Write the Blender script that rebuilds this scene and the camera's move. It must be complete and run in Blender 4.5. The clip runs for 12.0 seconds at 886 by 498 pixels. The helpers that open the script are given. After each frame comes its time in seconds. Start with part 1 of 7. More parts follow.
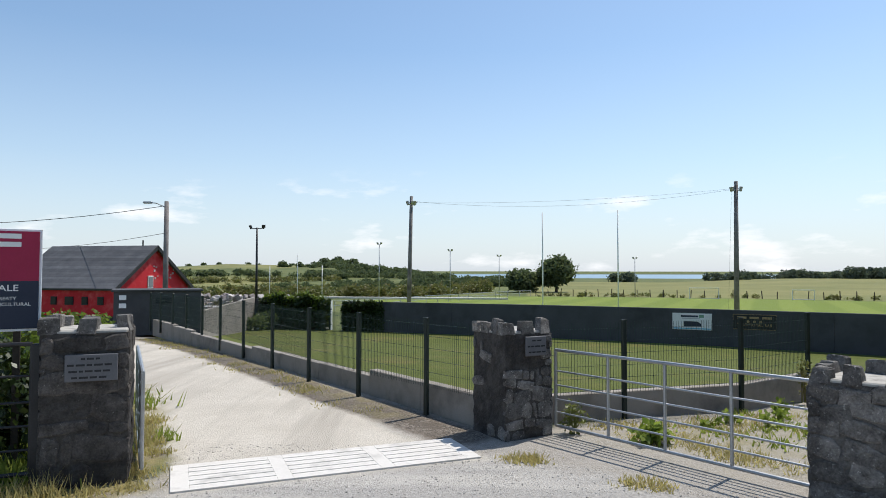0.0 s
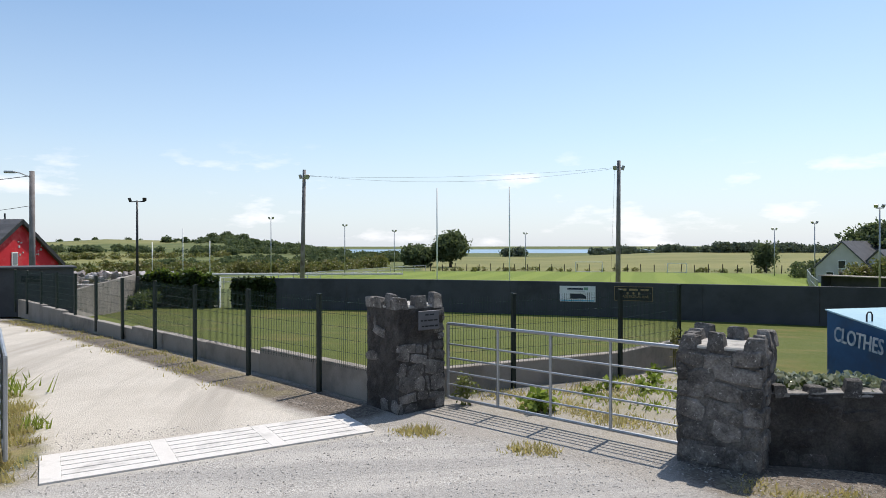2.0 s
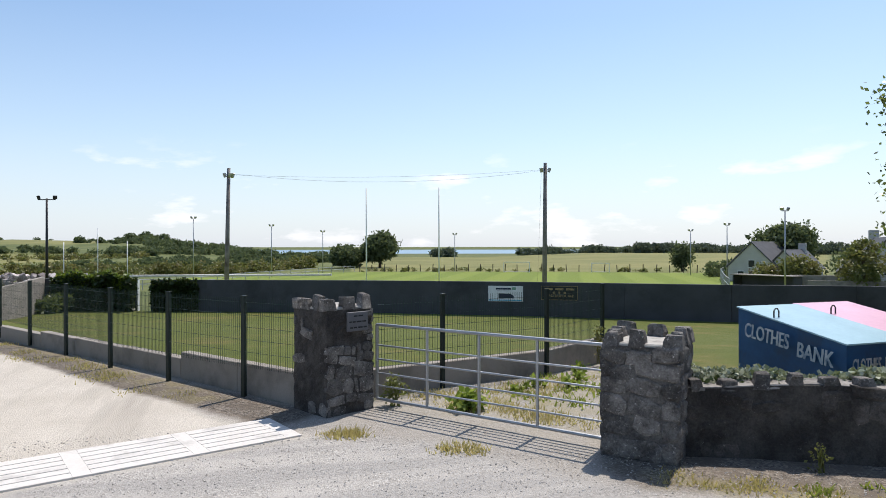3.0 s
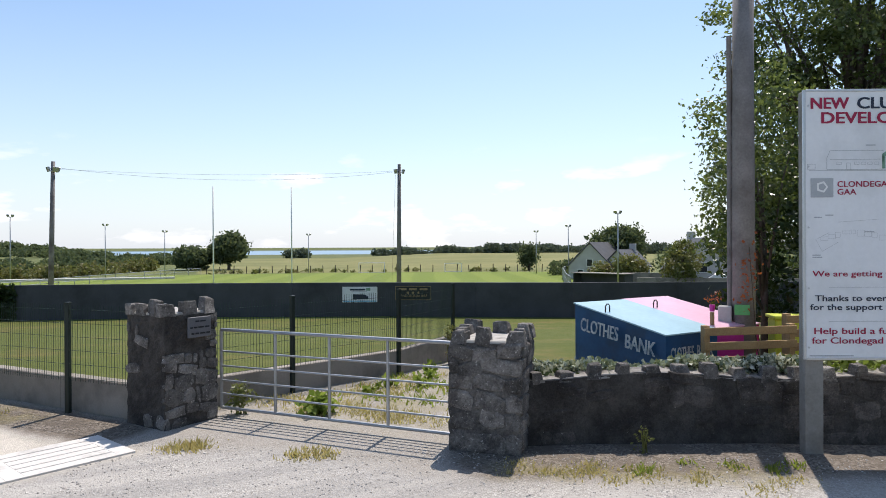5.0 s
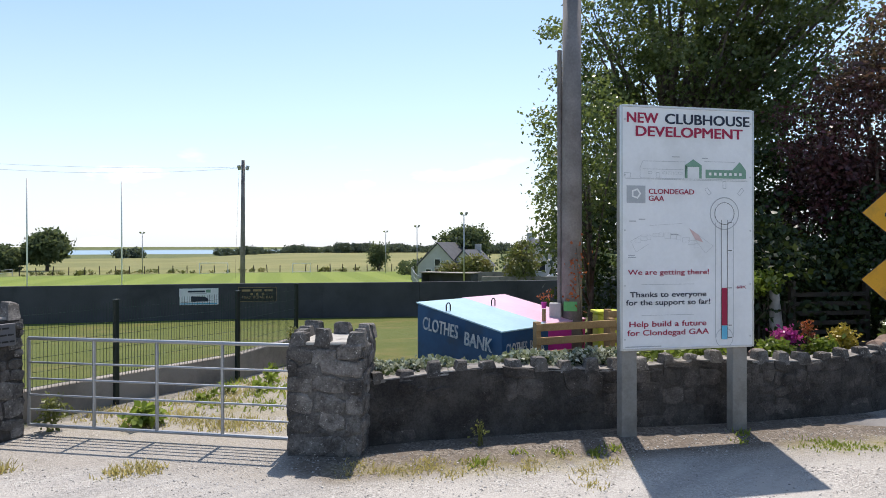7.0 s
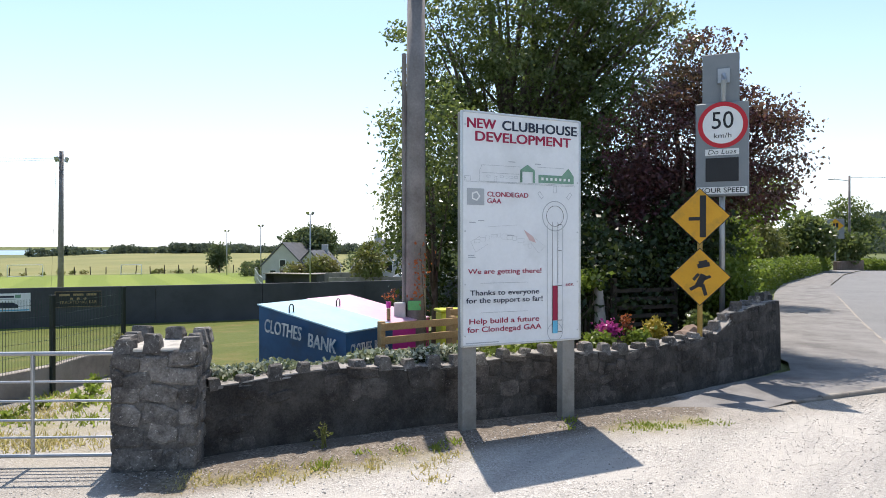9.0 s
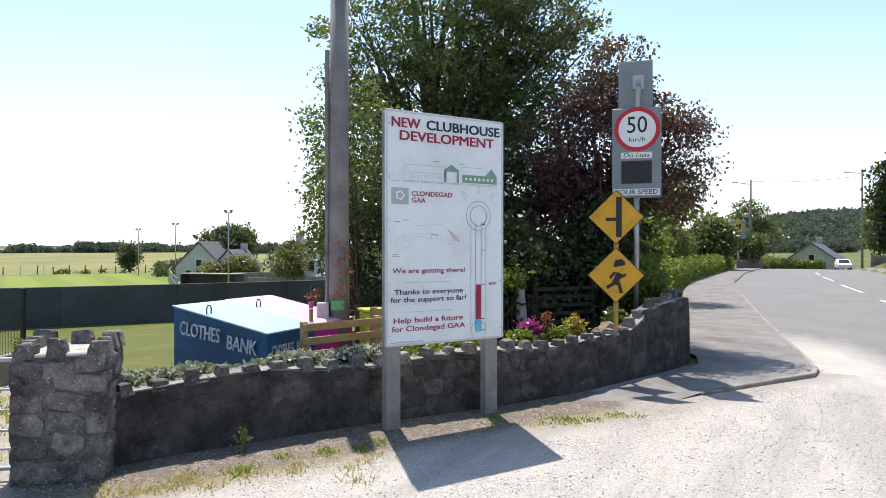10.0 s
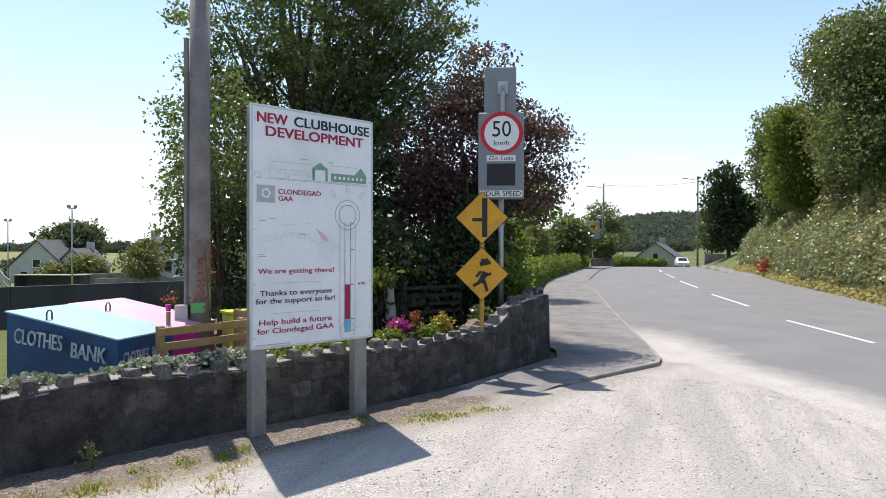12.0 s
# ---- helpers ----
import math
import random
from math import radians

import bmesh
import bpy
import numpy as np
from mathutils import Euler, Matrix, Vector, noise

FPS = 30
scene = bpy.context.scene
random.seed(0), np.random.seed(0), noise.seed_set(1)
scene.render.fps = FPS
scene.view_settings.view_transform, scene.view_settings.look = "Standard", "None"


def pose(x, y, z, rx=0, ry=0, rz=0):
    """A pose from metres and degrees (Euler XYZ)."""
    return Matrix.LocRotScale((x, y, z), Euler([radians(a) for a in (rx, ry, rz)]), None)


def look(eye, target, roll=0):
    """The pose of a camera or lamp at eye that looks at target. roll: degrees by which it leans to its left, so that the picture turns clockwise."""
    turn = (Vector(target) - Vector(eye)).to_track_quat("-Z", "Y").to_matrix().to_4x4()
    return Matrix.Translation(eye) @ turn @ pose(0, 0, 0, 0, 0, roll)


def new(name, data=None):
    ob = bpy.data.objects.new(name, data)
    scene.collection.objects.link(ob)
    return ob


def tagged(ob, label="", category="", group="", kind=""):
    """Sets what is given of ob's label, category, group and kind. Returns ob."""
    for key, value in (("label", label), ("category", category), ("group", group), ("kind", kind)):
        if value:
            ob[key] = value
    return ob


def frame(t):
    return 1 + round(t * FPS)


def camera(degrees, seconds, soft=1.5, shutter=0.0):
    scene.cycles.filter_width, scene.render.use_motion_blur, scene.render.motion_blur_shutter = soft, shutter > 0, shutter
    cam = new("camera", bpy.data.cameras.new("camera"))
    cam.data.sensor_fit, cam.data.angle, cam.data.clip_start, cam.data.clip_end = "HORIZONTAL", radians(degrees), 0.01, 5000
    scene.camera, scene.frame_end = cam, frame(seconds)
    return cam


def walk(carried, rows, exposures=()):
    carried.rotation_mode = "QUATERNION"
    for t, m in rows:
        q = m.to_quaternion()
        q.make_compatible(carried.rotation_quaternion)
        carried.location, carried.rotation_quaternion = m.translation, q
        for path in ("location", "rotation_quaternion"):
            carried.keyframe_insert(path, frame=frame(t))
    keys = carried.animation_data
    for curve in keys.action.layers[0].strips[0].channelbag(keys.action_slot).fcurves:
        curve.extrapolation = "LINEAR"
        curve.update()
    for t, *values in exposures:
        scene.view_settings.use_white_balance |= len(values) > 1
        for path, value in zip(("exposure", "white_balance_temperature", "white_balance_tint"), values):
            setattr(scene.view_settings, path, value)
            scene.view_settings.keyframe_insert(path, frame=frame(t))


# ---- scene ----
# ---------------------------------------------------------------- camera
cam = camera(67.74, 12.0, soft=0.9)
PATH = [
    (0.0, 0.0, 0.0, 2.4, 92.02, -0.08, 0.0), (0.5, 0.005, -0.01, 2.404, 91.37, -0.04, -1.48),
    (1.0, 0.019, 0.008, 2.4, 90.56, 0.01, -3.7), (1.5, 0.021, 0.018, 2.4, 90.01, 0.04, -6.11),
    (2.0, 0.028, 0.013, 2.399, 89.87, 0.05, -9.07), (2.5, 0.032, 0.021, 2.402, 89.88, 0.01, -11.98),
    (3.0, 0.04, 0.032, 2.398, 89.91, 0.08, -15.17), (5.0, 0.105, 0.019, 2.4, 89.93, 0.25, -27.67),
    (5.5, 0.135, 0.004, 2.401, 89.89, 0.28, -30.73), (6.0, 0.17, -0.001, 2.397, 89.89, 0.19, -34.09),
    (6.5, 0.188, -0.008, 2.405, 89.87, 0.14, -37.23), (7.0, 0.202, -0.033, 2.404, 89.88, 0.08, -40.61),
    (9.0, 0.218, -0.08, 2.399, 89.91, 0.02, -53.77), (9.5, 0.217, -0.077, 2.4, 89.87, 0.0, -56.93),
    (10.0, 0.217, -0.066, 2.399, 89.85, -0.02, -60.41), (10.5, 0.22, -0.065, 2.401, 89.83, -0.05, -63.56),
    (11.0, 0.219, -0.065, 2.41, 89.78, -0.07, -66.97), (11.5, 0.227, -0.069, 2.409, 89.77, -0.13, -70.07),
    (12.0, 0.21, -0.063, 2.407, 89.78, -0.09, -71.74)]
walk(cam, [(t, pose(x, y, z, rx, ry, rz)) for t, x, y, z, rx, ry, rz in PATH], exposures=[(0.0, 0.0, 6450, 10), (3.0, 0.1, 6550, 13), (5.5, 0.2, 6600, 14), (7.0, 0.32, 6600, 14), (9.5, 0.64, 6720, 13), (10.5, 0.66, 6720, 13), (12.0, 0.46, 6680, 14)])

# ---------------------------------------------------------------- light
SUN_AZ, SUN_EL = radians(47), radians(62.8)
world = bpy.data.worlds.new("sky")
scene.world = world
world.use_nodes = True
wn, wl = world.node_tree.nodes, world.node_tree.links
wn.clear()
sky = wn.new("ShaderNodeTexSky")
sky.sky_type, sky.sun_disc = "NISHITA", False
sky.sun_elevation, sky.sun_rotation = SUN_EL, SUN_AZ
sky.air_density, sky.dust_density, sky.ozone_density = 1.0, 0.7, 1.0
geo = wn.new("ShaderNodeTexCoord")
sep = wn.new("ShaderNodeSeparateXYZ")
wl.new(geo.outputs["Generated"], sep.inputs[0])
stretch = wn.new("ShaderNodeMapping")
stretch.inputs["Scale"].default_value = (1.0, 1.0, 3.2)
stretch.inputs["Location"].default_value = (0.35, 0.1, 0.0)
wl.new(geo.outputs["Generated"], stretch.inputs[0])
puff = wn.new("ShaderNodeTexNoise")
puff.inputs["Scale"].default_value, puff.inputs["Detail"].default_value, puff.inputs["Roughness"].default_value = 7.0, 7.0, 0.55
wl.new(stretch.outputs[0], puff.inputs["Vector"])
cover = wn.new("ShaderNodeValToRGB")
cover.color_ramp.elements[0].position, cover.color_ramp.elements[1].position = 0.56, 0.72
wl.new(puff.outputs["Fac"], cover.inputs[0])
band = wn.new("ShaderNodeValToRGB")
for p, v in ((0.0, 0.9), (0.05, 1.0), (0.11, 0.8), (0.16, 0.0)):
    e = band.color_ramp.elements[0] if p == 0.0 else band.color_ramp.elements.new(p)
    e.position, e.color = p, (v, v, v, 1)
band.color_ramp.elements[-1].position, band.color_ramp.elements[-1].color = 1.0, (0, 0, 0, 1)
wl.new(sep.outputs["Z"], band.inputs[0])
both = wn.new("ShaderNodeMath")
both.operation = "MULTIPLY"
wl.new(cover.outputs[0], both.inputs[0])
wl.new(band.outputs[0], both.inputs[1])
cloud = wn.new("ShaderNodeMixRGB")
cloud.inputs[2].default_value = (7.5, 7.5, 7.6, 1)
wl.new(both.outputs[0], cloud.inputs[0])
haze = wn.new("ShaderNodeValToRGB")
for p, v in ((0.0, 0.75), (0.06, 0.6), (0.16, 0.25)):
    e = haze.color_ramp.elements[0] if p == 0.0 else haze.color_ramp.elements.new(p)
    e.position, e.color = p, (v, v, v, 1)
haze.color_ramp.elements[-1].position, haze.color_ramp.elements[-1].color = 0.32, (0, 0, 0, 1)
wl.new(sep.outputs["Z"], haze.inputs[0])
veil = wn.new("ShaderNodeMixRGB")
veil.inputs[2].default_value = (4.75, 5.25, 6.05, 1)
wl.new(haze.outputs[0], veil.inputs[0])
clear = wn.new("ShaderNodeMixRGB")
clear.blend_type = "MULTIPLY"
clear.inputs[0].default_value, clear.inputs[2].default_value = 1.0, (0.945, 1.02, 1.03, 1)
wl.new(sky.outputs[0], clear.inputs[1])
wl.new(clear.outputs[0], veil.inputs[1])
back = wn.new("ShaderNodeBackground")
back.inputs[1].default_value = 0.15
wl.new(veil.outputs[0], cloud.inputs[1])
wl.new(cloud.outputs[0], back.inputs[0])
wout = wn.new("ShaderNodeOutputWorld")
wl.new(back.outputs[0], wout.inputs[0])
sun = new("sun", bpy.data.lights.new("sun", "SUN"))
sun.data.energy, sun.data.angle, sun.data.color = 4.6, radians(0.53), (1.0, 0.95, 0.87)
sun_dir = Vector((math.sin(SUN_AZ) * math.cos(SUN_EL), math.cos(SUN_AZ) * math.cos(SUN_EL), math.sin(SUN_EL)))
sun.matrix_basis = look(sun_dir * 60, (0, 0, 0))

# ---------------------------------------------------------------- materials
def material(name):
    m = bpy.data.materials.new(name)
    m.use_nodes = True
    n, l = m.node_tree.nodes, m.node_tree.links
    return m, n, l, n["Principled BSDF"]


def noise_tex(n, l, src, scale, detail=4.0, rough=0.55):
    t = n.new("ShaderNodeTexNoise")
    t.inputs["Scale"].default_value, t.inputs["Detail"].default_value, t.inputs["Roughness"].default_value = scale, detail, rough
    l.new(src, t.inputs["Vector"])
    return t.outputs["Fac"]


def ramp(n, l, fac, lo, hi, c0=(0, 0, 0), c1=(1, 1, 1)):
    r = n.new("ShaderNodeValToRGB")
    r.color_ramp.elements[0].position, r.color_ramp.elements[1].position = lo, hi
    r.color_ramp.elements[0].color, r.color_ramp.elements[1].color = (*c0, 1), (*c1, 1)
    l.new(fac, r.inputs[0])
    return r.outputs[0]


def mix(n, l, fac, a, b, mode="MIX"):
    x = n.new("ShaderNodeMixRGB")
    x.blend_type = mode
    for k, v in zip((0, 1, 2), (fac, a, b)):
        if isinstance(v, (int, float)):
            x.inputs[k].default_value = v
        elif isinstance(v, tuple):
            x.inputs[k].default_value = (*v, 1)
        else:
            l.new(v, x.inputs[k])
    return x.outputs[0]


def bump(n, l, height, bsdf, strength, dist=0.02):
    b = n.new("ShaderNodeBump")
    b.inputs["Strength"].default_value, b.inputs["Distance"].default_value = strength, dist
    l.new(height, b.inputs["Height"])
    l.new(b.outputs[0], bsdf.inputs["Normal"])


def surf(name, c1, c2, scale=3.0, rough=0.8, relief=0.3, fine=40.0, metal=0.0, stain=None, stain_scale=0.8, island=0.0, each=0.0, spec=0.4, dist=0.01):
    """A surface of two colours mixed by coarse and fine noise, with stains, fine relief and a shift from piece to piece."""
    m, n, l, b = material(name)
    pos = n.new("ShaderNodeNewGeometry")
    p = pos.outputs["Position"]
    a = noise_tex(n, l, p, scale)
    f = noise_tex(n, l, p, fine, 3.0, 0.6)
    fac = mix(n, l, 0.4, a, f)
    col = mix(n, l, ramp(n, l, fac, 0.36, 0.64), c1, c2)
    if stain:
        s = noise_tex(n, l, p, stain_scale, 6.0, 0.65)
        col = mix(n, l, ramp(n, l, s, 0.5, 0.68), col, stain)
    for amount, src in ((island, "island"), (each, "each")):
        if amount:
            rnd = pos.outputs["Random Per Island"] if src == "island" else n.new("ShaderNodeObjectInfo").outputs["Random"]
            g = ramp(n, l, rnd, 0.0, 1.0, (1 - amount,) * 3, (1 + amount,) * 3)
            col = mix(n, l, 1.0, col, g, "MULTIPLY")
    l.new(col, b.inputs["Base Color"])
    b.inputs["Roughness"].default_value, b.inputs["Metallic"].default_value = rough, metal
    b.inputs["Specular IOR Level"].default_value = spec
    if relief:
        bump(n, l, mix(n, l, 0.5, noise_tex(n, l, p, fine * 1.7, 4.0), a), b, relief, dist)
    return m


def leaf_mat(name, c1, c2, c3, through_light=0.35, rough=0.45, spec=0.4):
    m, n, l, b = material(name)
    pos = n.new("ShaderNodeNewGeometry")
    r = pos.outputs["Random Per Island"]
    big = noise_tex(n, l, pos.outputs["Position"], 0.5, 3.0)
    col = mix(n, l, r, c1, c2)
    col = mix(n, l, ramp(n, l, big, 0.45, 0.65), col, c3)
    l.new(col, b.inputs["Base Color"])
    b.inputs["Roughness"].default_value, b.inputs["Specular IOR Level"].default_value = rough, spec
    t = n.new("ShaderNodeBsdfTranslucent")
    l.new(mix(n, l, 0.22, col, (0.25, 0.3, 0.05)), t.inputs[0])
    s = n.new("ShaderNodeMixShader")
    s.inputs[0].default_value = through_light
    l.new(b.outputs[0], s.inputs[1])
    l.new(t.outputs[0], s.inputs[2])
    l.new(s.outputs[0], n["Material Output"].inputs[0])
    return m


def masonry(name, c1, c2, dark, pale, pale_lo, each=0.0):
    """Weathered limestone: two greys, dark algae in patches, pale lichen flecks, coarse pitted relief."""
    m, n, l, b = material(name)
    p = n.new("ShaderNodeNewGeometry").outputs["Position"]
    coarse, grain, pit = noise_tex(n, l, p, 7.0, 6.0, 0.65), noise_tex(n, l, p, 42.0, 5.0, 0.7), noise_tex(n, l, p, 17.0, 6.0, 0.75)
    col = mix(n, l, ramp(n, l, mix(n, l, 0.5, coarse, grain), 0.38, 0.62), c1, c2)
    col = mix(n, l, ramp(n, l, noise_tex(n, l, p, 1.7, 6.0, 0.7), 0.46, 0.6), col, mix(n, l, ramp(n, l, grain, 0.4, 0.6), dark, c1))
    col = mix(n, l, ramp(n, l, noise_tex(n, l, p, 23.0, 4.0, 0.8), pale_lo, pale_lo + 0.07), col, pale)
    if each:
        rnd = n.new("ShaderNodeObjectInfo").outputs["Random"]
        col = mix(n, l, 1.0, col, ramp(n, l, rnd, 0.0, 1.0, (1 - each,) * 3, (1 + each, 1 + 0.95 * each, 1 + 0.9 * each)), "MULTIPLY")
    l.new(col, b.inputs["Base Color"])
    b.inputs["Roughness"].default_value, b.inputs["Specular IOR Level"].default_value = 0.9, 0.35
    bump(n, l, mix(n, l, 0.45, pit, grain), b, 1.0, 0.035)
    return m


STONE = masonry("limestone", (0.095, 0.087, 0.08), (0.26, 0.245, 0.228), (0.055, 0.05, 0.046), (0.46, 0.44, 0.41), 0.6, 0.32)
# Darker limestone: blackened on the roadside wall, painted shade on the left pillar.
SOOTY_SHADED = masonry("blackened_shaded_limestone", (0.05, 0.044, 0.04), (0.13, 0.117, 0.106), (0.03, 0.026, 0.024), (0.3, 0.28, 0.255), 0.64, 0.35)
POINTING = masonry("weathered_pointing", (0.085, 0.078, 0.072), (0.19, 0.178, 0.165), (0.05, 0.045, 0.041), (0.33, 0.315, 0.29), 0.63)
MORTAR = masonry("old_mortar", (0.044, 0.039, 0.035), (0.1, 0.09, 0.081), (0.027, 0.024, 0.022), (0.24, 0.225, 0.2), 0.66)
# Wall top and pillar caps: paler than the mortar, with sunlight in the colour.
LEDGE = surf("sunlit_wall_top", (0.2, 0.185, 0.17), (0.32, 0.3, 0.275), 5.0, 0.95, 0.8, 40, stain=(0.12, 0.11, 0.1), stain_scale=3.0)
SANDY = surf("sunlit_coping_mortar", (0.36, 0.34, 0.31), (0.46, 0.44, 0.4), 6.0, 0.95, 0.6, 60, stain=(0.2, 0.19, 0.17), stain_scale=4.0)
CONCRETE = surf("cast_concrete", (0.24, 0.215, 0.185), (0.31, 0.28, 0.245), 1.2, 0.9, 0.3, 50, stain=(0.17, 0.15, 0.13), stain_scale=1.1)
RENDER = surf("grey_render", (0.06, 0.062, 0.068), (0.082, 0.084, 0.092), 0.7, 0.9, 0.3, 30, stain=(0.046, 0.048, 0.052), stain_scale=0.5)
PALE_CONC = surf("pale_concrete", (0.56, 0.53, 0.49), (0.66, 0.63, 0.59), 2.0, 0.9, 0.3, 70, stain=(0.42, 0.4, 0.37), stain_scale=2.0)
GALV = surf("galvanised_steel", (0.32, 0.33, 0.34), (0.43, 0.44, 0.45), 3.0, 0.45, 0.08, 80, metal=0.75)
POST_GREEN = surf("dark_green_powder_coat", (0.008, 0.016, 0.013), (0.012, 0.022, 0.018), 3.0, 0.5, 0.05, 80)
WIRE_GREEN = surf("dark_green_wire", (0.012, 0.03, 0.022), (0.018, 0.04, 0.03), 3.0, 0.5, 0.0, 80)
BLACK_STEEL = surf("black_painted_steel", (0.012, 0.012, 0.014), (0.025, 0.025, 0.028), 5.0, 0.5, 0.1, 60)
POLE_WOOD = surf("weathered_pole_wood", (0.17, 0.152, 0.143), (0.27, 0.245, 0.234), 2.5, 0.85, 0.5, 30, stain=(0.115, 0.095, 0.09), stain_scale=1.2)
POST_WOOD = surf("grey_timber_post", (0.23, 0.215, 0.19), (0.3, 0.285, 0.26), 3.0, 0.85, 0.4, 35, stain=(0.17, 0.155, 0.135), stain_scale=2.0)
TIMBER = surf("treated_timber", (0.25, 0.155, 0.07), (0.36, 0.24, 0.115), 3.0, 0.8, 0.3, 40, each=0.12)
DARK_TIMBER = surf("dark_timber", (0.03, 0.024, 0.018), (0.06, 0.048, 0.035), 3.0, 0.85, 0.3, 40, each=0.2)
WHITE = surf("white_sheet", (0.74, 0.75, 0.76), (0.8, 0.81, 0.82), 1.5, 0.45, 0.03, 20, stain=(0.68, 0.69, 0.69), stain_scale=1.3)
WHITE_PAINT = surf("white_paint", (0.74, 0.74, 0.72), (0.8, 0.8, 0.78), 3.0, 0.6, 0.1, 30)
ALU = surf("aluminium_trim", (0.5, 0.51, 0.52), (0.58, 0.59, 0.6), 3.0, 0.4, 0.05, 50, metal=0.7)
GREY_PAINT = surf("grey_sign_paint", (0.2, 0.22, 0.23), (0.24, 0.255, 0.265), 3.0, 0.5, 0.05, 50)
CRIMSON = surf("crimson_print", (0.31, 0.01, 0.05), (0.36, 0.014, 0.06), 3.0, 0.5, 0.0, 50)
NAVY = surf("navy_print", (0.015, 0.022, 0.045), (0.022, 0.03, 0.055), 3.0, 0.5, 0.0, 50)
BLACK = surf("black_print", (0.012, 0.012, 0.014), (0.02, 0.02, 0.022), 3.0, 0.5, 0.0, 50)
GREY_PRINT = surf("grey_print", (0.38, 0.4, 0.42), (0.45, 0.47, 0.48), 8.0, 0.5, 0.0, 50)
GREEN_PRINT = surf("green_print", (0.16, 0.3, 0.22), (0.2, 0.36, 0.26), 8.0, 0.5, 0.0, 50)
BLUE_PRINT = surf("blue_print", (0.1, 0.42, 0.62), (0.14, 0.48, 0.68), 8.0, 0.5, 0.0, 50)
PINK_PRINT = surf("faded_red_print", (0.62, 0.42, 0.4), (0.68, 0.5, 0.48), 8.0, 0.5, 0.0, 50)
SIGN_RED = surf("sign_red", (0.5, 0.01, 0.02), (0.56, 0.015, 0.03), 5.0, 0.4, 0.0, 50)
WORN_WHITE = surf("worn_stencil_white", (0.3, 0.36, 0.42), (0.62, 0.63, 0.62), 5.0, 0.7, 0.0, 30, stain=(0.14, 0.2, 0.28), stain_scale=7.0)
SIGN_YELLOW = surf("sign_yellow", (0.62, 0.29, 0.008), (0.7, 0.345, 0.012), 3.0, 0.4, 0.03, 50, stain=(0.5, 0.26, 0.02), stain_scale=4.0)
RED_WALL = surf("red_painted_render", (0.5, 0.012, 0.02), (0.58, 0.018, 0.028), 1.0, 0.75, 0.2, 30, stain=(0.6, 0.08, 0.08), stain_scale=1.5)
SLATE = surf("grey_roof_slate", (0.055, 0.057, 0.062), (0.1, 0.1, 0.106), 1.5, 0.7, 0.2, 20, each=0.3)
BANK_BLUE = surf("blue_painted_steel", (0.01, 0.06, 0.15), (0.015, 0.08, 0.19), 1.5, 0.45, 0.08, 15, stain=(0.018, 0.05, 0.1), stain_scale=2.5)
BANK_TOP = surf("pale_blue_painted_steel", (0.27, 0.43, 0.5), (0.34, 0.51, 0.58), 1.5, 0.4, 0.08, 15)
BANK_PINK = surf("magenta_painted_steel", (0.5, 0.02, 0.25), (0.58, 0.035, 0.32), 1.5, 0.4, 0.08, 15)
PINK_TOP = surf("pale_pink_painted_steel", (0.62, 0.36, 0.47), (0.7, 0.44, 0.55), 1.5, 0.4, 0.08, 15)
GLASS_DARK = surf("dark_window_glass", (0.02, 0.024, 0.03), (0.03, 0.034, 0.04), 2.0, 0.1, 0.0, 20)
BARK = surf("tree_bark", (0.07, 0.055, 0.042), (0.13, 0.105, 0.08), 5.0, 0.9, 0.7, 25)
HOUSE_WALL = surf("pale_house_render", (0.42, 0.41, 0.395), (0.5, 0.49, 0.475), 1.0, 0.85, 0.1, 20)
LEAF = leaf_mat("broad_leaf_green", (0.045, 0.075, 0.022), (0.17, 0.21, 0.075), (0.085, 0.125, 0.035), 0.55, 0.32, 0.6)
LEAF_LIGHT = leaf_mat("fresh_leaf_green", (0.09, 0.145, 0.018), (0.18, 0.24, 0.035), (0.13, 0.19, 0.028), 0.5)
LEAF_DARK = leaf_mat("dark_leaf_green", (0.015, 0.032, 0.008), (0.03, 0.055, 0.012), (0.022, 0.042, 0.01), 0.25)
LEAF_PURPLE = leaf_mat("copper_leaf", (0.055, 0.02, 0.026), (0.16, 0.05, 0.065), (0.08, 0.045, 0.04), 0.4, 0.32, 0.6)
# The near-white second colour paints the sun's glints on the leaves.
IVY = leaf_mat("glint_ivy_leaf", (0.045, 0.075, 0.025), (0.62, 0.63, 0.5), (0.22, 0.26, 0.14), 0.25, 0.2, 1.0)
# Aerial haze is mixed into both leaf colours: paler here, greyer and bluer below.
LEAF_FAR = leaf_mat("haze_paled_leaf", (0.075, 0.105, 0.055), (0.13, 0.16, 0.085), (0.1, 0.13, 0.075), 0.4, 0.8, 0.1)
LEAF_HAZY = leaf_mat("haze_tinted_leaf", (0.075, 0.1, 0.08), (0.115, 0.14, 0.11), (0.095, 0.12, 0.1), 0.3, 0.9, 0.05)
LEAF_OLIVE = leaf_mat("olive_leaf", (0.1, 0.12, 0.034), (0.19, 0.2, 0.06), (0.22, 0.185, 0.07), 0.4, 0.5, 0.4)
# Pale leaf colours carry the sunlit gloss of the bank.
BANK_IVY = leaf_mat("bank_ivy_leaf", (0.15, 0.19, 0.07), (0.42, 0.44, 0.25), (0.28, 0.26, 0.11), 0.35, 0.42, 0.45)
BRAMBLE = leaf_mat("bramble_leaf", (0.16, 0.17, 0.06), (0.32, 0.32, 0.12), (0.34, 0.26, 0.12), 0.4, 0.45, 0.4)
BLADE = leaf_mat("dry_grass_blade", (0.58, 0.46, 0.22), (0.4, 0.36, 0.13), (0.46, 0.38, 0.17), 0.55, 0.6, 0.2)
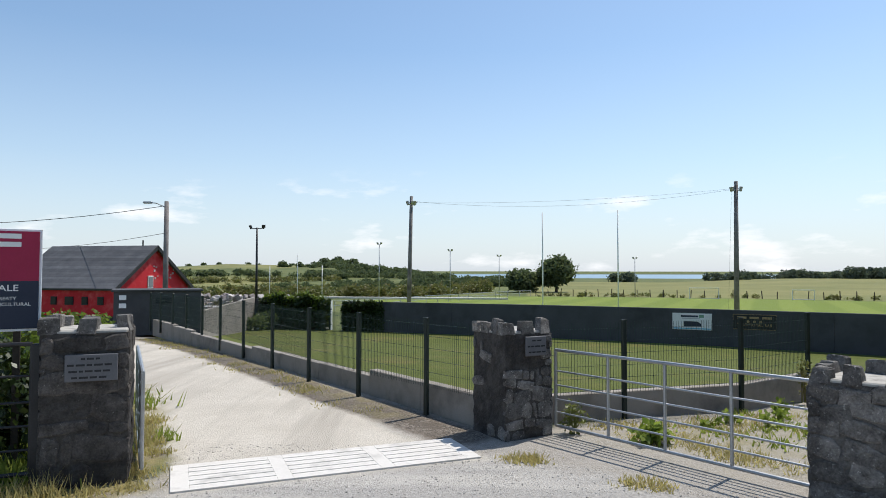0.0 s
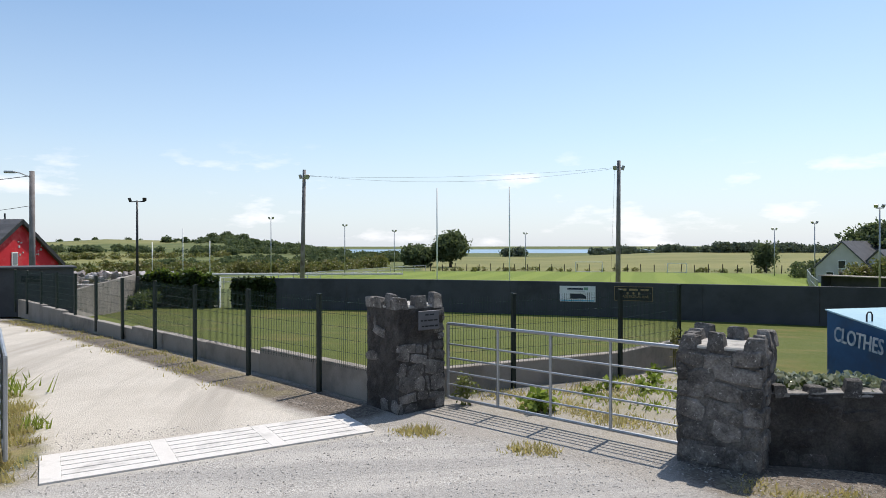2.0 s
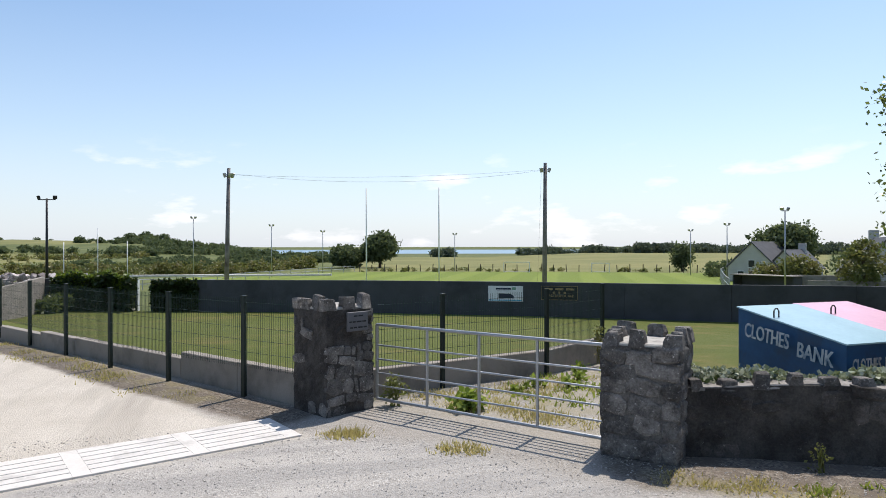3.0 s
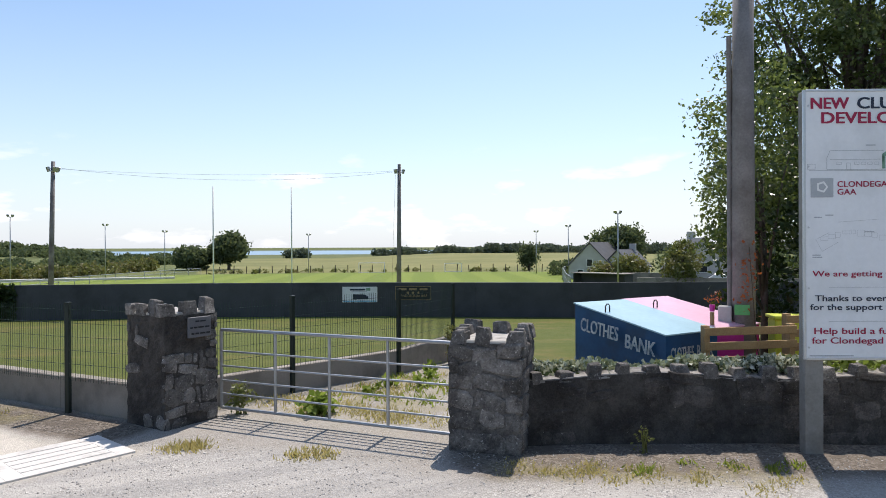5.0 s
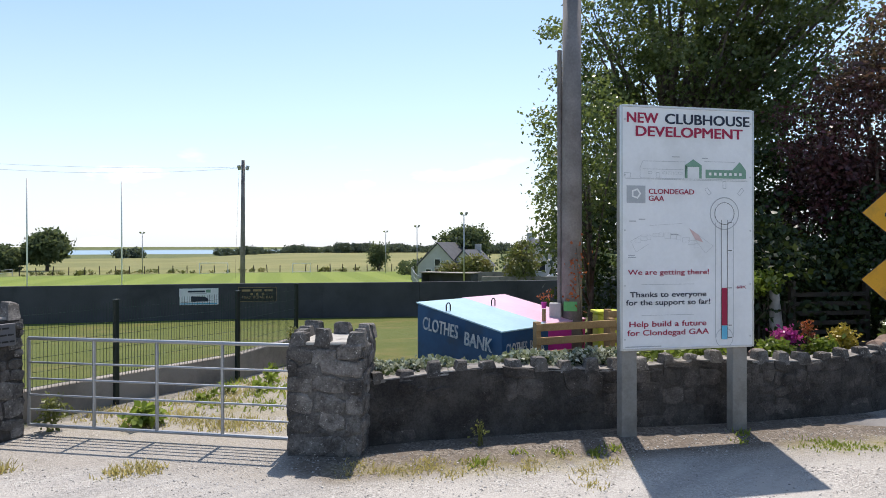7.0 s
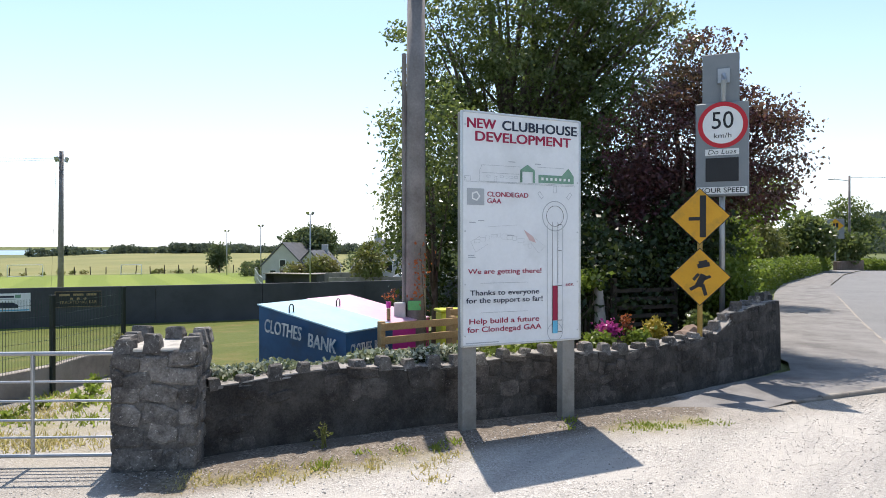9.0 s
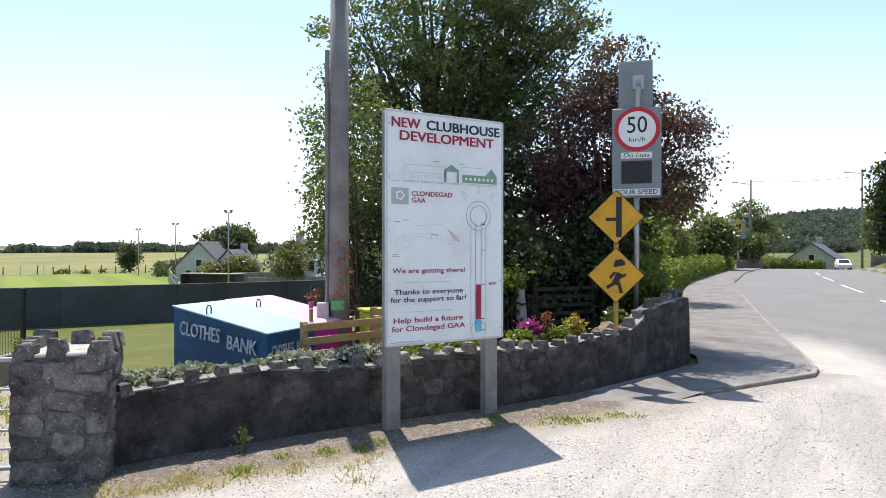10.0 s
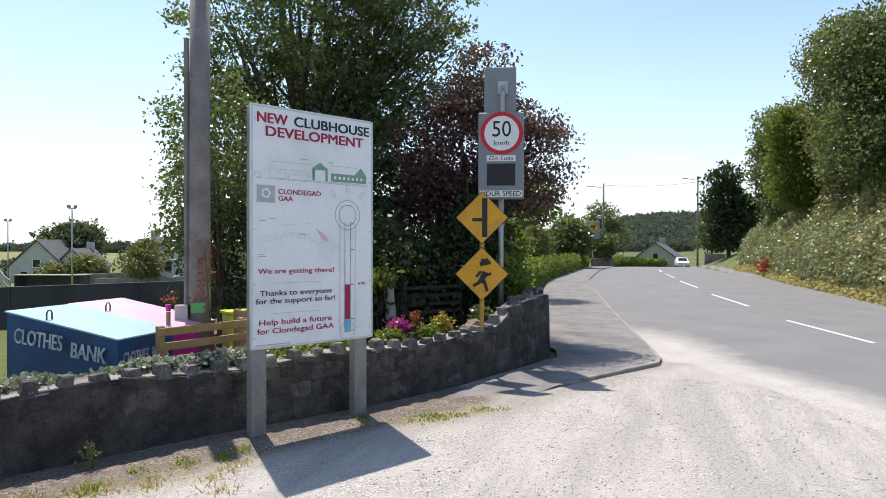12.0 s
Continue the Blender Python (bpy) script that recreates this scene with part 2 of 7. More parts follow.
WEED = leaf_mat("bright_weed_leaf", (0.17, 0.25, 0.035), (0.28, 0.35, 0.06), (0.22, 0.28, 0.05), 0.5)
BLADE_GREEN = leaf_mat("green_grass_blade", (0.2, 0.27, 0.045), (0.3, 0.35, 0.07), (0.25, 0.29, 0.06), 0.55, 0.55, 0.2)
FLOWER_PINK = leaf_mat("magenta_petal", (0.42, 0.02, 0.24), (0.55, 0.05, 0.32), (0.3, 0.02, 0.2), 0.3)
FLOWER_YELLOW = leaf_mat("yellow_petal", (0.5, 0.34, 0.03), (0.3, 0.28, 0.05), (0.4, 0.3, 0.04), 0.3)
FLOWER_RED = leaf_mat("orange_red_leaf", (0.35, 0.06, 0.02), (0.5, 0.12, 0.03), (0.25, 0.06, 0.03), 0.3)
CAR_WHITE = surf("white_car_paint", (0.7, 0.7, 0.7), (0.75, 0.75, 0.75), 2, 0.3, 0.0)
RUBBER = surf("tyre_rubber", (0.015, 0.015, 0.015), (0.025, 0.025, 0.025), 5, 0.8, 0.2)


# ---------------------------------------------------------------- builders
class Shape:
    """Collects corners and faces for one mesh."""

    def __init__(self):
        self.v, self.f = [], []

    def add(self, vs, fs, m=None):
        k = len(self.v)
        self.v += [tuple(m @ Vector(p)) if m else tuple(p) for p in vs]
        self.f += [tuple(i + k for i in q) for q in fs]
        return self

    def box(self, c, s, bev=0.0, m=None):
        hx, hy, hz = (a / 2 for a in s)
        bev = min(bev, 0.45 * min(s))
        signs = [(x, y, z) for x in (-1, 1) for y in (-1, 1) for z in (-1, 1)]
        if bev <= 0:
            vs = [(c[0] + x * hx, c[1] + y * hy, c[2] + z * hz) for x, y, z in signs]
            fs = [(0, 1, 3, 2), (4, 6, 7, 5), (0, 4, 5, 1), (2, 3, 7, 6), (0, 2, 6, 4), (1, 5, 7, 3)]
            return self.add(vs, fs, m)
        idx, vs, h = {}, [], (hx, hy, hz)
        for sg in signs:
            for a in range(3):
                idx[sg, a] = len(vs)
                vs.append(tuple(c[k] + sg[k] * (h[k] - (0 if k == a else bev)) for k in range(3)))
        fs = []
        for a in range(3):
            b, d = (a + 1) % 3, (a + 2) % 3
            for sa in (-1, 1):
                loop = []
                for sb, sd in ((-1, -1), (1, -1), (1, 1), (-1, 1)):
                    sg = [0, 0, 0]
                    sg[a], sg[b], sg[d] = sa, sb, sd
                    loop.append(idx[tuple(sg), a])
                fs.append(tuple(loop if sa > 0 else loop[::-1]))
                for sb in (-1, 1):
                    lo, hi = [0, 0, 0], [0, 0, 0]
                    lo[a] = hi[a] = sa
                    lo[b] = hi[b] = sb
                    lo[d], hi[d] = -1, 1
                    q = (idx[tuple(lo), a], idx[tuple(lo), b], idx[tuple(hi), b], idx[tuple(hi), a])
                    fs.append(q if sa * sb > 0 else q[::-1])
        for sg in signs:
            q = (idx[sg, 0], idx[sg, 1], idx[sg, 2])
            fs.append(q if sg[0] * sg[1] * sg[2] > 0 else q[::-1])
        return self.add(vs, fs, m)

    def tube(self, pts, radii, n=8, caps=True, m=None):
        pts = [Vector(p) for p in pts]
        vs, fs = [], []
        for i, p in enumerate(pts):
            d = (pts[min(i + 1, len(pts) - 1)] - pts[max(i - 1, 0)]).normalized()
            side = d.cross(Vector((0, 0, 1)) if abs(d.z) < 0.95 else Vector((1, 0, 0))).normalized()
            up = side.cross(d)
            r = radii[i] if isinstance(radii, (list, tuple)) else radii
            vs += [tuple(p + (side * math.cos(2 * math.pi * k / n) + up * math.sin(2 * math.pi * k / n)) * r) for k in range(n)]
        for i in range(len(pts) - 1):
            fs += [(i * n + k, i * n + (k + 1) % n, (i + 1) * n + (k + 1) % n, (i + 1) * n + k) for k in range(n)]
        if caps:
            fs += [tuple(range(n))[::-1], tuple(range((len(pts) - 1) * n, len(pts) * n))]
        return self.add(vs, fs, m)

    def prism(self, outline, z0, z1, m=None):
        n = len(outline)
        vs = [(x, y, z0) for x, y in outline] + [(x, y, z1) for x, y in outline]
        fs = [tuple(range(n))[::-1], tuple(range(n, 2 * n))] + [(i, (i + 1) % n, n + (i + 1) % n, n + i) for i in range(n)]
        return self.add(vs, fs, m)

    def mesh(self, name, mats, smooth=False, fix=True):
        me = bpy.data.meshes.new(name)
        me.from_pydata(self.v, [], self.f)
        for x in mats if isinstance(mats, (list, tuple)) else [mats]:
            me.materials.append(x)
        if fix and len(self.f) < 20000:
            bm = bmesh.new()
            bm.from_mesh(me)
            bmesh.ops.recalc_face_normals(bm, faces=bm.faces)
            bm.to_mesh(me)
            bm.free()
        if smooth:
            me.polygons.foreach_set("use_smooth", [True] * len(me.polygons))
        return me


def thing(name, m, label, category, group="", kind=""):
    ob = new(name)
    ob.empty_display_size = 0.2
    ob.matrix_basis = m if isinstance(m, Matrix) else pose(*m)
    return tagged(ob, label, category, group, kind)


def part(name, shape, mat, parent, label="", smooth=False, m=None):
    data = shape.mesh(name, mat, smooth) if isinstance(shape, Shape) else shape
    ob = new(name, data)
    ob.parent = parent
    if m is not None:
        ob.matrix_basis = m
    return tagged(ob, label)


def single(name, shape, mat, m, label, category, group="", kind="", smooth=False):
    data = shape.mesh(name, mat, smooth) if isinstance(shape, Shape) else shape
    ob = new(name, data)
    ob.matrix_basis = m if isinstance(m, Matrix) else pose(*m)
    return tagged(ob, label, category, group, kind)


def lettering(body, height, mat, parent, m, bold=0.0, width=None, shear=0.0, align="LEFT", name="lettering", heavy=0.0):
    """A word as a thin raised mesh, scaled to a height of capitals and, if given, a width; x along the word, y up, z out."""
    cu = bpy.data.curves.new("word", "FONT")
    cu.body, cu.size, cu.extrude, cu.offset, cu.shear, cu.align_x, cu.resolution_u = body, 1.0, 0.0, bold, shear, "LEFT", 3
    tmp = new("word", cu)
    dg = bpy.context.evaluated_depsgraph_get()
    me = bpy.data.meshes.new_from_object(tmp.evaluated_get(dg))
    bpy.data.objects.remove(tmp)
    co = np.empty(len(me.vertices) * 3)
    me.vertices.foreach_get("co", co)
    co = co.reshape(-1, 3)
    co[:, 0] -= co[:, 0].min()
    s = height / 0.69
    w = co[:, 0].max()
    sx = width / w if width else s
    co[:, 0] *= sx
    co[:, 1] *= s
    if align == "CENTER":
        co[:, 0] -= w * sx / 2
    me.vertices.foreach_set("co", co.ravel())
    if heavy:
        faces = [tuple(p.vertices) for p in me.polygons]
        k = len(co)
        shifts = [(0, 0), (1, 0.4), (-1, -0.4), (1, -0.4), (-1, 0.4)]
        vs = np.concatenate([co + np.array((dx * heavy * height, dy * heavy * height, 0.0004 * i)) for i, (dx, dy) in enumerate(shifts)])
        me = bpy.data.meshes.new(name)
        me.from_pydata(vs.tolist(), [], [tuple(v + i * k for v in f) for i in range(len(shifts)) for f in faces])
    me.materials.clear()
    me.materials.append(mat)
    me.name = name
    return part(name, me, mat, parent, "", m=m)


def leaf_cloud(pts, size, spread=0.35, up=0.3, long=1.6, rng=None):
    """One mesh of small folded leaves at the points."""
    rng = rng or np.random.default_rng(1)
    n = len(pts)
    d = rng.normal(size=(n, 3))
    d[:, 2] -= up
    d /= np.linalg.norm(d, axis=1)[:, None]
    q = rng.normal(size=(n, 3))
    s = np.cross(d, q)
    s /= np.linalg.norm(s, axis=1)[:, None]
    nn = np.cross(s, d)
    L = (size * (1 + spread * rng.uniform(-1, 1, n)))[:, None]
    a = pts
    b = pts + d * L * long * 0.5 + s * L * 0.5 + nn * L * 0.12
    c = pts + d * L * long
    e = pts + d * L * long * 0.5 - s * L * 0.5 + nn * L * 0.12
    v = np.stack([a, b, c, e], 1).reshape(-1, 3)
    me = bpy.data.meshes.new("leaves")
    me.vertices.add(4 * n)
    me.vertices.foreach_set("co", v.ravel())
    me.loops.add(4 * n)
    me.loops.foreach_set("vertex_index", np.arange(4 * n))
    me.polygons.add(n)
    me.polygons.foreach_set("loop_start", np.arange(n) * 4)
    me.polygons.foreach_set("loop_total", np.full(n, 4))
    me.update(calc_edges=True)
    return me


def blob_points(blobs, n, rng, shell=0.55, clump=0.0, per=14):
    """Points in ellipsoids (x, y, z, rx, ry, rz), denser to their outside, gathered in clumps."""
    blobs = np.array(blobs, float)
    vol = blobs[:, 3] * blobs[:, 4] * blobs[:, 5]
    k = max(1, n // per) if clump else n
    which = rng.choice(len(blobs), k, p=vol / vol.sum())
    d = rng.normal(size=(k, 3))
    d /= np.linalg.norm(d, axis=1)[:, None]
    r = shell + (1 - shell) * rng.uniform(0, 1, k) ** 0.7
    r *= 1 + np.clip(0.1 * rng.normal(size=k), -0.2, 0.13)
    p = blobs[which, :3] + d * r[:, None] * blobs[which, 3:]
    if clump:
        p = np.repeat(p, per, 0) + np.clip(rng.normal(size=(k * per, 3)), -1.7, 1.7) * np.repeat(clump * rng.uniform(0.5, 1.2, (k, 1)), per, 0) * np.array([1, 1, 0.55])
    return p


# ---------------------------------------------------------------- the lie of the land
def step(a, b, x):
    t = np.clip((x - a) / (b - a), 0, 1)
    return t * t * (3 - 2 * t)


WALL_N = np.array((0.442, 0.897))


def land(x, y):
    """Height of the ground: level at the gate, falling to the pitch, with far fields, a hill and the sea's edge."""
    x, y = np.asarray(x, float), np.asarray(y, float)
    r = np.hypot(x, y)
    az = np.degrees(np.arctan2(x, y))
    s = x * WALL_N[0] + y * WALL_N[1]
    roadside = step(66, 78, az) + step(-100, -140, az)
    roadside = np.clip(roadside, 0, 1)
    z = -1.5 * step(11, 37, s) - 0.7 * step(39, 75, s)
    far = np.interp(r, [0, 130, 150, 250, 350, 450, 700, 1500, 1900, 4700, 4900], [0, 0, -0.4, 0.9, 2.0, 1.2, -2.5, -8, -11.8, -11.8, 12])
    left = np.interp(r, [0, 100, 180, 320, 520, 800, 1100, 1600, 1900, 4700, 4900], [0, 0, -2.0, -3.0, -1.5, -3, -5, -8, -11.8, -11.8, 12])
    far = far - 2.4 * (1 - step(17, 29, az)) * step(130, 320, r) * (1 - step(1200, 1800, r))
    crest = np.interp(az, [-60, -30, -22, -18, -13, -9, -5, -2, 3, 10], [18, 17, 14, 17.5, 16, 17.5, 10, 4, 0, 0])
    left = left + crest * step(330, 860, r) * (1 - step(1000, 1500, r))
    wl_ = 1 - step(-4, 6, az)
    hill = 46 * np.interp(az, [60, 78, 84, 87, 90, 95, 110, 140], [0, 0, 6, 25, 29, 29, 34, 36]) / 40 * step(220, 820, r) - 2.0 * step(75, 150, r)
    out = z + far * (1 - wl_) + left * wl_
    bank = 2.4 * step(0.6, 6, -(y + 11.2 - 0.09 * x)) * step(-80, -30, x) * (1 - step(75, 110, x))
    return out * (1 - roadside) + roadside * (hill + bank) * step(-20, 40, x + 20)


def h(x, y):
    return float(land(x, y))


# ---------------------------------------------------------------- ground
PIL1, PIL2, PIL3 = (-3.61, 7.6), (0.89, 9.45), (4.41, 6.33)
DRIVE_R = [(0.6, 8.6), (-0.07, 9.2), (-0.81, 10.18), (-2.46, 12.95), (-4.91, 16.76), (-7.53, 20.36), (-9.6, 22.81), (-12.26, 26.42), (-16, 32)]
DRIVE_L = [(-2.9, 7.2), (-3.3, 8.26), (-3.9, 9.3), (-4.75, 10.54), (-6.4, 13.54), (-9.2, 18.0), (-11.6, 21.5), (-14.5, 26.0), (-19, 33)]
FENCE_A, FENCE_DIR = np.array((0.75, 9.95)), np.array((-0.585, 0.811))
WALL_LINE = [(4.5, 6.72), (5.4, 6.34), (7.2, 5.42), (9.3, 4.12), (11.1, 3.25), (12.4, 2.85), (13.7, 2.42), (14.7, 2.25), (15.15, 2.6), (15.7, 3.0), (22, 4.0), (42, 7.4), (58, 8.6), (84, 8.6)]
KERB = [(8.4, 3.0), (9.1, 2.73), (9.92, 2.36), (11.76, 1.51), (13.4, 0.54), (14.2, 0.02), (14.65, -0.06), (15.2, 0.0), (18.19, 0.48), (24.74, 1.56), (36.98, 3.36), (47.85, 4.77), (67.0, 5.73), (88.0, 5.42), (110, 3.5)]
ROAD_R = [(-60, -22), (0, -12.2), (20, -9.9), (30.61, -8.9), (38.06, -8.49), (46.62, -7.88), (61.05, -7.32), (74.94, -6.28), (97.78, -4.57), (110, -4.2)]
ROAD_L = [(-60, -15), (0, -5.2), (8, -3.2), (12, -1.6), (14.65, -0.1)] + KERB[7:]


SOIL_WALL = [(4.3, 6.35), (5.6, 5.75), (7.4, 4.75), (9.2, 3.75), (10.3, 3.15)]
SOIL_FENCE = [(0.25, 9.75), (-0.75, 11.1), (-2.2, 12.9), (-4.75, 16.6), (-8.4, 22.0), (-12.0, 26.6)]


def along(line, k):
    """Points at even steps along a line, by the arc's length."""
    p = np.array(line, float)
    s = np.concatenate([[0], np.cumsum(np.linalg.norm(np.diff(p, axis=0), axis=1))])
    u = np.linspace(0, s[-1], k)
    return np.stack([np.interp(u, s, p[:, i]) for i in range(2)], 1)


def inside(poly, x, y):
    c = np.zeros(x.shape, bool)
    p = np.array(poly, float)
    for (x0, y0), (x1, y1) in zip(p, np.roll(p, -1, 0)):
        with np.errstate(divide="ignore", invalid="ignore"):
            c ^= ((y0 > y) != (y1 > y)) & (x < (x1 - x0) * (y - y0) / (y1 - y0) + x0)
    return c


def near_line(line, x, y):
    p = np.array(line, float)
    best = np.full(x.shape, 1e9)
    for (x0, y0), (x1, y1) in zip(p[:-1], p[1:]):
        dx, dy = x1 - x0, y1 - y0
        u = np.clip(((x - x0) * dx + (y - y0) * dy) / (dx * dx + dy * dy), 0, 1)
        best = np.minimum(best, np.hypot(x - x0 - u * dx, y - y0 - u * dy))
    return best


def soft_in(poly, x, y, soft):
    d = near_line(list(poly) + [poly[0]], x, y)
    return np.where(inside(poly, x, y), 0.5 + np.minimum(d / soft, 1) / 2, 0.5 - np.minimum(d / soft, 1) / 2)


def build_ground():
    az = np.radians(np.concatenate([np.arange(-46, 118, 0.7), np.arange(118, 314, 4.0)]))
    rr = [0.6]
    while rr[-1] < 4950:
        rr.append(rr[-1] * 1.021)
    rr = np.array(rr)
    A, R = np.meshgrid(az, rr, indexing="ij")
    x, y = (np.sin(A) * R).ravel(), (np.cos(A) * R).ravel()
    z = land(x, y)
    na, nr = len(az), len(rr)
    i, j = np.meshgrid(np.arange(na), np.arange(nr - 1), indexing="ij")
    i2 = (i + 1) % na
    f = np.stack([i * nr + j, i * nr + j + 1, i2 * nr + j + 1, i2 * nr + j], -1).reshape(-1, 4)
    centre = len(x)
    v = np.concatenate([np.stack([x, y, z], 1), [[0, 0, 0]]])
    tri = [(centre, k * nr, ((k + 1) % na) * nr) for k in range(na)]
    me = bpy.data.meshes.new("ground")
    me.from_pydata(v.tolist(), [], f.tolist() + tri)
    x, y = np.append(x, 0), np.append(y, 0)
    yard = [(-60, -14), (16, -4), (16, 0.3), (14.4, 2.1), (12.5, 2.9), (10, 4.0), (7.4, 5.6), (4.9, 6.9), (4.3, 7.2), (7.4, 12.9), (1.7, 10.4), (0.8, 10), (-13.4, 29.8), (-19, 33), (-9.2, 18.4), (-4.75, 11), (-3.3, 8.3), (-3.6, 7.0), (-6, 5.5), (-30, 2)]
    gravel = soft_in(yard, x, y, 0.5)
    drive = soft_in(DRIVE_L[::-1] + DRIVE_R, x, y, 0.5)
    apron = soft_in([(-4, 6.2), (-2.9, 7.4), (0.6, 8.7), (2.0, 7.9), (3.8, 5.6), (6.9, 3.9), (9.6, 1.9), (14.4, -0.4), (16, -2), (14, -9), (-30, -13), (-30, 3)], x, y, 0.7)
    verge = np.clip(1.1 - near_line([(4.1, 5.95), (4.8, 5.45), (5.8, 4.85), (6.3, 4.35)], x, y) / 0.4, 0, 1) * 0.55
    verge = np.maximum(verge, np.clip(1.0 - near_line([(8.7, 3.1), (9.6, 2.55)], x, y) / 0.4, 0, 1))
    verge = np.maximum(verge, np.clip(1.05 - near_line([(-4.6, 6.9), (-3.5, 7.3), (-3.75, 8.4), (-4.9, 10.9), (-6.4, 13.8)], x, y) / 0.5, 0, 1))
    verge = np.maximum(verge, np.clip(0.85 - near_line([(-0.9, 11.2), (-3.2, 14.9), (-6.1, 19.2), (-12.5, 27.6)], x, y) / 0.7, 0, 1) * 0.6)
    verge = np.maximum(verge, 0.6 * soft_in([(2.4, 10.0), (4.2, 7.9), (6.6, 11.8), (5.2, 11.6), (3.4, 10.7)], x, y, 0.8))
    soil = np.clip(1.25 - near_line(SOIL_WALL, x, y) / 0.95, 0, 1)
    soil = np.maximum(soil, np.clip(1.25 - near_line(SOIL_FENCE, x, y) / 0.62, 0, 1))
    soil = np.maximum(soil, 0.8 * np.clip(1.2 - near_line([(-3.75, 7.2), (-3.9, 8.6), (-4.9, 10.6)], x, y) / 0.5, 0, 1))
    lawn = soft_in([(0.9, 10.6), (7.2, 13.2), (5.0, 7.6), (7.6, 6.3), (10.6, 4.8), (15, 4.6), (60, 25), (24, 29), (-4, 43.6), (-26, 52), (-15, 31.5)], x, y, 0.4)
    s = x * WALL_N[0] + y * WALL_N[1]
    r = np.hypot(x, y)
    a = np.degrees(np.arctan2(x, y))
    pitch = step(37, 38, s) * (1 - step(126, 129, r)) * step(-9, -6, a) * (1 - step(44, 45, a))
    crop = step(127, 131, r) * (1 - step(352, 375, r)) * step(6.5, 8, a) * (1 - step(44, 47, a))
    knoll = soft_in([(-300, 560), (-150, 590), (-120, 730), (-240, 800)], x, y, 60) * 0.8 + soft_in([(-120, 280), (-90, 400), (-160, 480), (-200, 300)], x, y, 40) * 0.9
    crop = np.maximum(crop, knoll * (r > 200))
    sea = step(1880, 1930, r) * (1 - step(4660, 4720, r)) * (1 - step(62, 66, a))
    for name, val in (("gravel", gravel), ("drive", drive), ("apron", apron), ("verge", verge), ("soil", soil), ("lawn", lawn), ("pitch", pitch), ("crop", crop), ("sea", sea)):
        me.attributes.new(name, "FLOAT", "POINT").data.foreach_set("value", val.astype(np.float32))
    me.polygons.foreach_set("use_smooth", [True] * len(me.polygons))
    m, n, l, b = material("ground_cover")
    pos = n.new("ShaderNodeNewGeometry").outputs["Position"]

    def attr(k):
        t = n.new("ShaderNodeAttribute")
        t.attribute_name = k
        return t.outputs["Fac"]

    def edged(k, scale, amount, lo=0.42, hi=0.58):
        w = mix(n, l, amount, attr(k), noise_tex(n, l, pos, scale, 5.0, 0.65))
        return ramp(n, l, w, lo, hi)

    wide, mid, fine = noise_tex(n, l, pos, 0.05, 5.0), noise_tex(n, l, pos, 1.2, 5.0), noise_tex(n, l, pos, 22.0, 4.0, 0.7)
    grit = n.new("ShaderNodeTexVoronoi")
    grit.inputs["Scale"].default_value = 55.0
    l.new(pos, grit.inputs["Vector"])
    rough_grass = mix(n, l, ramp(n, l, wide, 0.4, 0.62), (0.06, 0.085, 0.025), (0.15, 0.16, 0.055))
    rough_grass = mix(n, l, 0.5, rough_grass, mix(n, l, ramp(n, l, fine, 0.35, 0.65), (0.05, 0.07, 0.02), (0.16, 0.17, 0.06)))
    turf = mix(n, l, ramp(n, l, mid, 0.35, 0.65), (0.056, 0.078, 0.011), (0.088, 0.104, 0.017))
    turf = mix(n, l, ramp(n, l, fine, 0.3, 0.7), turf, (0.1, 0.115, 0.023))
    turf = mix(n, l, ramp(n, l, noise_tex(n, l, pos, 0.35, 6.0, 0.7), 0.52, 0.66), turf, (0.135, 0.12, 0.035))
    stripe = n.new("ShaderNodeTexWave")
    stripe.bands_direction, stripe.inputs["Scale"].default_value, stripe.inputs["Distortion"].default_value = "X", 0.045, 0.4
    turn = n.new("ShaderNodeMapping")
    turn.inputs["Rotation"].default_value = (0, 0, radians(26))
    l.new(pos, turn.inputs[0])
    l.new(turn.outputs[0], stripe.inputs["Vector"])
    mown = mix(n, l, ramp(n, l, stripe.outputs["Fac"], 0.4, 0.6), (0.14, 0.185, 0.028), (0.17, 0.215, 0.036))
    straw = mix(n, l, ramp(n, l, noise_tex(n, l, pos, 0.03, 6.0, 0.7), 0.35, 0.65), (0.14, 0.148, 0.05), (0.22, 0.205, 0.078))
    stone = mix(n, l, ramp(n, l, grit.outputs["Color"], 0.2, 0.9), (0.22, 0.2, 0.175), (0.45, 0.42, 0.375))
    stone = mix(n, l, ramp(n, l, mid, 0.35, 0.7), stone, (0.37, 0.34, 0.3))
    tracks = mix(n, l, ramp(n, l, noise_tex(n, l, pos, 0.7, 6.0, 0.7), 0.35, 0.65), (0.47, 0.425, 0.36), (0.57, 0.525, 0.455))
    lane = n.new("ShaderNodeMapping")
    lane.inputs["Rotation"].default_value, lane.inputs["Scale"].default_value = (0, 0, radians(-36)), (1.0, 0.09, 1.0)
    l.new(pos, lane.inputs[0])
    tracks = mix(n, l, ramp(n, l, noise_tex(n, l, lane.outputs[0], 1.3, 4.0, 0.6), 0.48, 0.66), tracks, (0.36, 0.325, 0.275))
    tracks = mix(n, l, ramp(n, l, fine, 0.42, 0.7), tracks, (0.41, 0.375, 0.325))
    bare = mix(n, l, ramp(n, l, grit.outputs["Color"], 0.3, 0.95), (0.3, 0.282, 0.256), (0.56, 0.532, 0.49))
    bare = mix(n, l, ramp(n, l, mid, 0.42, 0.62), bare, (0.43, 0.405, 0.37))
    dust = noise_tex(n, l, pos, 90.0, 2.0, 0.8)
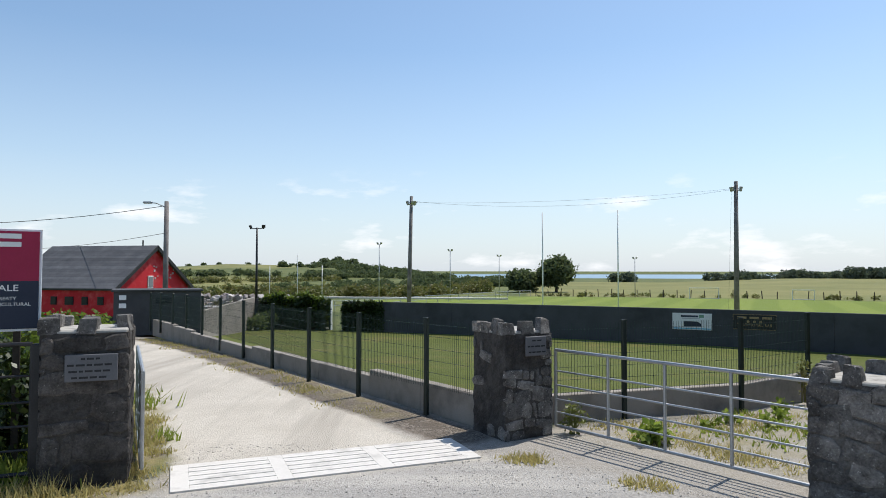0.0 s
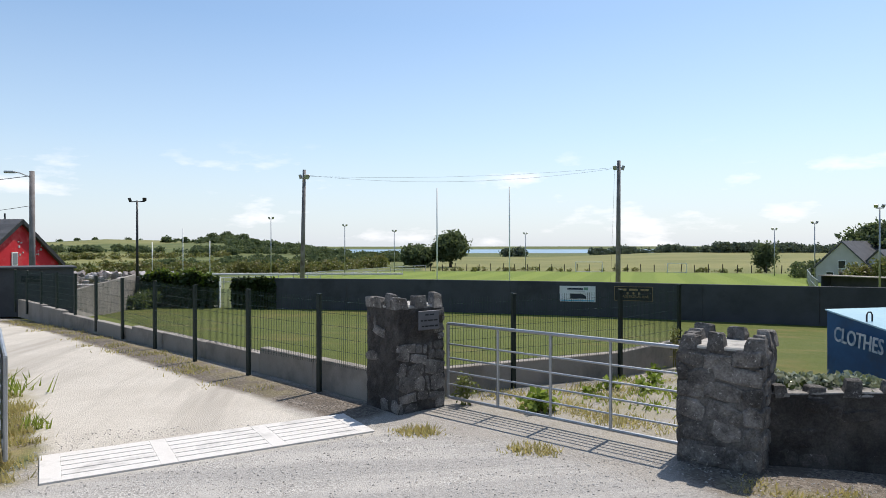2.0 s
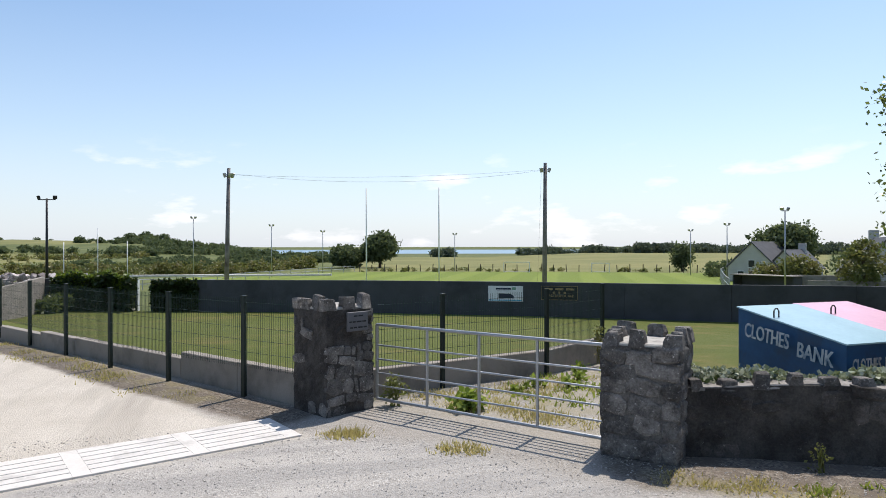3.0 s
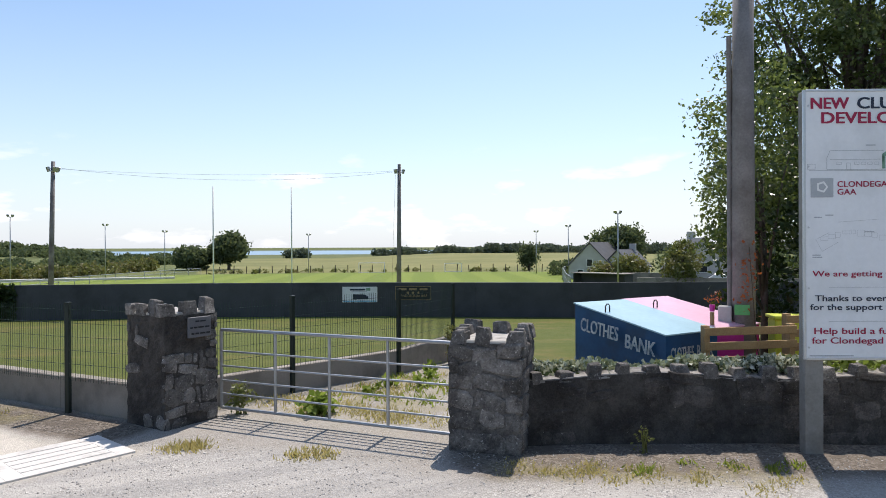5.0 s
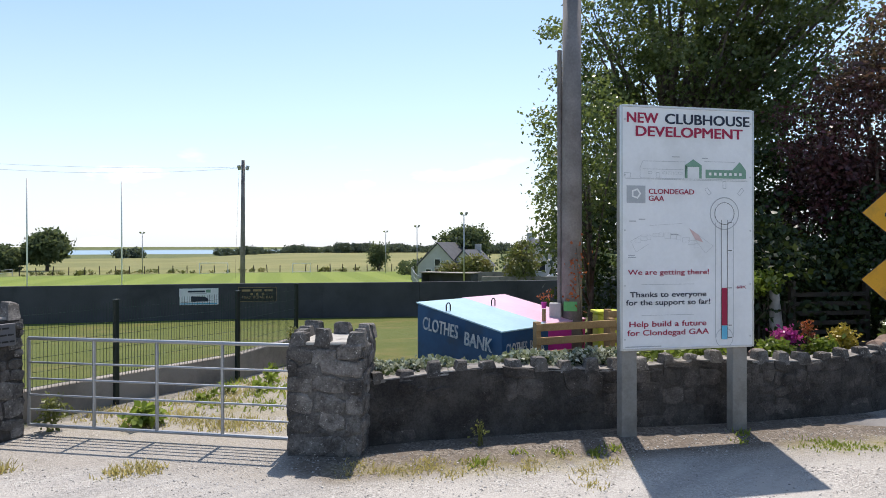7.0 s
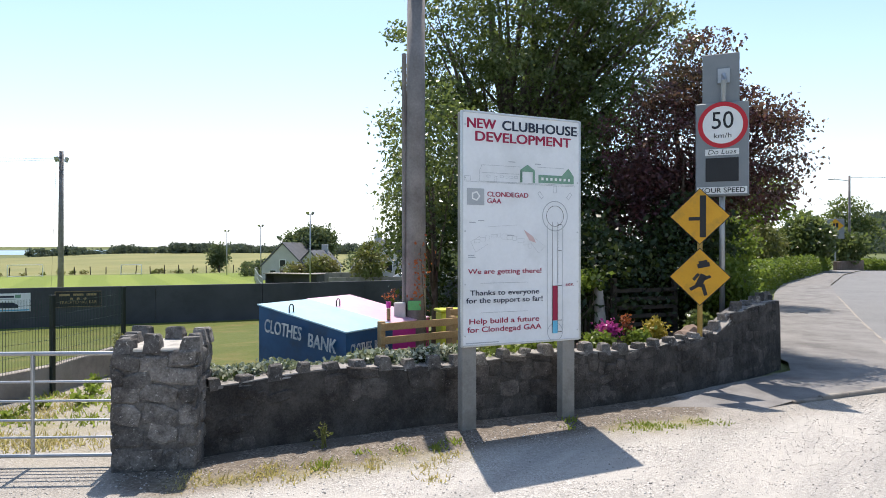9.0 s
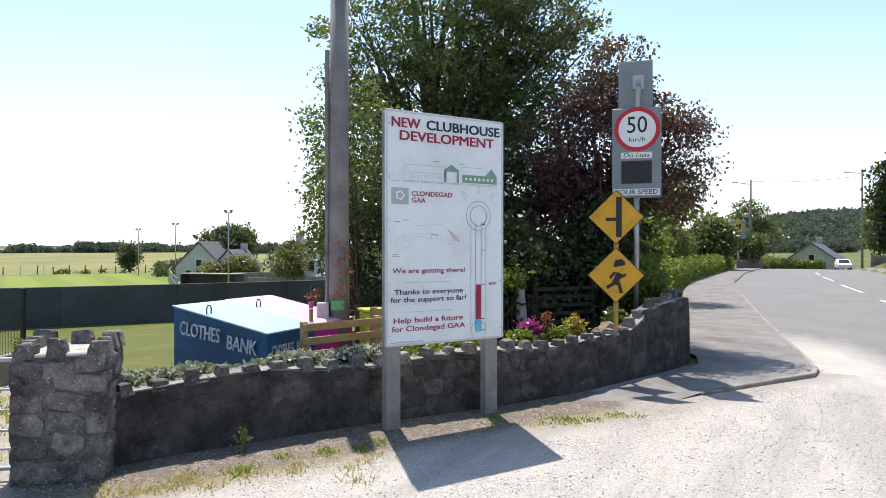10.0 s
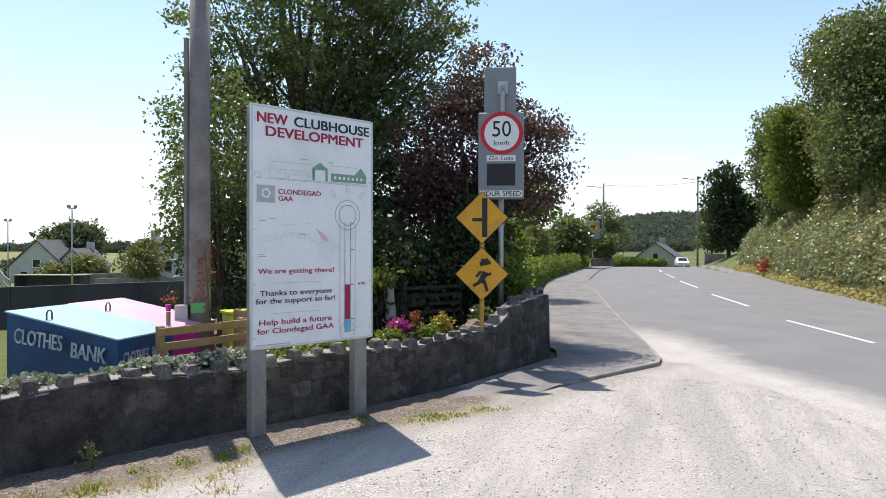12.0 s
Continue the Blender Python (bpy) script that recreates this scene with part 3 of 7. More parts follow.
    bare = mix(n, l, ramp(n, l, dust, 0.54, 0.8), bare, (0.3, 0.28, 0.25))
    wheel = n.new("ShaderNodeMapping")
    wheel.inputs["Rotation"].default_value, wheel.inputs["Scale"].default_value = (0, 0, radians(24)), (0.12, 1.0, 1.0)
    l.new(pos, wheel.inputs[0])
    worn = noise_tex(n, l, wheel.outputs[0], 1.1, 6.0, 0.65)
    bare = mix(n, l, ramp(n, l, worn, 0.46, 0.58), bare, mix(n, l, ramp(n, l, fine, 0.35, 0.65), (0.25, 0.238, 0.22), (0.4, 0.38, 0.352)))
    bare = mix(n, l, ramp(n, l, noise_tex(n, l, pos, 9.0, 6.0, 0.75), 0.5, 0.8), bare, (0.3, 0.28, 0.255))
    stone = mix(n, l, ramp(n, l, dust, 0.48, 0.7), stone, (0.16, 0.145, 0.125))
    weeds = mix(n, l, ramp(n, l, fine, 0.35, 0.65), (0.3, 0.235, 0.11), (0.17, 0.165, 0.055))
    col = mix(n, l, edged("crop", 0.02, 0.15), rough_grass, straw)
    col = mix(n, l, attr("pitch"), col, mown)
    col = mix(n, l, edged("lawn", 3.0, 0.15), col, turf)
    col = mix(n, l, edged("gravel", 2.5, 0.25), col, stone)
    col = mix(n, l, edged("apron", 1.3, 0.3, 0.38, 0.62), col, bare)
    col = mix(n, l, edged("drive", 1.6, 0.28, 0.4, 0.6), col, tracks)
    chips = n.new("ShaderNodeTexVoronoi")
    chips.inputs["Scale"].default_value = 38.0
    l.new(pos, chips.inputs["Vector"])
    earth = mix(n, l, ramp(n, l, chips.outputs["Color"], 0.2, 0.9), (0.085, 0.07, 0.056), (0.3, 0.258, 0.212))
    earth = mix(n, l, ramp(n, l, noise_tex(n, l, pos, 3.0, 6.0, 0.7), 0.42, 0.62), earth, (0.14, 0.115, 0.09))
    col = mix(n, l, edged("soil", 2.6, 0.35, 0.4, 0.6), col, earth)
    weed_w = n.new("ShaderNodeMath")
    weed_w.operation = "MULTIPLY"
    l.new(attr("verge"), weed_w.inputs[0])
    l.new(ramp(n, l, noise_tex(n, l, pos, 2.2, 6.0, 0.7), 0.4, 0.58), weed_w.inputs[1])
    col = mix(n, l, weed_w.outputs[0], col, weeds)
    col = mix(n, l, attr("sea"), col, (0.2, 0.3, 0.38))
    l.new(col, b.inputs["Base Color"])
    l.new(ramp(n, l, attr("sea"), 0.0, 1.0, (0.95,) * 3, (0.35,) * 3), b.inputs["Roughness"])
    b.inputs["Specular IOR Level"].default_value = 0.25
    bump(n, l, mix(n, l, 0.5, grit.outputs["Distance"], fine), b, 0.6, 0.03)
    me.materials.append(m)
    return tagged(new("ground", me), "gravel yard, mown lawn, pitch and distant fields", "ground", kind="structure")


build_ground()


def strip(name, left, right, k, across, dz, mat, label, category, kind="structure", hold=None):
    """A surface draped on the land between two lines."""
    a, c = along(left, k), along(right, k)
    sh = Shape()
    for i in range(k):
        for j in range(across + 1):
            p = a[i] + (c[i] - a[i]) * j / across
            sh.v.append((p[0], p[1], (h(p[0], p[1]) if hold is None else hold) + dz))
    w = across + 1
    sh.f = [(i * w + j, i * w + j + 1, (i + 1) * w + j + 1, (i + 1) * w + j) for i in range(k - 1) for j in range(across)]
    ob = single(name, sh, mat, Matrix(), label, category, kind=kind)
    for p in ob.data.polygons:
        p.use_smooth = True
    return ob


def road_material():
    m, n, l, b = material("asphalt")
    pos = n.new("ShaderNodeNewGeometry").outputs["Position"]
    sep_ = n.new("ShaderNodeSeparateXYZ")
    l.new(pos, sep_.inputs[0])
    chip = noise_tex(n, l, pos, 70, 2.0, 0.8)
    col = mix(n, l, ramp(n, l, chip, 0.35, 0.65), (0.115, 0.115, 0.116), (0.21, 0.208, 0.205))
    col = mix(n, l, ramp(n, l, noise_tex(n, l, pos, 0.5, 5.0), 0.4, 0.7), col, (0.19, 0.188, 0.184))
    loose = n.new("ShaderNodeAttribute")
    loose.attribute_name = "loose"
    w = mix(n, l, 0.35, loose.outputs["Fac"], noise_tex(n, l, pos, 1.8, 6.0, 0.7))
    grit = n.new("ShaderNodeTexVoronoi")
    grit.inputs["Scale"].default_value = 55.0
    l.new(pos, grit.inputs["Vector"])
    bare = mix(n, l, ramp(n, l, grit.outputs["Color"], 0.3, 0.95), (0.3, 0.282, 0.256), (0.56, 0.532, 0.49))
    bare = mix(n, l, ramp(n, l, noise_tex(n, l, pos, 1.2, 5.0), 0.42, 0.62), bare, (0.43, 0.405, 0.37))
    bare = mix(n, l, ramp(n, l, noise_tex(n, l, pos, 90.0, 2.0, 0.8), 0.5, 0.72), bare, (0.3, 0.28, 0.25))
    col = mix(n, l, ramp(n, l, w, 0.3, 0.62), col, bare)
    l.new(col, b.inputs["Base Color"])
    b.inputs["Roughness"].default_value, b.inputs["Specular IOR Level"].default_value = 0.85, 0.35
    bump(n, l, chip, b, 0.5, 0.012)
    return m


ASPHALT = road_material()
road = strip("road", ROAD_L, ROAD_R, 160, 12, 0.012, ASPHALT, "sun-bleached grey asphalt road bending out of sight", "road")
rv = np.empty(len(road.data.vertices) * 3)
road.data.vertices.foreach_get("co", rv)
rv = rv.reshape(-1, 3)
gap = near_line(ROAD_L, rv[:, 0], rv[:, 1])
spread = np.clip(1.15 - gap / 2.2, 0, 1) * (1 - step(15, 24, rv[:, 0]))
rv[(gap < 0.03) & (rv[:, 0] < 14.5), 2] -= 0.03
road.data.vertices.foreach_set("co", rv.ravel())
road.data.attributes.new("loose", "FLOAT", "POINT").data.foreach_set("value", spread.astype(np.float32))
PAVE = surf("pavement_asphalt", (0.15, 0.142, 0.135), (0.225, 0.214, 0.203), 1.6, 0.9, 0.6, 60, stain=(0.115, 0.108, 0.102), stain_scale=0.7)
PAVE_BACK = [(8.5, 3.9), (9.3, 3.65), (11.1, 2.9), (12.6, 2.45), (14.3, 1.95), (15.2, 2.2), (15.9, 2.65), (18.5, 3.1), (25, 4.2), (37.5, 6.2), (48, 7.5), (67, 8.2), (88, 8.0), (110, 6)]


def pave_z(x):
    return -0.02 + 0.092 * float(step(10.3, 12.6, x))


def pavement():
    a, c = along(KERB[2:], 100), along(PAVE_BACK[1:], 100)
    sh = Shape()
    for i in range(100):
        for j in range(5):
            p = a[i] + (c[i] - a[i]) * j / 4
            sh.v.append((p[0], p[1], h(*p) + pave_z(a[i][0]) + 0.01 * j / 4))
    sh.f = [(i * 5 + j, i * 5 + j + 1, (i + 1) * 5 + j + 1, (i + 1) * 5 + j) for i in range(99) for j in range(4)]
    ob = single("pavement", sh, PAVE, Matrix(), "grey asphalt footpath beside the road", "pavement", kind="structure")
    k = along(KERB[2:11], 46)
    rng = random.Random(9)
    for i in range(45):
        p, q = Vector((*k[i], 0)), Vector((*k[i + 1], 0))
        d = q - p
        z = pave_z(k[i][0]) + 0.004 + rng.uniform(-0.006, 0.006)
        m = pose((p.x + q.x) / 2, (p.y + q.y) / 2, 0, 0, 0, math.degrees(math.atan2(d.y, d.x)) + rng.uniform(-1, 1))
        part("kerb_stone", Shape().box((0, 0, z / 2 - 0.06), (d.length + 0.01, 0.1, z + 0.12), 0.015), CONCRETE, ob, "worn concrete kerb stone", m=m)
    return ob


pavement()
for x0, y0, x1, y1 in ((19.25, -5.11, 24.17, -3.97), (29.34, -3.44, 35.94, -2.52), (41.55, -2.13, 49.27, -1.34), (54.48, -1.06, 60.88, -0.48), (66, -0.2, 72, 0.1)):
    d = np.array((x1 - x0, y1 - y0))
    nrm = np.array((-d[1], d[0])) / np.linalg.norm(d) * 0.06
    strip("road_marking", [(x0 + nrm[0], y0 + nrm[1]), (x1 + nrm[0], y1 + nrm[1])], [(x0 - nrm[0], y0 - nrm[1]), (x1 - nrm[0], y1 - nrm[1])], 8, 1, 0.018, WHITE_PAINT, "worn white centre line dash", "road marking")


# ---------------------------------------------------------------- stonework
def stone_shape(w, hh, depth, rng):
    """A broken stone of ten uneven sides with a rough split face; x along, z up, y out of the wall."""
    n = 10
    ring = []
    for k in range(n):
        a = 2 * math.pi * (k + rng.uniform(-0.3, 0.3)) / n
        c, q = math.cos(a), math.sin(a)
        r = min(1 / max(abs(c), 1e-3), 1 / max(abs(q), 1e-3)) ** 0.93 * rng.uniform(0.9, 1.07)
        ring.append((c * r * w / 2, q * r * hh / 2))
    sh = Shape()
    sh.v = [(x, 0.05, z) for x, z in ring] + [(x * 0.99, -depth * rng.uniform(0.1, 0.5), z * 0.99) for x, z in ring]
    sh.v += [(x * 0.8, -depth * rng.uniform(0.75, 1.3), z * 0.8) for x, z in ring]
    sh.v += [(x * 0.4, -depth * rng.uniform(0.6, 1.5), z * 0.4) for x, z in ring[::2]]
    for k in range(n):
        q = (k + 1) % n
        sh.f += [(k, q, n + q, n + k), (n + k, n + q, 2 * n + q, 2 * n + k)]
    for k in range(5):
        q = (k + 1) % 5
        a, b, c = 20 + 2 * k, 20 + 2 * k + 1, 20 + (2 * k + 2) % 10
        sh.f += [(a, b, 30 + k), (b, c, 30 + q), (b, 30 + q, 30 + k)]
    sh.f.append((30, 31, 32, 33, 34))
    return sh


STONE_KIT = {}


def stone_mesh(w, hh, rng, facing):
    """Stones of like size share one of a few meshes."""
    key = (round(w / 0.06), round(hh / 0.045), rng.randrange(3), facing.name)
    if key not in STONE_KIT:
        STONE_KIT[key] = stone_shape(key[0] * 0.06 * 1.02, key[1] * 0.045 * 1.02, 0.014, rng).mesh("stone", facing)
    return STONE_KIT[key]


def rubble(parent, p0, p1, z0, z1, seed, big=1.0, keep=1.0, bald=9.0, facing=STONE):
    """Courses of uneven stones on the face from p0 to p1, seen from the right-hand side of that way."""
    rng = random.Random(seed)
    d = Vector((p1[0] - p0[0], p1[1] - p0[1], 0))
    L = d.length
    ang = math.degrees(math.atan2(d.y, d.x))
    z = z0
    while z < z1 - 0.06:
        ch = min(rng.choice((0.135, 0.18, 0.18, 0.225, 0.27)) * big, z1 - z)
        if z1 - z - ch < 0.1:
            ch = z1 - z
        x = 0.0
        while x < L - 0.03:
            w = rng.choice((0.12, 0.18, 0.24, 0.3, 0.36, 0.42)) * big
            if L - x - w < 0.12:
                w = L - x
            if rng.random() < (keep if z < bald else 0.12):
                q = d.normalized() * (x + w / 2)
                m = pose(p0[0] + q.x, p0[1] + q.y, z + ch / 2 + rng.uniform(-0.035, 0.035), 0, rng.uniform(-14, 14), ang)
                part("stone", stone_mesh(max(w - 0.012, 0.06), max(ch - 0.01, 0.045), rng, facing), facing, parent, m=parent.matrix_basis.inverted() @ m)
            x += w
        z += ch


def merlon(parent, m, w, dpt, hh, rng):
    """A rough upright stone set on edge in the coping."""
    sh = Shape()
    ring = [(-w / 2, -dpt / 2), (w / 2, -dpt / 2), (w / 2, dpt / 2), (-w / 2, dpt / 2)]
    lev = [(-0.03, 1.12), (hh * 0.45, 1.0), (hh * 0.88, 0.95), (hh, 0.82)]
    tilt = (rng.uniform(-0.03, 0.03), rng.uniform(-0.03, 0.03))
    for z, k in lev:
        for x, y in ring:
            sh.v.append((x * k * rng.uniform(0.88, 1.1) + tilt[0] * z / hh, y * k * rng.uniform(0.88, 1.1) + tilt[1] * z / hh, z * rng.uniform(0.93, 1.07)))
    for i in range(3):
        for k in range(4):
            q = (k + 1) % 4
            sh.f.append((i * 4 + k, i * 4 + q, i * 4 + 4 + q, i * 4 + 4 + k))
    sh.f += [(0, 3, 2, 1), (12, 13, 14, 15)]
    part("coping_stone", sh, STONE, parent, m=m)


def pillar(corner, ang, size, top, seed, label, big=1.0, bald=9.0, pointing=POINTING, facing=STONE):
    """A square rubble pillar with battlements. corner: its front right foot; ang: the way of its front face, left to right."""
    rng = random.Random(seed)
    ob = thing("stone_pillar", (corner[0], corner[1], 0, 0, 0, ang), label, "gate pillar", "gate pillars")
    s, body = size, top - 0.15
    sh = Shape()
    n, rows = 14, 34
    for iz in range(rows + 1):
        z = -0.15 + (body + 0.15) * iz / rows
        flare = 1.0 + 0.03 * (1 - iz / rows)
        for k in range(4 * n):
            u = (k % n) / n
            x, y = [(-s + u * s, 0), (0, u * s), (-u * s, s), (-s, s - u * s)][k // n]
            cx, cy = -s / 2, s / 2
            j = 0.009
            sh.v.append((cx + (x - cx) * flare + rng.uniform(-j, j), cy + (y - cy) * flare + rng.uniform(-j, j), z))
    m4 = 4 * n
    sh.f = [(i * m4 + k, i * m4 + (k + 1) % m4, (i + 1) * m4 + (k + 1) % m4, (i + 1) * m4 + k) for i in range(rows) for k in range(m4)]
    sh.f.append(tuple(range(rows * m4, (rows + 1) * m4)))
    part("core", sh, pointing, ob, "weathered mortar core")
    inv = ob.matrix_basis
    w = lambda x, y: (inv @ Vector((x, y, 0))).to_2d()
    rubble(ob, w(-s - 0.012, -0.012), w(0.012, -0.012), 0.0, body, seed + 1, big, 0.95, bald, facing)
    rubble(ob, w(0.012, -0.012), w(0.012, s + 0.012), 0.0, body, seed + 2, big, 0.95, bald, facing)
    rubble(ob, w(-s - 0.012, s + 0.012), w(-s - 0.012, -0.012), 0.0, body, seed + 3, big, 0.95 if bald > 2 else 0.1, bald, facing)
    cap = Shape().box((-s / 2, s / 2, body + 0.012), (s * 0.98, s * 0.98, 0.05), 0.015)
    part("cap", cap, SANDY, ob, "mortar capping with sunlight in its pale colour")
    for k in range(4):
        for u in (0.1, 0.5, 0.9) if k % 2 == 0 else (0.4, 0.68):
            u += rng.uniform(-0.04, 0.04)
            x, y = [(-s + u * s, 0.06), (-0.06, u * s), (-u * s, s - 0.06), (-s + 0.06, s - u * s)][k]
            if rng.random() < 0.9:
                merlon(ob, pose(x, y, body + 0.02, 0, 0, k * 90 + rng.uniform(-12, 12)), rng.uniform(0.15, 0.22), rng.uniform(0.11, 0.15), rng.uniform(0.12, 0.19), rng)
    return ob


def plaque(parent, s, x, z, w, hh, rows, label):
    ob = part("plaque", Shape().box((x, -0.055, z), (w, 0.035, hh), 0.006), surf("plaque_slate", (0.105, 0.105, 0.112), (0.14, 0.14, 0.15), 3, 0.6, 0.1, 40), parent, label)
    rng = random.Random(len(rows) + int(w * 100))
    for k, row in enumerate(rows):
        zz = z + hh / 2 - hh * (k + 0.7) / (len(rows) + 0.35)
        xx = x - w * row / 2
        while xx < x + w * row / 2 - 0.03:
            ww = rng.uniform(0.04, 0.09)
            part("inscription", Shape().box((xx + ww / 2, -0.074, zz), (ww, 0.004, hh * 0.075)), BLACK, ob)
            xx += ww + 0.018


# dark stone and mortar stand in for this pillar's shaded faces
p1 = pillar(PIL1, 21.7, 0.86, 1.86, 11, "rubble stone gate pillar, shade in its dark stone, with battlements and an inscribed plaque", 1.15, pointing=MORTAR, facing=SOOTY_SHADED)
plaque(p1, 0.86, -0.36, 1.33, 0.53, 0.3, (0.4, 0.9, 0.85, 0.75), "grey slate plaque with dark inscription")
p2 = pillar((1.6, 9.86), 30.0, 0.82, 1.66, 22, "rubble stone gate pillar beside the cattle grid, with a plaque", 0.8, 0.95, pointing=MORTAR)
plaque(p2, 0.82, -0.32, 1.33, 0.37, 0.28, (0.4, 0.85, 0.75), "grey slate plaque with dark inscription")
p3 = pillar(PIL3, -45.0, 0.84, 1.43, 33, "low rubble stone pillar with jagged capping stones", 0.95)


def stone_wall():
    pts = along(WALL_LINE[:9], 60)
    ob = thing("wall_roadside", Matrix(), "low dark rubble stone wall with upright coping stones", "wall", kind="structure")
    rng = random.Random(5)
    thick = 0.36
    left = []
    for i in range(len(pts)):
        d = pts[min(i + 1, len(pts) - 1)] - pts[max(i - 1, 0)]
        d /= np.linalg.norm(d)
        left.append((pts[i], np.array((-d[1], d[0]))))
    top = lambda x: 0.82 + 0.04 * math.sin(x * 2.3) + (0.5 * float(step(12.0, 13.4, x)))
    sh = Shape()
    for p, nrm in left:
        t = top(p[0])
        for z, o in ((-0.1, -0.02), (t * 0.35, 0.0), (t * 0.7, 0.0), (t, 0.01), (t, thick), (-0.1, thick)):
            q = p + nrm * (o + rng.uniform(-0.012, 0.012))
            sh.v.append((q[0], q[1], z))
    k = 6
    for i in range(len(left) - 1):
        sh.f += [(i * k + j, (i + 1) * k + j, (i + 1) * k + j + 1, i * k + j + 1) for j in range(5)]
    sh.f += [tuple(range(k)), tuple(range((len(left) - 1) * k, len(left) * k))[::-1]]
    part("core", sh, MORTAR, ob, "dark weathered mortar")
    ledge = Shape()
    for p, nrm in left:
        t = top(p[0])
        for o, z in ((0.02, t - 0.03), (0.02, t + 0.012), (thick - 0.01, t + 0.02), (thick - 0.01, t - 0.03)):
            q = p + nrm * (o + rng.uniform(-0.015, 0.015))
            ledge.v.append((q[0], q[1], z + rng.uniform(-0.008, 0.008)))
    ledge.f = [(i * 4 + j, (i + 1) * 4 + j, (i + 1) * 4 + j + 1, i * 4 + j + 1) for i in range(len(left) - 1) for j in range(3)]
    part("ledge", ledge, LEDGE, ob, "mortar bedding between the coping stones, sunlight in its pale colour")
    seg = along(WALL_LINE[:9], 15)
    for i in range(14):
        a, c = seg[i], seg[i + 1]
        rubble(ob, a, c, 0.02, top((a[0] + c[0]) / 2) - 0.01, 100 + i, 1.0, 0.55 if a[0] < 7 else 0.85, facing=SOOTY_SHADED)
    total = along(WALL_LINE[:9], 34)
    for i in range(1, 33):
        p = total[i]
        d = total[i + 1] - total[i - 1]
        d /= np.linalg.norm(d)
        a = math.degrees(math.atan2(d[1], d[0]))
        q = p + np.array((-d[1], d[0])) * (0.09 if p[0] < 12.3 else 0.18)
        merlon(ob, pose(q[0], q[1], top(p[0]) - 0.01, 0, 0, a + rng.uniform(-15, 15)), rng.uniform(0.13, 0.19), rng.uniform(0.13, 0.18), rng.uniform(0.09, 0.16) * (1.2 if p[0] > 12.3 else 1), rng)
    return ob


stone_wall()


# ---------------------------------------------------------------- gates
def field_gate(name, p0, p1, z0, rails, uprights, mat, label, group=""):
    d = np.array(p1) - np.array(p0)
    L = float(np.linalg.norm(d))
    ob = thing(name, (p0[0], p0[1], z0, 0, 0, math.degrees(math.atan2(d[1], d[0]))), label, "gate", group)
    for k, z in enumerate(rails):
        r = 0.024 if k in (0, len(rails) - 1) else 0.014
        part("rail", Shape().tube([(0, 0, z), (L, 0, z)], r, 8), mat, ob, smooth=False)
    for x in uprights:
        part("upright", Shape().tube([(x * L, 0, rails[-1]), (x * L, 0, rails[0])], 0.022, 8), mat, ob)
    for x in (0, 1):
        part("end_stile", Shape().tube([(x * L, 0, rails[-1]), (x * L, 0, rails[0])], 0.024, 8), mat, ob)
    return ob


RAILS = (1.12, 0.89, 0.69, 0.49, 0.3, 0.14, 0.0)
field_gate("field_gate", (1.69, 9.95), (3.95, 7.14), 0.12, (1.12, 0.81, 0.6, 0.39, 0.2, 0.0), (0.265, 0.51, 0.755), GALV, "closed galvanised steel field gate hung between stone pillars")
field_gate("open_field_gate", (-3.5, 7.75), (-4.83, 10.5), 0.1, RAILS[:6] + (0.02,), (0.3, 0.65), GALV, "galvanised field gate standing open behind its pillar")
field_gate("side_gate", (-4.55, 7.35), (-8.0, 5.9), 0.1, (1.5, 1.15, 0.86, 0.6, 0.34, 0.08), (0.3, 0.6), BLACK_STEEL, "black painted steel gate closed beside the pillar")
single("hinge_post", Shape().box((0, 0, 0.8), (0.09, 0.09, 1.6), 0.01), BLACK_STEEL, (-4.52, 7.38, 0, 0, 0, 20), "black steel gate post against the pillar", "post")


# ---------------------------------------------------------------- cattle grid
def cattle_grid():
    ob = thing("cattle_grid", Matrix(), "pale concrete cattle grid with long slots across the entrance", "cattle grid")
    a, c = np.array((-2.95, 7.22)), np.array((0.5, 8.62))
    u = (c - a) / np.linalg.norm(c - a)
    L = float(np.linalg.norm(c - a))
    m = pose(a[0], a[1], 0, 0, 0, math.degrees(math.atan2(u[1], u[0])))
    depth, top = 1.04, 0.022
    # no pit is dug: a thin black sheet paints the shade in the slots
    part("pit", Shape().box((L / 2, depth / 2, 0.004), (L - 0.02, depth - 0.02, 0.006)), BLACK, ob, "black sheet standing in for the shaded pit under the slots", m=m)
    edges = [(0.0, 0.2), (L / 3 - 0.09, L / 3 + 0.09), (2 * L / 3 - 0.09, 2 * L / 3 + 0.09), (L - 0.2, L)]
    for x0, x1 in edges:
        part("cross_slab", Shape().box(((x0 + x1) / 2, depth / 2, top / 2 - 0.02), (x1 - x0 + 0.001, depth, top + 0.04), 0.003), PALE_CONC, ob, m=m)
    for (_, x0), (x1, _) in zip(edges[:-1], edges[1:]):
        for j in range(6):
            y0, y1 = depth * j / 6 + (0.011 if j else 0), depth * (j + 1) / 6 - (0.011 if j < 5 else 0)
            part("bar", Shape().box(((x0 + x1) / 2, (y0 + y1) / 2, top / 2 - 0.02), (x1 - x0 - 0.001, y1 - y0, top + 0.04), 0.003), PALE_CONC, ob, m=m)


cattle_grid()


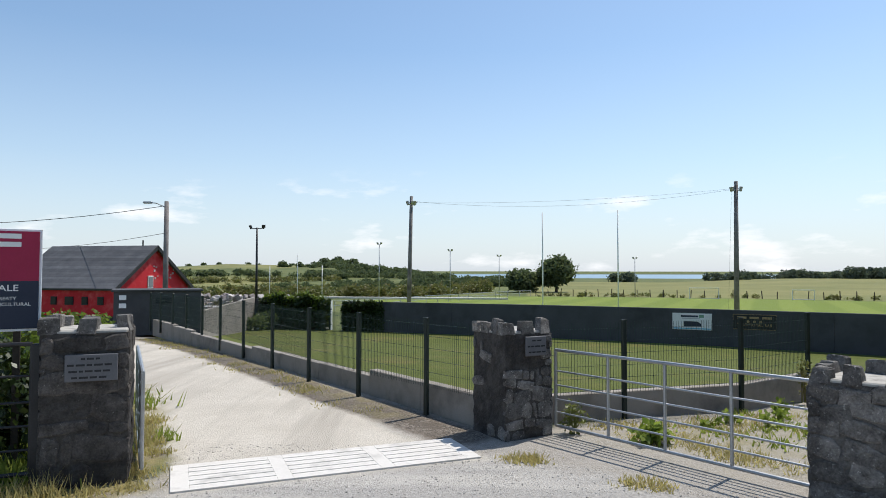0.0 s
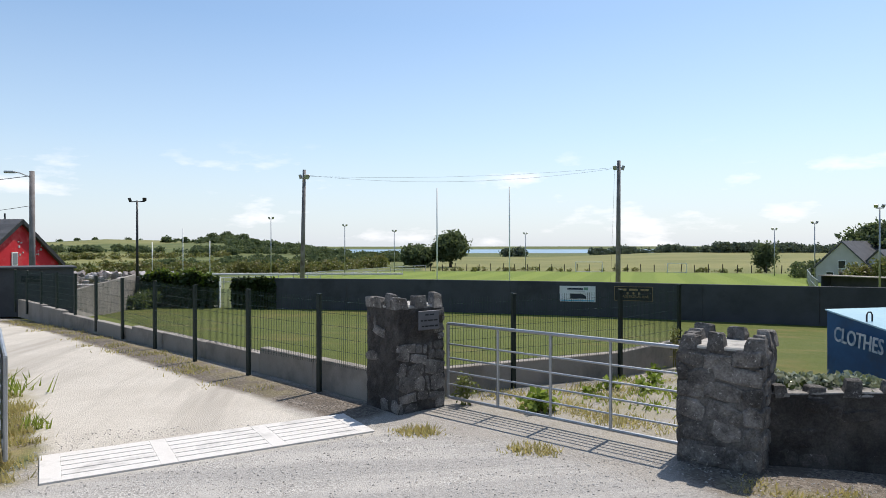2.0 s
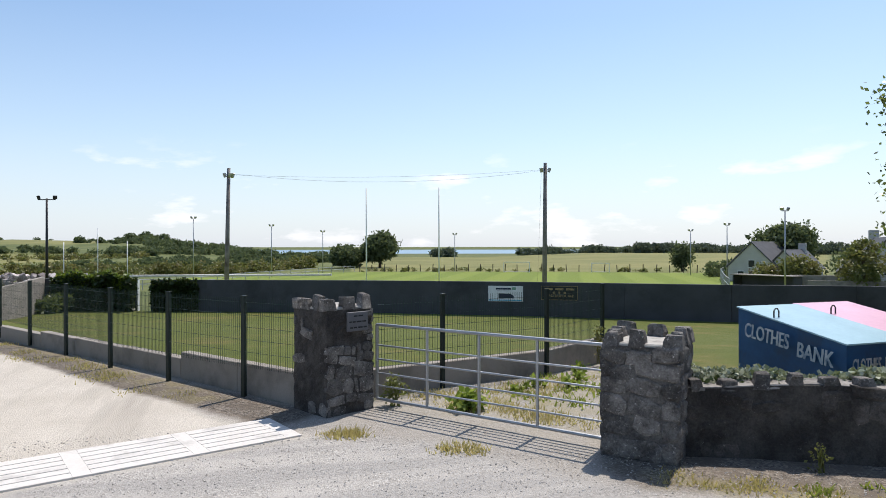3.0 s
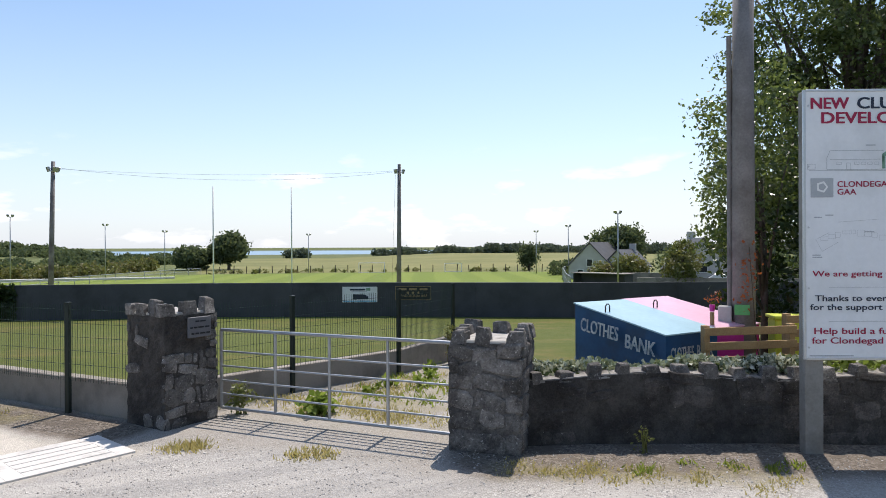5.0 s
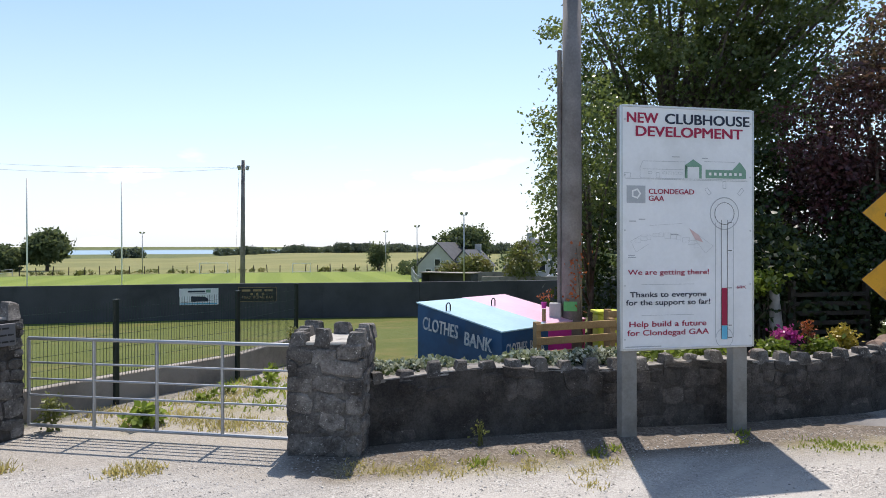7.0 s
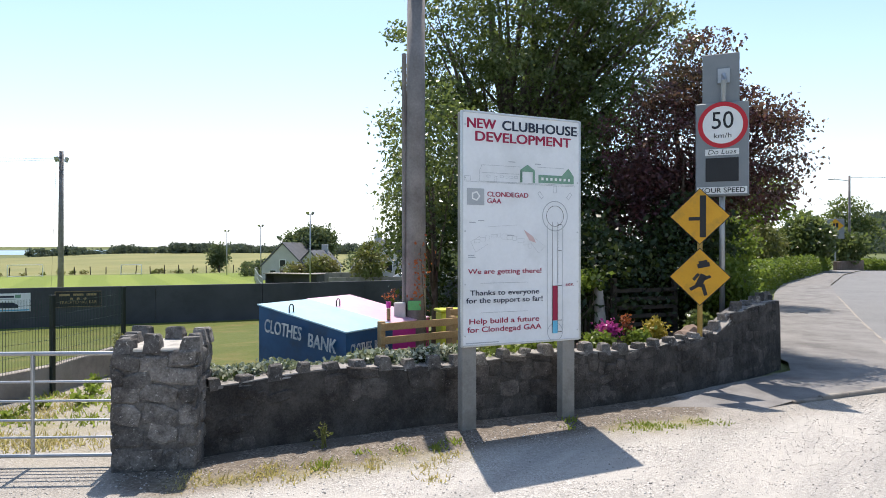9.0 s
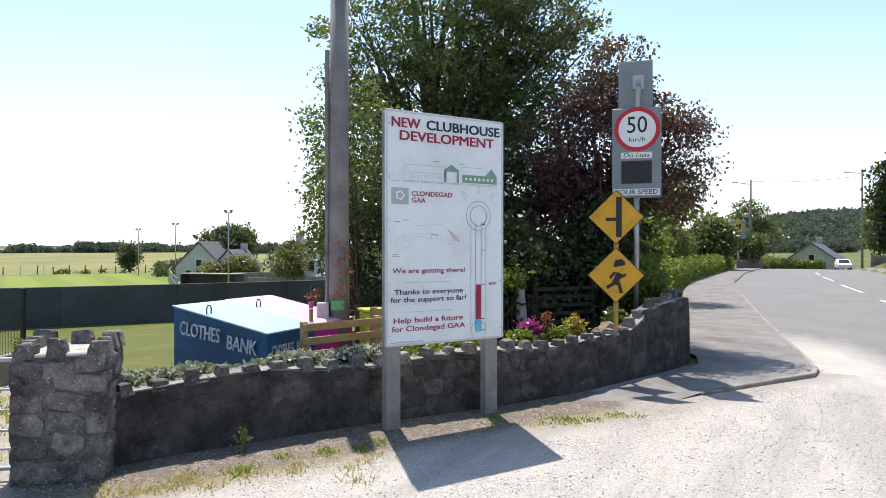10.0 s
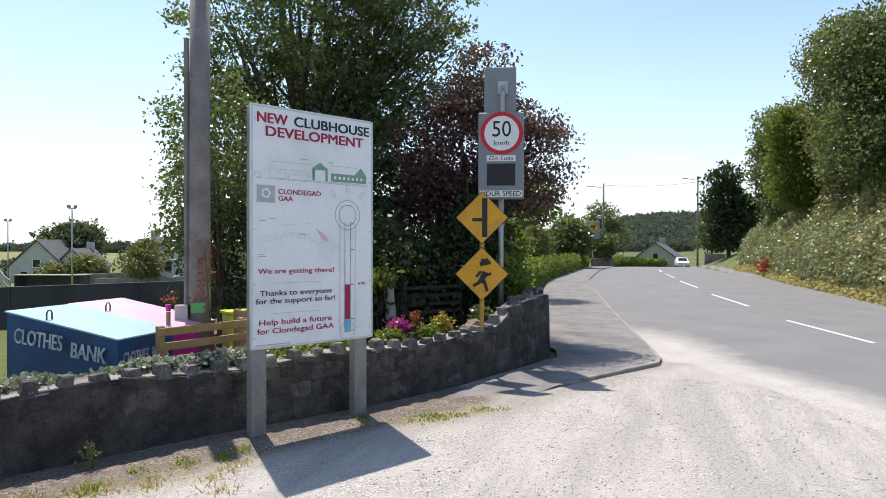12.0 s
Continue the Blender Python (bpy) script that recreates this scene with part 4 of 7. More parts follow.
# ---------------------------------------------------------------- mesh fences on concrete plinths
def mesh_panel(L, z0, z1):
    sh = Shape()
    t = 0.0045
    nx = int(L / 0.05)
    for k in range(1, nx):
        sh.box((k * L / nx, 0, (z0 + z1) / 2), (t, t, z1 - z0))
    z = z0 + 0.05
    while z < z1 + 0.01:
        sh.box((L / 2, 0.006, z), (L, t * 1.2, t * 1.2))
        z += 0.2
    return sh


def fence(name, feet, plinth_top, fence_top, label, side, seed):
    """Posts at the feet (x, y, z), mesh between them, and a concrete plinth behind."""
    ob = thing(name, Matrix(), label, "fence", "mesh fences")
    for i, (x, y, z) in enumerate(feet):
        part("post", Shape().box((0, 0, fence_top / 2), (0.07, 0.07, fence_top), 0.006).box((0, 0, fence_top + 0.01), (0.078, 0.078, 0.02), 0.004), POST_GREEN, ob, m=pose(x, y, z, 0, 0, side))
        if i + 1 < len(feet):
            x1, y1, z1 = feet[i + 1]
            d = math.hypot(x1 - x, y1 - y)
            m = Matrix.Translation((x, y, z)) @ Euler((0, 0, math.atan2(y1 - y, x1 - x))).to_matrix().to_4x4() @ Matrix(((1, 0, 0, 0), (0, 1, 0, 0), ((z1 - z) / d, 0, 1, 0), (0, 0, 0, 1)))
            part("mesh_panel", mesh_panel(d, plinth_top[min(i, len(plinth_top) - 1)] - 0.02, fence_top - 0.02), WIRE_GREEN, ob, "dark green welded wire mesh", m=m)
    return ob


POSTS = [(0.62, 10.12), (-0.28, 11.19), (-1.63, 12.84), (-2.95, 14.6), (-4.3, 16.72), (-5.64, 18.74), (-6.95, 20.67), (-8.2, 22.55), (-9.4, 24.25), (-10.45, 25.6), (-11.45, 26.85), (-12.3, 27.85)]
feet = [(x, y, -0.008 * i) for i, (x, y) in enumerate(POSTS)]
fence("mesh_fence", feet, (0.5,), 1.62, "dark green welded mesh fence along the gravel drive", 54, 1)
feet2 = [(0.95, 10.3, 0.0), (2.99, 10.95, 0.0), (5.22, 11.62, 0.0), (7.15, 13.0, 0.0)]
fence("mesh_fence", feet2, (0.45,), 1.6, "dark green welded mesh fence behind the field gate", 20, 2)


def plinths():
    ob = thing("wall_plinth", Matrix(), "stepped cast concrete plinth wall under the fence", "wall", kind="structure")
    cuts = [(0.1, 2.0, 0.5, 0.5), (2.0, 3.8, 0.5, 0.5), (3.8, 6.1, 0.39, 0.39), (6.1, 8.4, 0.39, 0.39), (8.4, 10.4, 0.39, 0.39), (10.4, 13.2, 0.33, 0.33), (13.2, 16.6, 0.33, 0.4), (16.6, 19, 0.42, 0.45), (19, 22.4, 0.48, 0.5)]
    for s0, s1, t0, t1 in cuts:
        a, c = FENCE_A + FENCE_DIR * s0, FENCE_A + FENCE_DIR * s1
        off = np.array((0.811, 0.585)) * 0.13
        mid = (a + c) / 2 + off
        z = -0.012 * s0 / 2.33
        part("segment", Shape().box((0, 0, t0 / 2 - 0.1), (s1 - s0 - 0.004, 0.2, t0 + 0.2), 0.012), CONCRETE, ob, m=pose(mid[0], mid[1], z, 0, 0, math.degrees(math.atan2(FENCE_DIR[1], FENCE_DIR[0]))))
    pts = [(0.9, 10.42), (2.99, 11.08), (5.22, 11.75), (7.2, 13.1)]
    for (x0, y0), (x1, y1) in zip(pts[:-1], pts[1:]):
        L = math.hypot(x1 - x0, y1 - y0)
        part("segment", Shape().box((0, 0, 0.12), (L - 0.004, 0.2, 0.64), 0.012), CONCRETE, ob, m=pose((x0 + x1) / 2, (y0 + y1) / 2, 0, 0, 0, math.degrees(math.atan2(y1 - y0, x1 - x0))))


plinths()

# ---------------------------------------------------------------- the long field wall
FIELD_WALL = [(-16.6, 49.6), (-4.38, 43.58), (5.55, 39.95), (14.61, 35.29), (23.63, 29.4), (34, 24), (52, 15)]


def wall_run(pts, z0, z1, thick, mat, ob, name="panel", cap=None):
    for (x0, y0), (x1, y1) in zip(pts[:-1], pts[1:]):
        L = math.hypot(x1 - x0, y1 - y0)
        k = max(1, round(L / 6))
        a = math.degrees(math.atan2(y1 - y0, x1 - x0))
        for i in range(k):
            u = (i + 0.5) / k
            m = pose(x0 + (x1 - x0) * u, y0 + (y1 - y0) * u, 0, 0, 0, a)
            part(name, Shape().box((0, 0, (z0 + z1) / 2), (L / k - 0.006, thick, z1 - z0), 0.01), mat, ob, m=m)
            if cap:
                part("coping", Shape().box((0, 0, z1 + 0.03), (L / k - 0.006, thick + 0.06, 0.06), 0.01), cap, ob, m=m)


fw = thing("wall_field", Matrix(), "long dark grey rendered wall before the pitch", "wall", kind="structure")
wall_run([(-6.72, 44.43), (-4.38, 43.58)] + FIELD_WALL[2:], -1.9, 0.45, 0.22, RENDER, fw)
wall_run([(-13.4, 46.9), (-7.56, 44.7)], -1.9, 0.5, 0.22, RENDER, fw)
sw = thing("wall_side", Matrix(), "grey blockwork wall catching the sun beside the lawn", "wall", kind="structure")
wall_run([(-11.1, 30.2), (-12.2, 38.5), (-13.4, 46.8)], -1.9, 0.62, 0.2, CONCRETE, sw)
part("door_frame", Shape().box((0, 0, -0.55), (0.06, 0.24, 2.1), 0.01), WHITE_PAINT, fw, "white painted door jamb", m=pose(-7.53, 44.69, 0, 0, 0, -20))
gate_posts = [(-7.0, 46.0), (-6.3, 48.0)]
for x, y in gate_posts:
    single("fence_post", Shape().tube([(0, 0, -0.1), (0, 0, 1.3)], 0.04, 8), GALV, (x, y, h(x, y), 0, 0, 0), "grey steel post seen through the doorway", "post", "posts beyond the doorway")


# ---------------------------------------------------------------- notice board
def outline_rect(sh, x0, z0, x1, z1, t, y=-0.002):
    for a, b, c, d in ((x0, z0, x1, z0 + t), (x0, z1 - t, x1, z1), (x0, z0, x0 + t, z1), (x1 - t, z0, x1, z1)):
        sh.add([(a, y, b), (c, y, b), (c, y, d), (a, y, d)], [(0, 1, 2, 3)])
    return sh


def line(sh, x0, z0, x1, z1, t, y=-0.002):
    d = Vector((x1 - x0, 0, z1 - z0)).normalized()
    n = Vector((-d.z, 0, d.x)) * t / 2
    sh.add([(x0 + n.x, y, z0 + n.z), (x1 + n.x, y, z1 + n.z), (x1 - n.x, y, z1 - n.z), (x0 - n.x, y, z0 - n.z)], [(0, 1, 2, 3)])
    return sh


def rect(sh, x0, z0, x1, z1, y=-0.002):
    return sh.add([(x0, y, z0), (x1, y, z0), (x1, y, z1), (x0, y, z1)], [(0, 1, 2, 3)])


def disc(sh, x, z, r, y=-0.002, n=40, r0=0.0):
    if r0:
        vs = [(x + q * math.cos(2 * math.pi * k / n), y, z + q * math.sin(2 * math.pi * k / n)) for q in (r0, r) for k in range(n)]
        return sh.add(vs, [(k, (k + 1) % n, n + (k + 1) % n, n + k) for k in range(n)])
    return sh.add([(x + r * math.cos(2 * math.pi * k / n), y, z + r * math.sin(2 * math.pi * k / n)) for k in range(n)], [tuple(range(n))])


def notice_board():
    ob = thing("notice_board", (7.47, 4.84, 0, 0, 0, -28.7), "tall white fund-raising board on two timber posts with printed thermometer", "sign board")
    for x in (0.0, 1.584):
        part("post", Shape().box((x, 0, 2.0), (0.21, 0.14, 4.4), 0.008), POST_WOOD, ob, "square grey timber post")
    x0, x1, z0, z1 = -0.11, 1.74, 1.12, 4.18
    W, H = x1 - x0, z1 - z0
    pan = part("panel", Shape().box(((x0 + x1) / 2, -0.095, (z0 + z1) / 2), (W, 0.012, H), 0.003), WHITE, ob, "white printed sheet")
    fr = Shape()
    for c, s in (((x0 - 0.012, -0.092, (z0 + z1) / 2), (0.03, 0.034, H + 0.04)), ((x1 + 0.012, -0.092, (z0 + z1) / 2), (0.03, 0.034, H + 0.04)), (((x0 + x1) / 2, -0.092, z1 + 0.012), (W - 0.01, 0.034, 0.03)), (((x0 + x1) / 2, -0.092, z0 - 0.012), (W - 0.01, 0.034, 0.03))):
        fr.box(c, s, 0.004)
    part("edge_trim", fr, ALU, ob, "thin aluminium edge trim")
    face = -0.1035
    for z in (z0 + 0.12, z0 + 0.8, z0 + 1.5, z0 + 2.2, z0 + 2.9):
        for x in (x0 + 0.03, x1 - 0.03):
            part("screw", Shape().tube([(x, face, z), (x, face - 0.006, z)], 0.012, 8), ALU, ob)
    at = lambda u, v: pose(x0 + u * W, face - 0.002, z1 - v * H, 90, 0, 0)
    word = lambda body, u, v, u1, hh, mat: lettering(body, hh * H, mat, pan, at(u, v), 0.0, (u1 - u) * W, heavy=0.028)
    lettering("NEW", 0.041 * H, CRIMSON, pan, at(0.035, 0.064), 0.0, 0.23 * W, heavy=0.05)
    lettering("CLUBHOUSE", 0.041 * H, NAVY, pan, at(0.32, 0.064), 0.0, 0.655 * W, heavy=0.05)
    lettering("DEVELOPMENT", 0.041 * H, CRIMSON, pan, at(0.1, 0.119), 0.0, 0.82 * W, heavy=0.05)
    word("CLONDEGAD", 0.195, 0.358, 0.54, 0.021, CRIMSON)
    word("GAA", 0.195, 0.387, 0.31, 0.021, CRIMSON)
    word("We are getting there!", 0.04, 0.694, 0.655, 0.021, CRIMSON)
    word("Thanks to everyone", 0.055, 0.787, 0.635, 0.022, NAVY)
    word("for the support so far!", 0.025, 0.82, 0.665, 0.022, NAVY)
    word("Help build a future", 0.05, 0.91, 0.635, 0.023, CRIMSON)
    word("for Clondegad GAA", 0.035, 0.946, 0.655, 0.023, CRIMSON)
    word("60K", 0.875, 0.757, 0.95, 0.012, CRIMSON)
    X, Z, y = (lambda u: x0 + u * W), (lambda v: z1 - v * H), face - 0.002
    sh = Shape()
    rect(sh, X(0.03), Z(0.397), X(0.17), Z(0.325), y)
    part("emblem_square", sh, GREY_PRINT, pan, "grey square emblem")
    part("emblem_mark", disc(Shape(), X(0.1), Z(0.358), 0.07, y - 0.002, 5, 0.045), WHITE_PAINT, pan)
    # elevation drawing
    sh = Shape()
    t = 0.005
    for u0, v0, u1, v1 in ((0.13, 0.293, 0.95, 0.293), (0.15, 0.222, 0.48, 0.222), (0.13, 0.25, 0.15, 0.222), (0.13, 0.25, 0.13, 0.293), (0.15, 0.255, 0.46, 0.255), (0.62, 0.218, 0.86, 0.218), (0.02, 0.296, 0.96, 0.299)):
        line(sh, X(u0), Z(v0), X(u1), Z(v1), t, y)
    for u in (0.19, 0.3, 0.34, 0.38, 0.42):
        outline_rect(sh, X(u), Z(0.275), X(u + 0.03), Z(0.265), 0.003, y)
    outline_rect(sh, X(0.25), Z(0.293), X(0.275), Z(0.268), 0.004, y)
    for u0, v0, w in ((0.37, 0.2, 0.06), (0.6, 0.203, 0.05), (0.05, 0.47, 0.05), (0.12, 0.462, 0.05), (0.04, 0.612, 0.05), (0.04, 0.62, 0.06), (0.36, 0.525, 0.06), (0.02, 0.99, 0.27)):
        rect(sh, X(u0), Z(v0 + 0.004), X(u0 + w), Z(v0), y)
    outline_rect(sh, X(0.01), Z(0.292), X(0.06), Z(0.272), 0.004, y)
    for v in (0.734, 0.862):
        rect(sh, X(0.14), Z(v + 0.0015), X(0.54), Z(v), y)
    part("elevation_drawing", sh, GREY_PRINT, pan, "faded grey line drawing")
    sh = Shape()
    sh.add([(X(0.47), y, Z(0.29)), (X(0.47), y, Z(0.235)), (X(0.535), y, Z(0.21)), (X(0.6), y, Z(0.235)), (X(0.6), y, Z(0.29)), (X(0.58), y, Z(0.29)), (X(0.58), y, Z(0.242)), (X(0.49), y, Z(0.242)), (X(0.49), y, Z(0.29))], [(0, 1, 2, 3, 6, 7), (0, 1, 7, 8), (3, 4, 5, 6)])
    rect(sh, X(0.63), Z(0.288), X(0.95), Z(0.252), y)
    sh.add([(X(0.84), y, Z(0.252)), (X(0.9), y, Z(0.216)), (X(0.95), y, Z(0.252))], [(0, 1, 2)])
    part("drawing_tint", sh, GREEN_PRINT, pan, "faded green part of the drawing")
    sh = Shape()
    for k in range(7):
        part("drawing_window", rect(Shape(), X(0.655 + 0.04 * k), Z(0.276), X(0.675 + 0.04 * k), Z(0.264), y - 0.0015), WHITE_PAINT, pan)
    # site plan
    sh = Shape()
    rng = random.Random(3)
    for k in range(11):
        a = k / 10
        u, v = 0.09 + 0.45 * a, 0.545 - 0.035 * math.sin(a * 3.1) + 0.02 * a
        outline_rect(sh, X(u), Z(v + 0.012 + 0.012 * rng.random()), X(u + 0.03 + 0.03 * rng.random()), Z(v), 0.003, y)
    for a, b in (((0.06, 0.555), (0.1, 0.6)), ((0.06, 0.555), (0.14, 0.53)), ((0.1, 0.6), (0.2, 0.565)), ((0.55, 0.55), (0.63, 0.605)), ((0.63, 0.605), (0.69, 0.575)), ((0.5, 0.5), (0.69, 0.575)), ((0.2, 0.49), (0.45, 0.48))):
        line(sh, X(a[0]), Z(a[1]), X(b[0]), Z(b[1]), 0.004, y)
    part("site_plan", sh, surf("pale_grey_print", (0.48, 0.49, 0.5), (0.56, 0.57, 0.57), 8, 0.5, 0.0), pan, "faded site plan")
    sh = Shape().add([(X(0.5), y - 0.001, Z(0.5)), (X(0.58), y - 0.001, Z(0.53)), (X(0.61), y - 0.001, Z(0.56)), (X(0.55), y - 0.001, Z(0.548))], [(0, 1, 2, 3)])
    part("plan_block", sh, PINK_PRINT, pan)
    # thermometer
    cu, cv, R = 0.778, 0.437, 0.115 * W
    sh = Shape()
    disc(sh, X(cu), Z(cv), R, y, 40, R - 0.012)
    line(sh, X(cu - 0.07), Z(0.475), X(cu - 0.07), Z(0.965), 0.008, y)
    line(sh, X(cu + 0.07), Z(0.475), X(cu + 0.07), Z(0.965), 0.008, y)
    disc(sh, X(cu), Z(0.966), 0.07 * W, y - 0.0005, 24, 0.07 * W - 0.008)
    for a in (50, 90, 130):
        m = pose(X(cu) + 1.75 * R * math.cos(radians(a)), y, Z(cv) + 1.75 * R * math.sin(radians(a)), 0, 90 - a, 0)
        q = outline_rect(Shape(), -0.025, -0.05, 0.025, 0.05, 0.006, 0)
        sh.add(q.v, q.f, m)
    part("thermometer_case", sh, GREY_PRINT, pan, "grey printed thermometer outline")
    sh = Shape()
    disc(sh, X(cu), Z(cv), R * 0.68, y - 0.001, 40, R * 0.68 - 0.006)
    line(sh, X(cu - 0.025), Z(0.465), X(cu - 0.025), Z(0.97), 0.006, y - 0.001)
    line(sh, X(cu + 0.025), Z(0.465), X(cu + 0.025), Z(0.97), 0.006, y - 0.001)
    for v in (0.476, 0.595, 0.754, 0.913, 0.965):
        rect(sh, X(cu + 0.03), Z(v + 0.0015), X(cu + 0.06), Z(v - 0.0015), y - 0.001)
    part("thermometer_scale", sh, BLACK, pan)
    part("thermometer_red", rect(Shape(), X(cu - 0.022), Z(0.913), X(cu + 0.022), Z(0.754), y - 0.002), CRIMSON, pan, "red filled column")
    part("thermometer_blue", rect(Shape(), X(cu - 0.022), Z(0.972), X(cu + 0.022), Z(0.914), y - 0.002), BLUE_PRINT, pan, "pale blue foot of the column")


notice_board()


# ---------------------------------------------------------------- road signs
def speed_sign():
    ob = thing("speed_display_sign", pose(13.74, 3.12, -0.264, 0, 0, -77.5) @ Matrix.Scale(1.11, 4), "grey roadside speed display with a red-ringed limit sign and solar panel", "road sign")
    part("pole", Shape().tube([(0, 0.12, -0.1), (0, 0.12, 5.35)], 0.05, 12), GALV, ob, "galvanised steel pole", smooth=True)
    part("solar_panel", Shape().box((-0.02, 0.05, 5.37), (0.6, 0.05, 0.86), 0.008), GREY_PAINT, ob, "grey back of a solar panel")
    br = part("bracket", Shape().box((0.03, 0.0, 5.4), (0.2, 0.03, 0.26), 0.006).tube([(0.03, 0.0, 5.42), (0.03, -0.1, 5.3), (0.02, -0.03, 4.95)], 0.045, 10), GALV, ob, "galvanised panel bracket")
    w, z0, z1 = 0.86, 3.3, 4.93
    box_ = part("display_box", Shape().box((0, 0, (z0 + z1) / 2), (w, 0.14, z1 - z0), 0.02), GREY_PAINT, ob, "grey painted display case")
    f = -0.073
    zc = 4.535
    part("limit_disc", disc(Shape(), 0.01, zc, 0.385, f, 48), WHITE_PAINT, box_)
    part("limit_ring", disc(Shape(), 0.01, zc, 0.4, f - 0.003, 48, 0.325), SIGN_RED, box_, "red ring")
    lettering("50", 0.29, BLACK, box_, pose(0.01, f - 0.004, zc - 0.06, 90, 0, 0), 0.004, 0.35, align="CENTER")
    lettering("km/h", 0.085, BLACK, box_, pose(0.01, f - 0.004, zc - 0.225, 90, 0, 0), 0.0, 0.28, align="CENTER")
    part("name_strip", rect(Shape(), -0.27, 4.01, 0.27, 4.12, f), WHITE_PAINT, box_)
    lettering("Do Luas", 0.08, BLACK, box_, pose(0, f - 0.003, 4.03, 90, 0, 0), 0.0, 0.46, 0.25, align="CENTER")
    part("screen", Shape().box((0.0, f, 3.76), (0.53, 0.012, 0.41), 0.004), BLACK, box_, "unlit black display screen")
    part("foot_strip", rect(Shape(), -0.4, 3.34, 0.4, 3.46, f), WHITE_PAINT, box_)
    lettering("YOUR SPEED", 0.085, BLACK, box_, pose(0, f - 0.003, 3.36, 90, 0, 0), 0.01, 0.74, align="CENTER")


speed_sign()


def diamond_plate(r, t=0.012):
    sh = Shape()
    sh.prism([(0, -r), (r, 0), (0, r), (-r, 0)], 0, t)
    return sh


def warning_signs():
    ob = thing("warning_sign", (12.0, 3.07, 0, 0, 0, -76), "two yellow diamond warning signs on a yellow post", "road sign")
    part("post", Shape().tube([(0, 0.05, -0.1), (0, 0.05, 3.4)], 0.045, 10), surf("yellow_post_paint", (0.36, 0.22, 0.05), (0.45, 0.28, 0.07), 5, 0.6, 0.1), ob, "dull yellow painted post")
    for zc, r in ((2.94, 0.49), (1.9, 0.5)):
        m = pose(0, 0, zc, 90, 0, 0)
        rim = part("plate", diamond_plate(r, 0.01), BLACK, ob, "diamond plate with a thin dark rim", m=m)
        part("face", diamond_plate(r * 0.965, 0.004), SIGN_YELLOW, rim, "yellow face", m=pose(0, 0, 0.0105, 0, 0, 0))
        if zc > 2.5:
            part("junction_symbol", Shape().box((0.05, 0.0, 0.018), (0.1, 0.72, 0.003)).box((-0.09, -0.04, 0.018), (0.18, 0.06, 0.003)), BLACK, rim, "black side-road symbol")
        else:
            sym = Shape()
            for x, y, w, hh, a in ((0.02, -0.06, 0.11, 0.22, -25), (-0.09, -0.18, 0.16, 0.06, 30), (0.07, -0.22, 0.06, 0.2, 15), (0.1, -0.02, 0.16, 0.05, 25), (-0.06, 0.0, 0.14, 0.05, 50)):
                sym.box((0, 0, 0), (w, hh, 0.003), 0, pose(x, y, 0.018, 0, 0, a))
            part("dark_symbol", sym, BLACK, rim, "dark slanting bars")
            car = Shape().box((0, 0, 0), (0.2, 0.075, 0.003), 0, pose(0.06, 0.2, 0.018, 0, 0, 12)).box((0, 0, 0), (0.14, 0.05, 0.003), 0, pose(0.05, 0.255, 0.018, 0, 0, 12))
            part("vehicle_symbol", car, BLACK, rim, "small dark vehicle symbol")


warning_signs()


# ---------------------------------------------------------------- clothes banks
def clothes_bank(m, skin, top, label, words):
    """A steel box with a sloping lid: length L down the slope (x), depth w (y)."""
    L, w, hA, hB = 1.77, 1.15, 1.51, 1.19
    ob = thing("clothes_bank", m, label, "recycling bank", "clothes banks")
    sh = Shape().add([(0, 0, 0), (L, 0, 0), (L, w, 0), (0, w, 0), (0, 0, hA), (L, 0, hB), (L, w, hB), (0, w, hA)], [(0, 1, 2, 3), (0, 1, 5, 4), (1, 2, 6, 5), (2, 3, 7, 6), (3, 0, 4, 7), (4, 5, 6, 7)])
    part("body", sh, skin, ob)
    sl = (hB - hA) / L
    lid = Shape().add([(x, y, hA + sl * x + z) for z in (0.002, 0.022) for x, y in ((-0.02, -0.02), (L + 0.02, -0.02), (L + 0.02, w + 0.02), (-0.02, w + 0.02))], [(3, 2, 1, 0), (4, 5, 6, 7), (0, 1, 5, 4), (1, 2, 6, 5), (2, 3, 7, 6), (3, 0, 4, 7)])
    lid_ = part("lid", lid, top, ob, "sloping lid, paler than the body")
    for x, y in ((0.6, 0.1),):
        z = hA + sl * x + 0.02
        part("lifting_eye", Shape().tube([(x, y - 0.045, z), (x, y - 0.045, z + 0.09), (x, y - 0.02, z + 0.125), (x, y + 0.02, z + 0.125), (x, y + 0.045, z + 0.09), (x, y + 0.045, z)], 0.011, 6), BLACK_STEEL, lid_, "bent steel lifting eye")
    sk = Matrix(((1, 0, 0, 0), (0, 1, 0, 0), (sl, 0, 1, 0), (0, 0, 0, 1)))
    if words:
        for body, x, ww in (("CLOTHES", 0.12, 0.84), ("BANK", 1.04, 0.58)):
            lettering(body, 0.2, WORN_WHITE, ob, sk @ pose(x, -0.004, hA - 0.38, 90, 0, 0), 0.0, ww, name="stencil_lettering", heavy=0.035)
        lettering("CLOTHES", 0.17, WORN_WHITE, ob, pose(L + 0.004, 0.1, 0.84, 90, 0, 90), 0.0, 0.5, name="stencil_lettering", heavy=0.035)
        lettering("BANK", 0.17, WORN_WHITE, ob, pose(L + 0.004, 0.68, 0.84, 90, 0, 90), 0.0, 0.36, name="stencil_lettering", heavy=0.035)
    part("chute", Shape().box((L + 0.02, w * 0.5, 0.5), (0.04, 0.8, 0.2), 0.01), BLACK_STEEL, ob, "dark steel chute flap")
    return ob


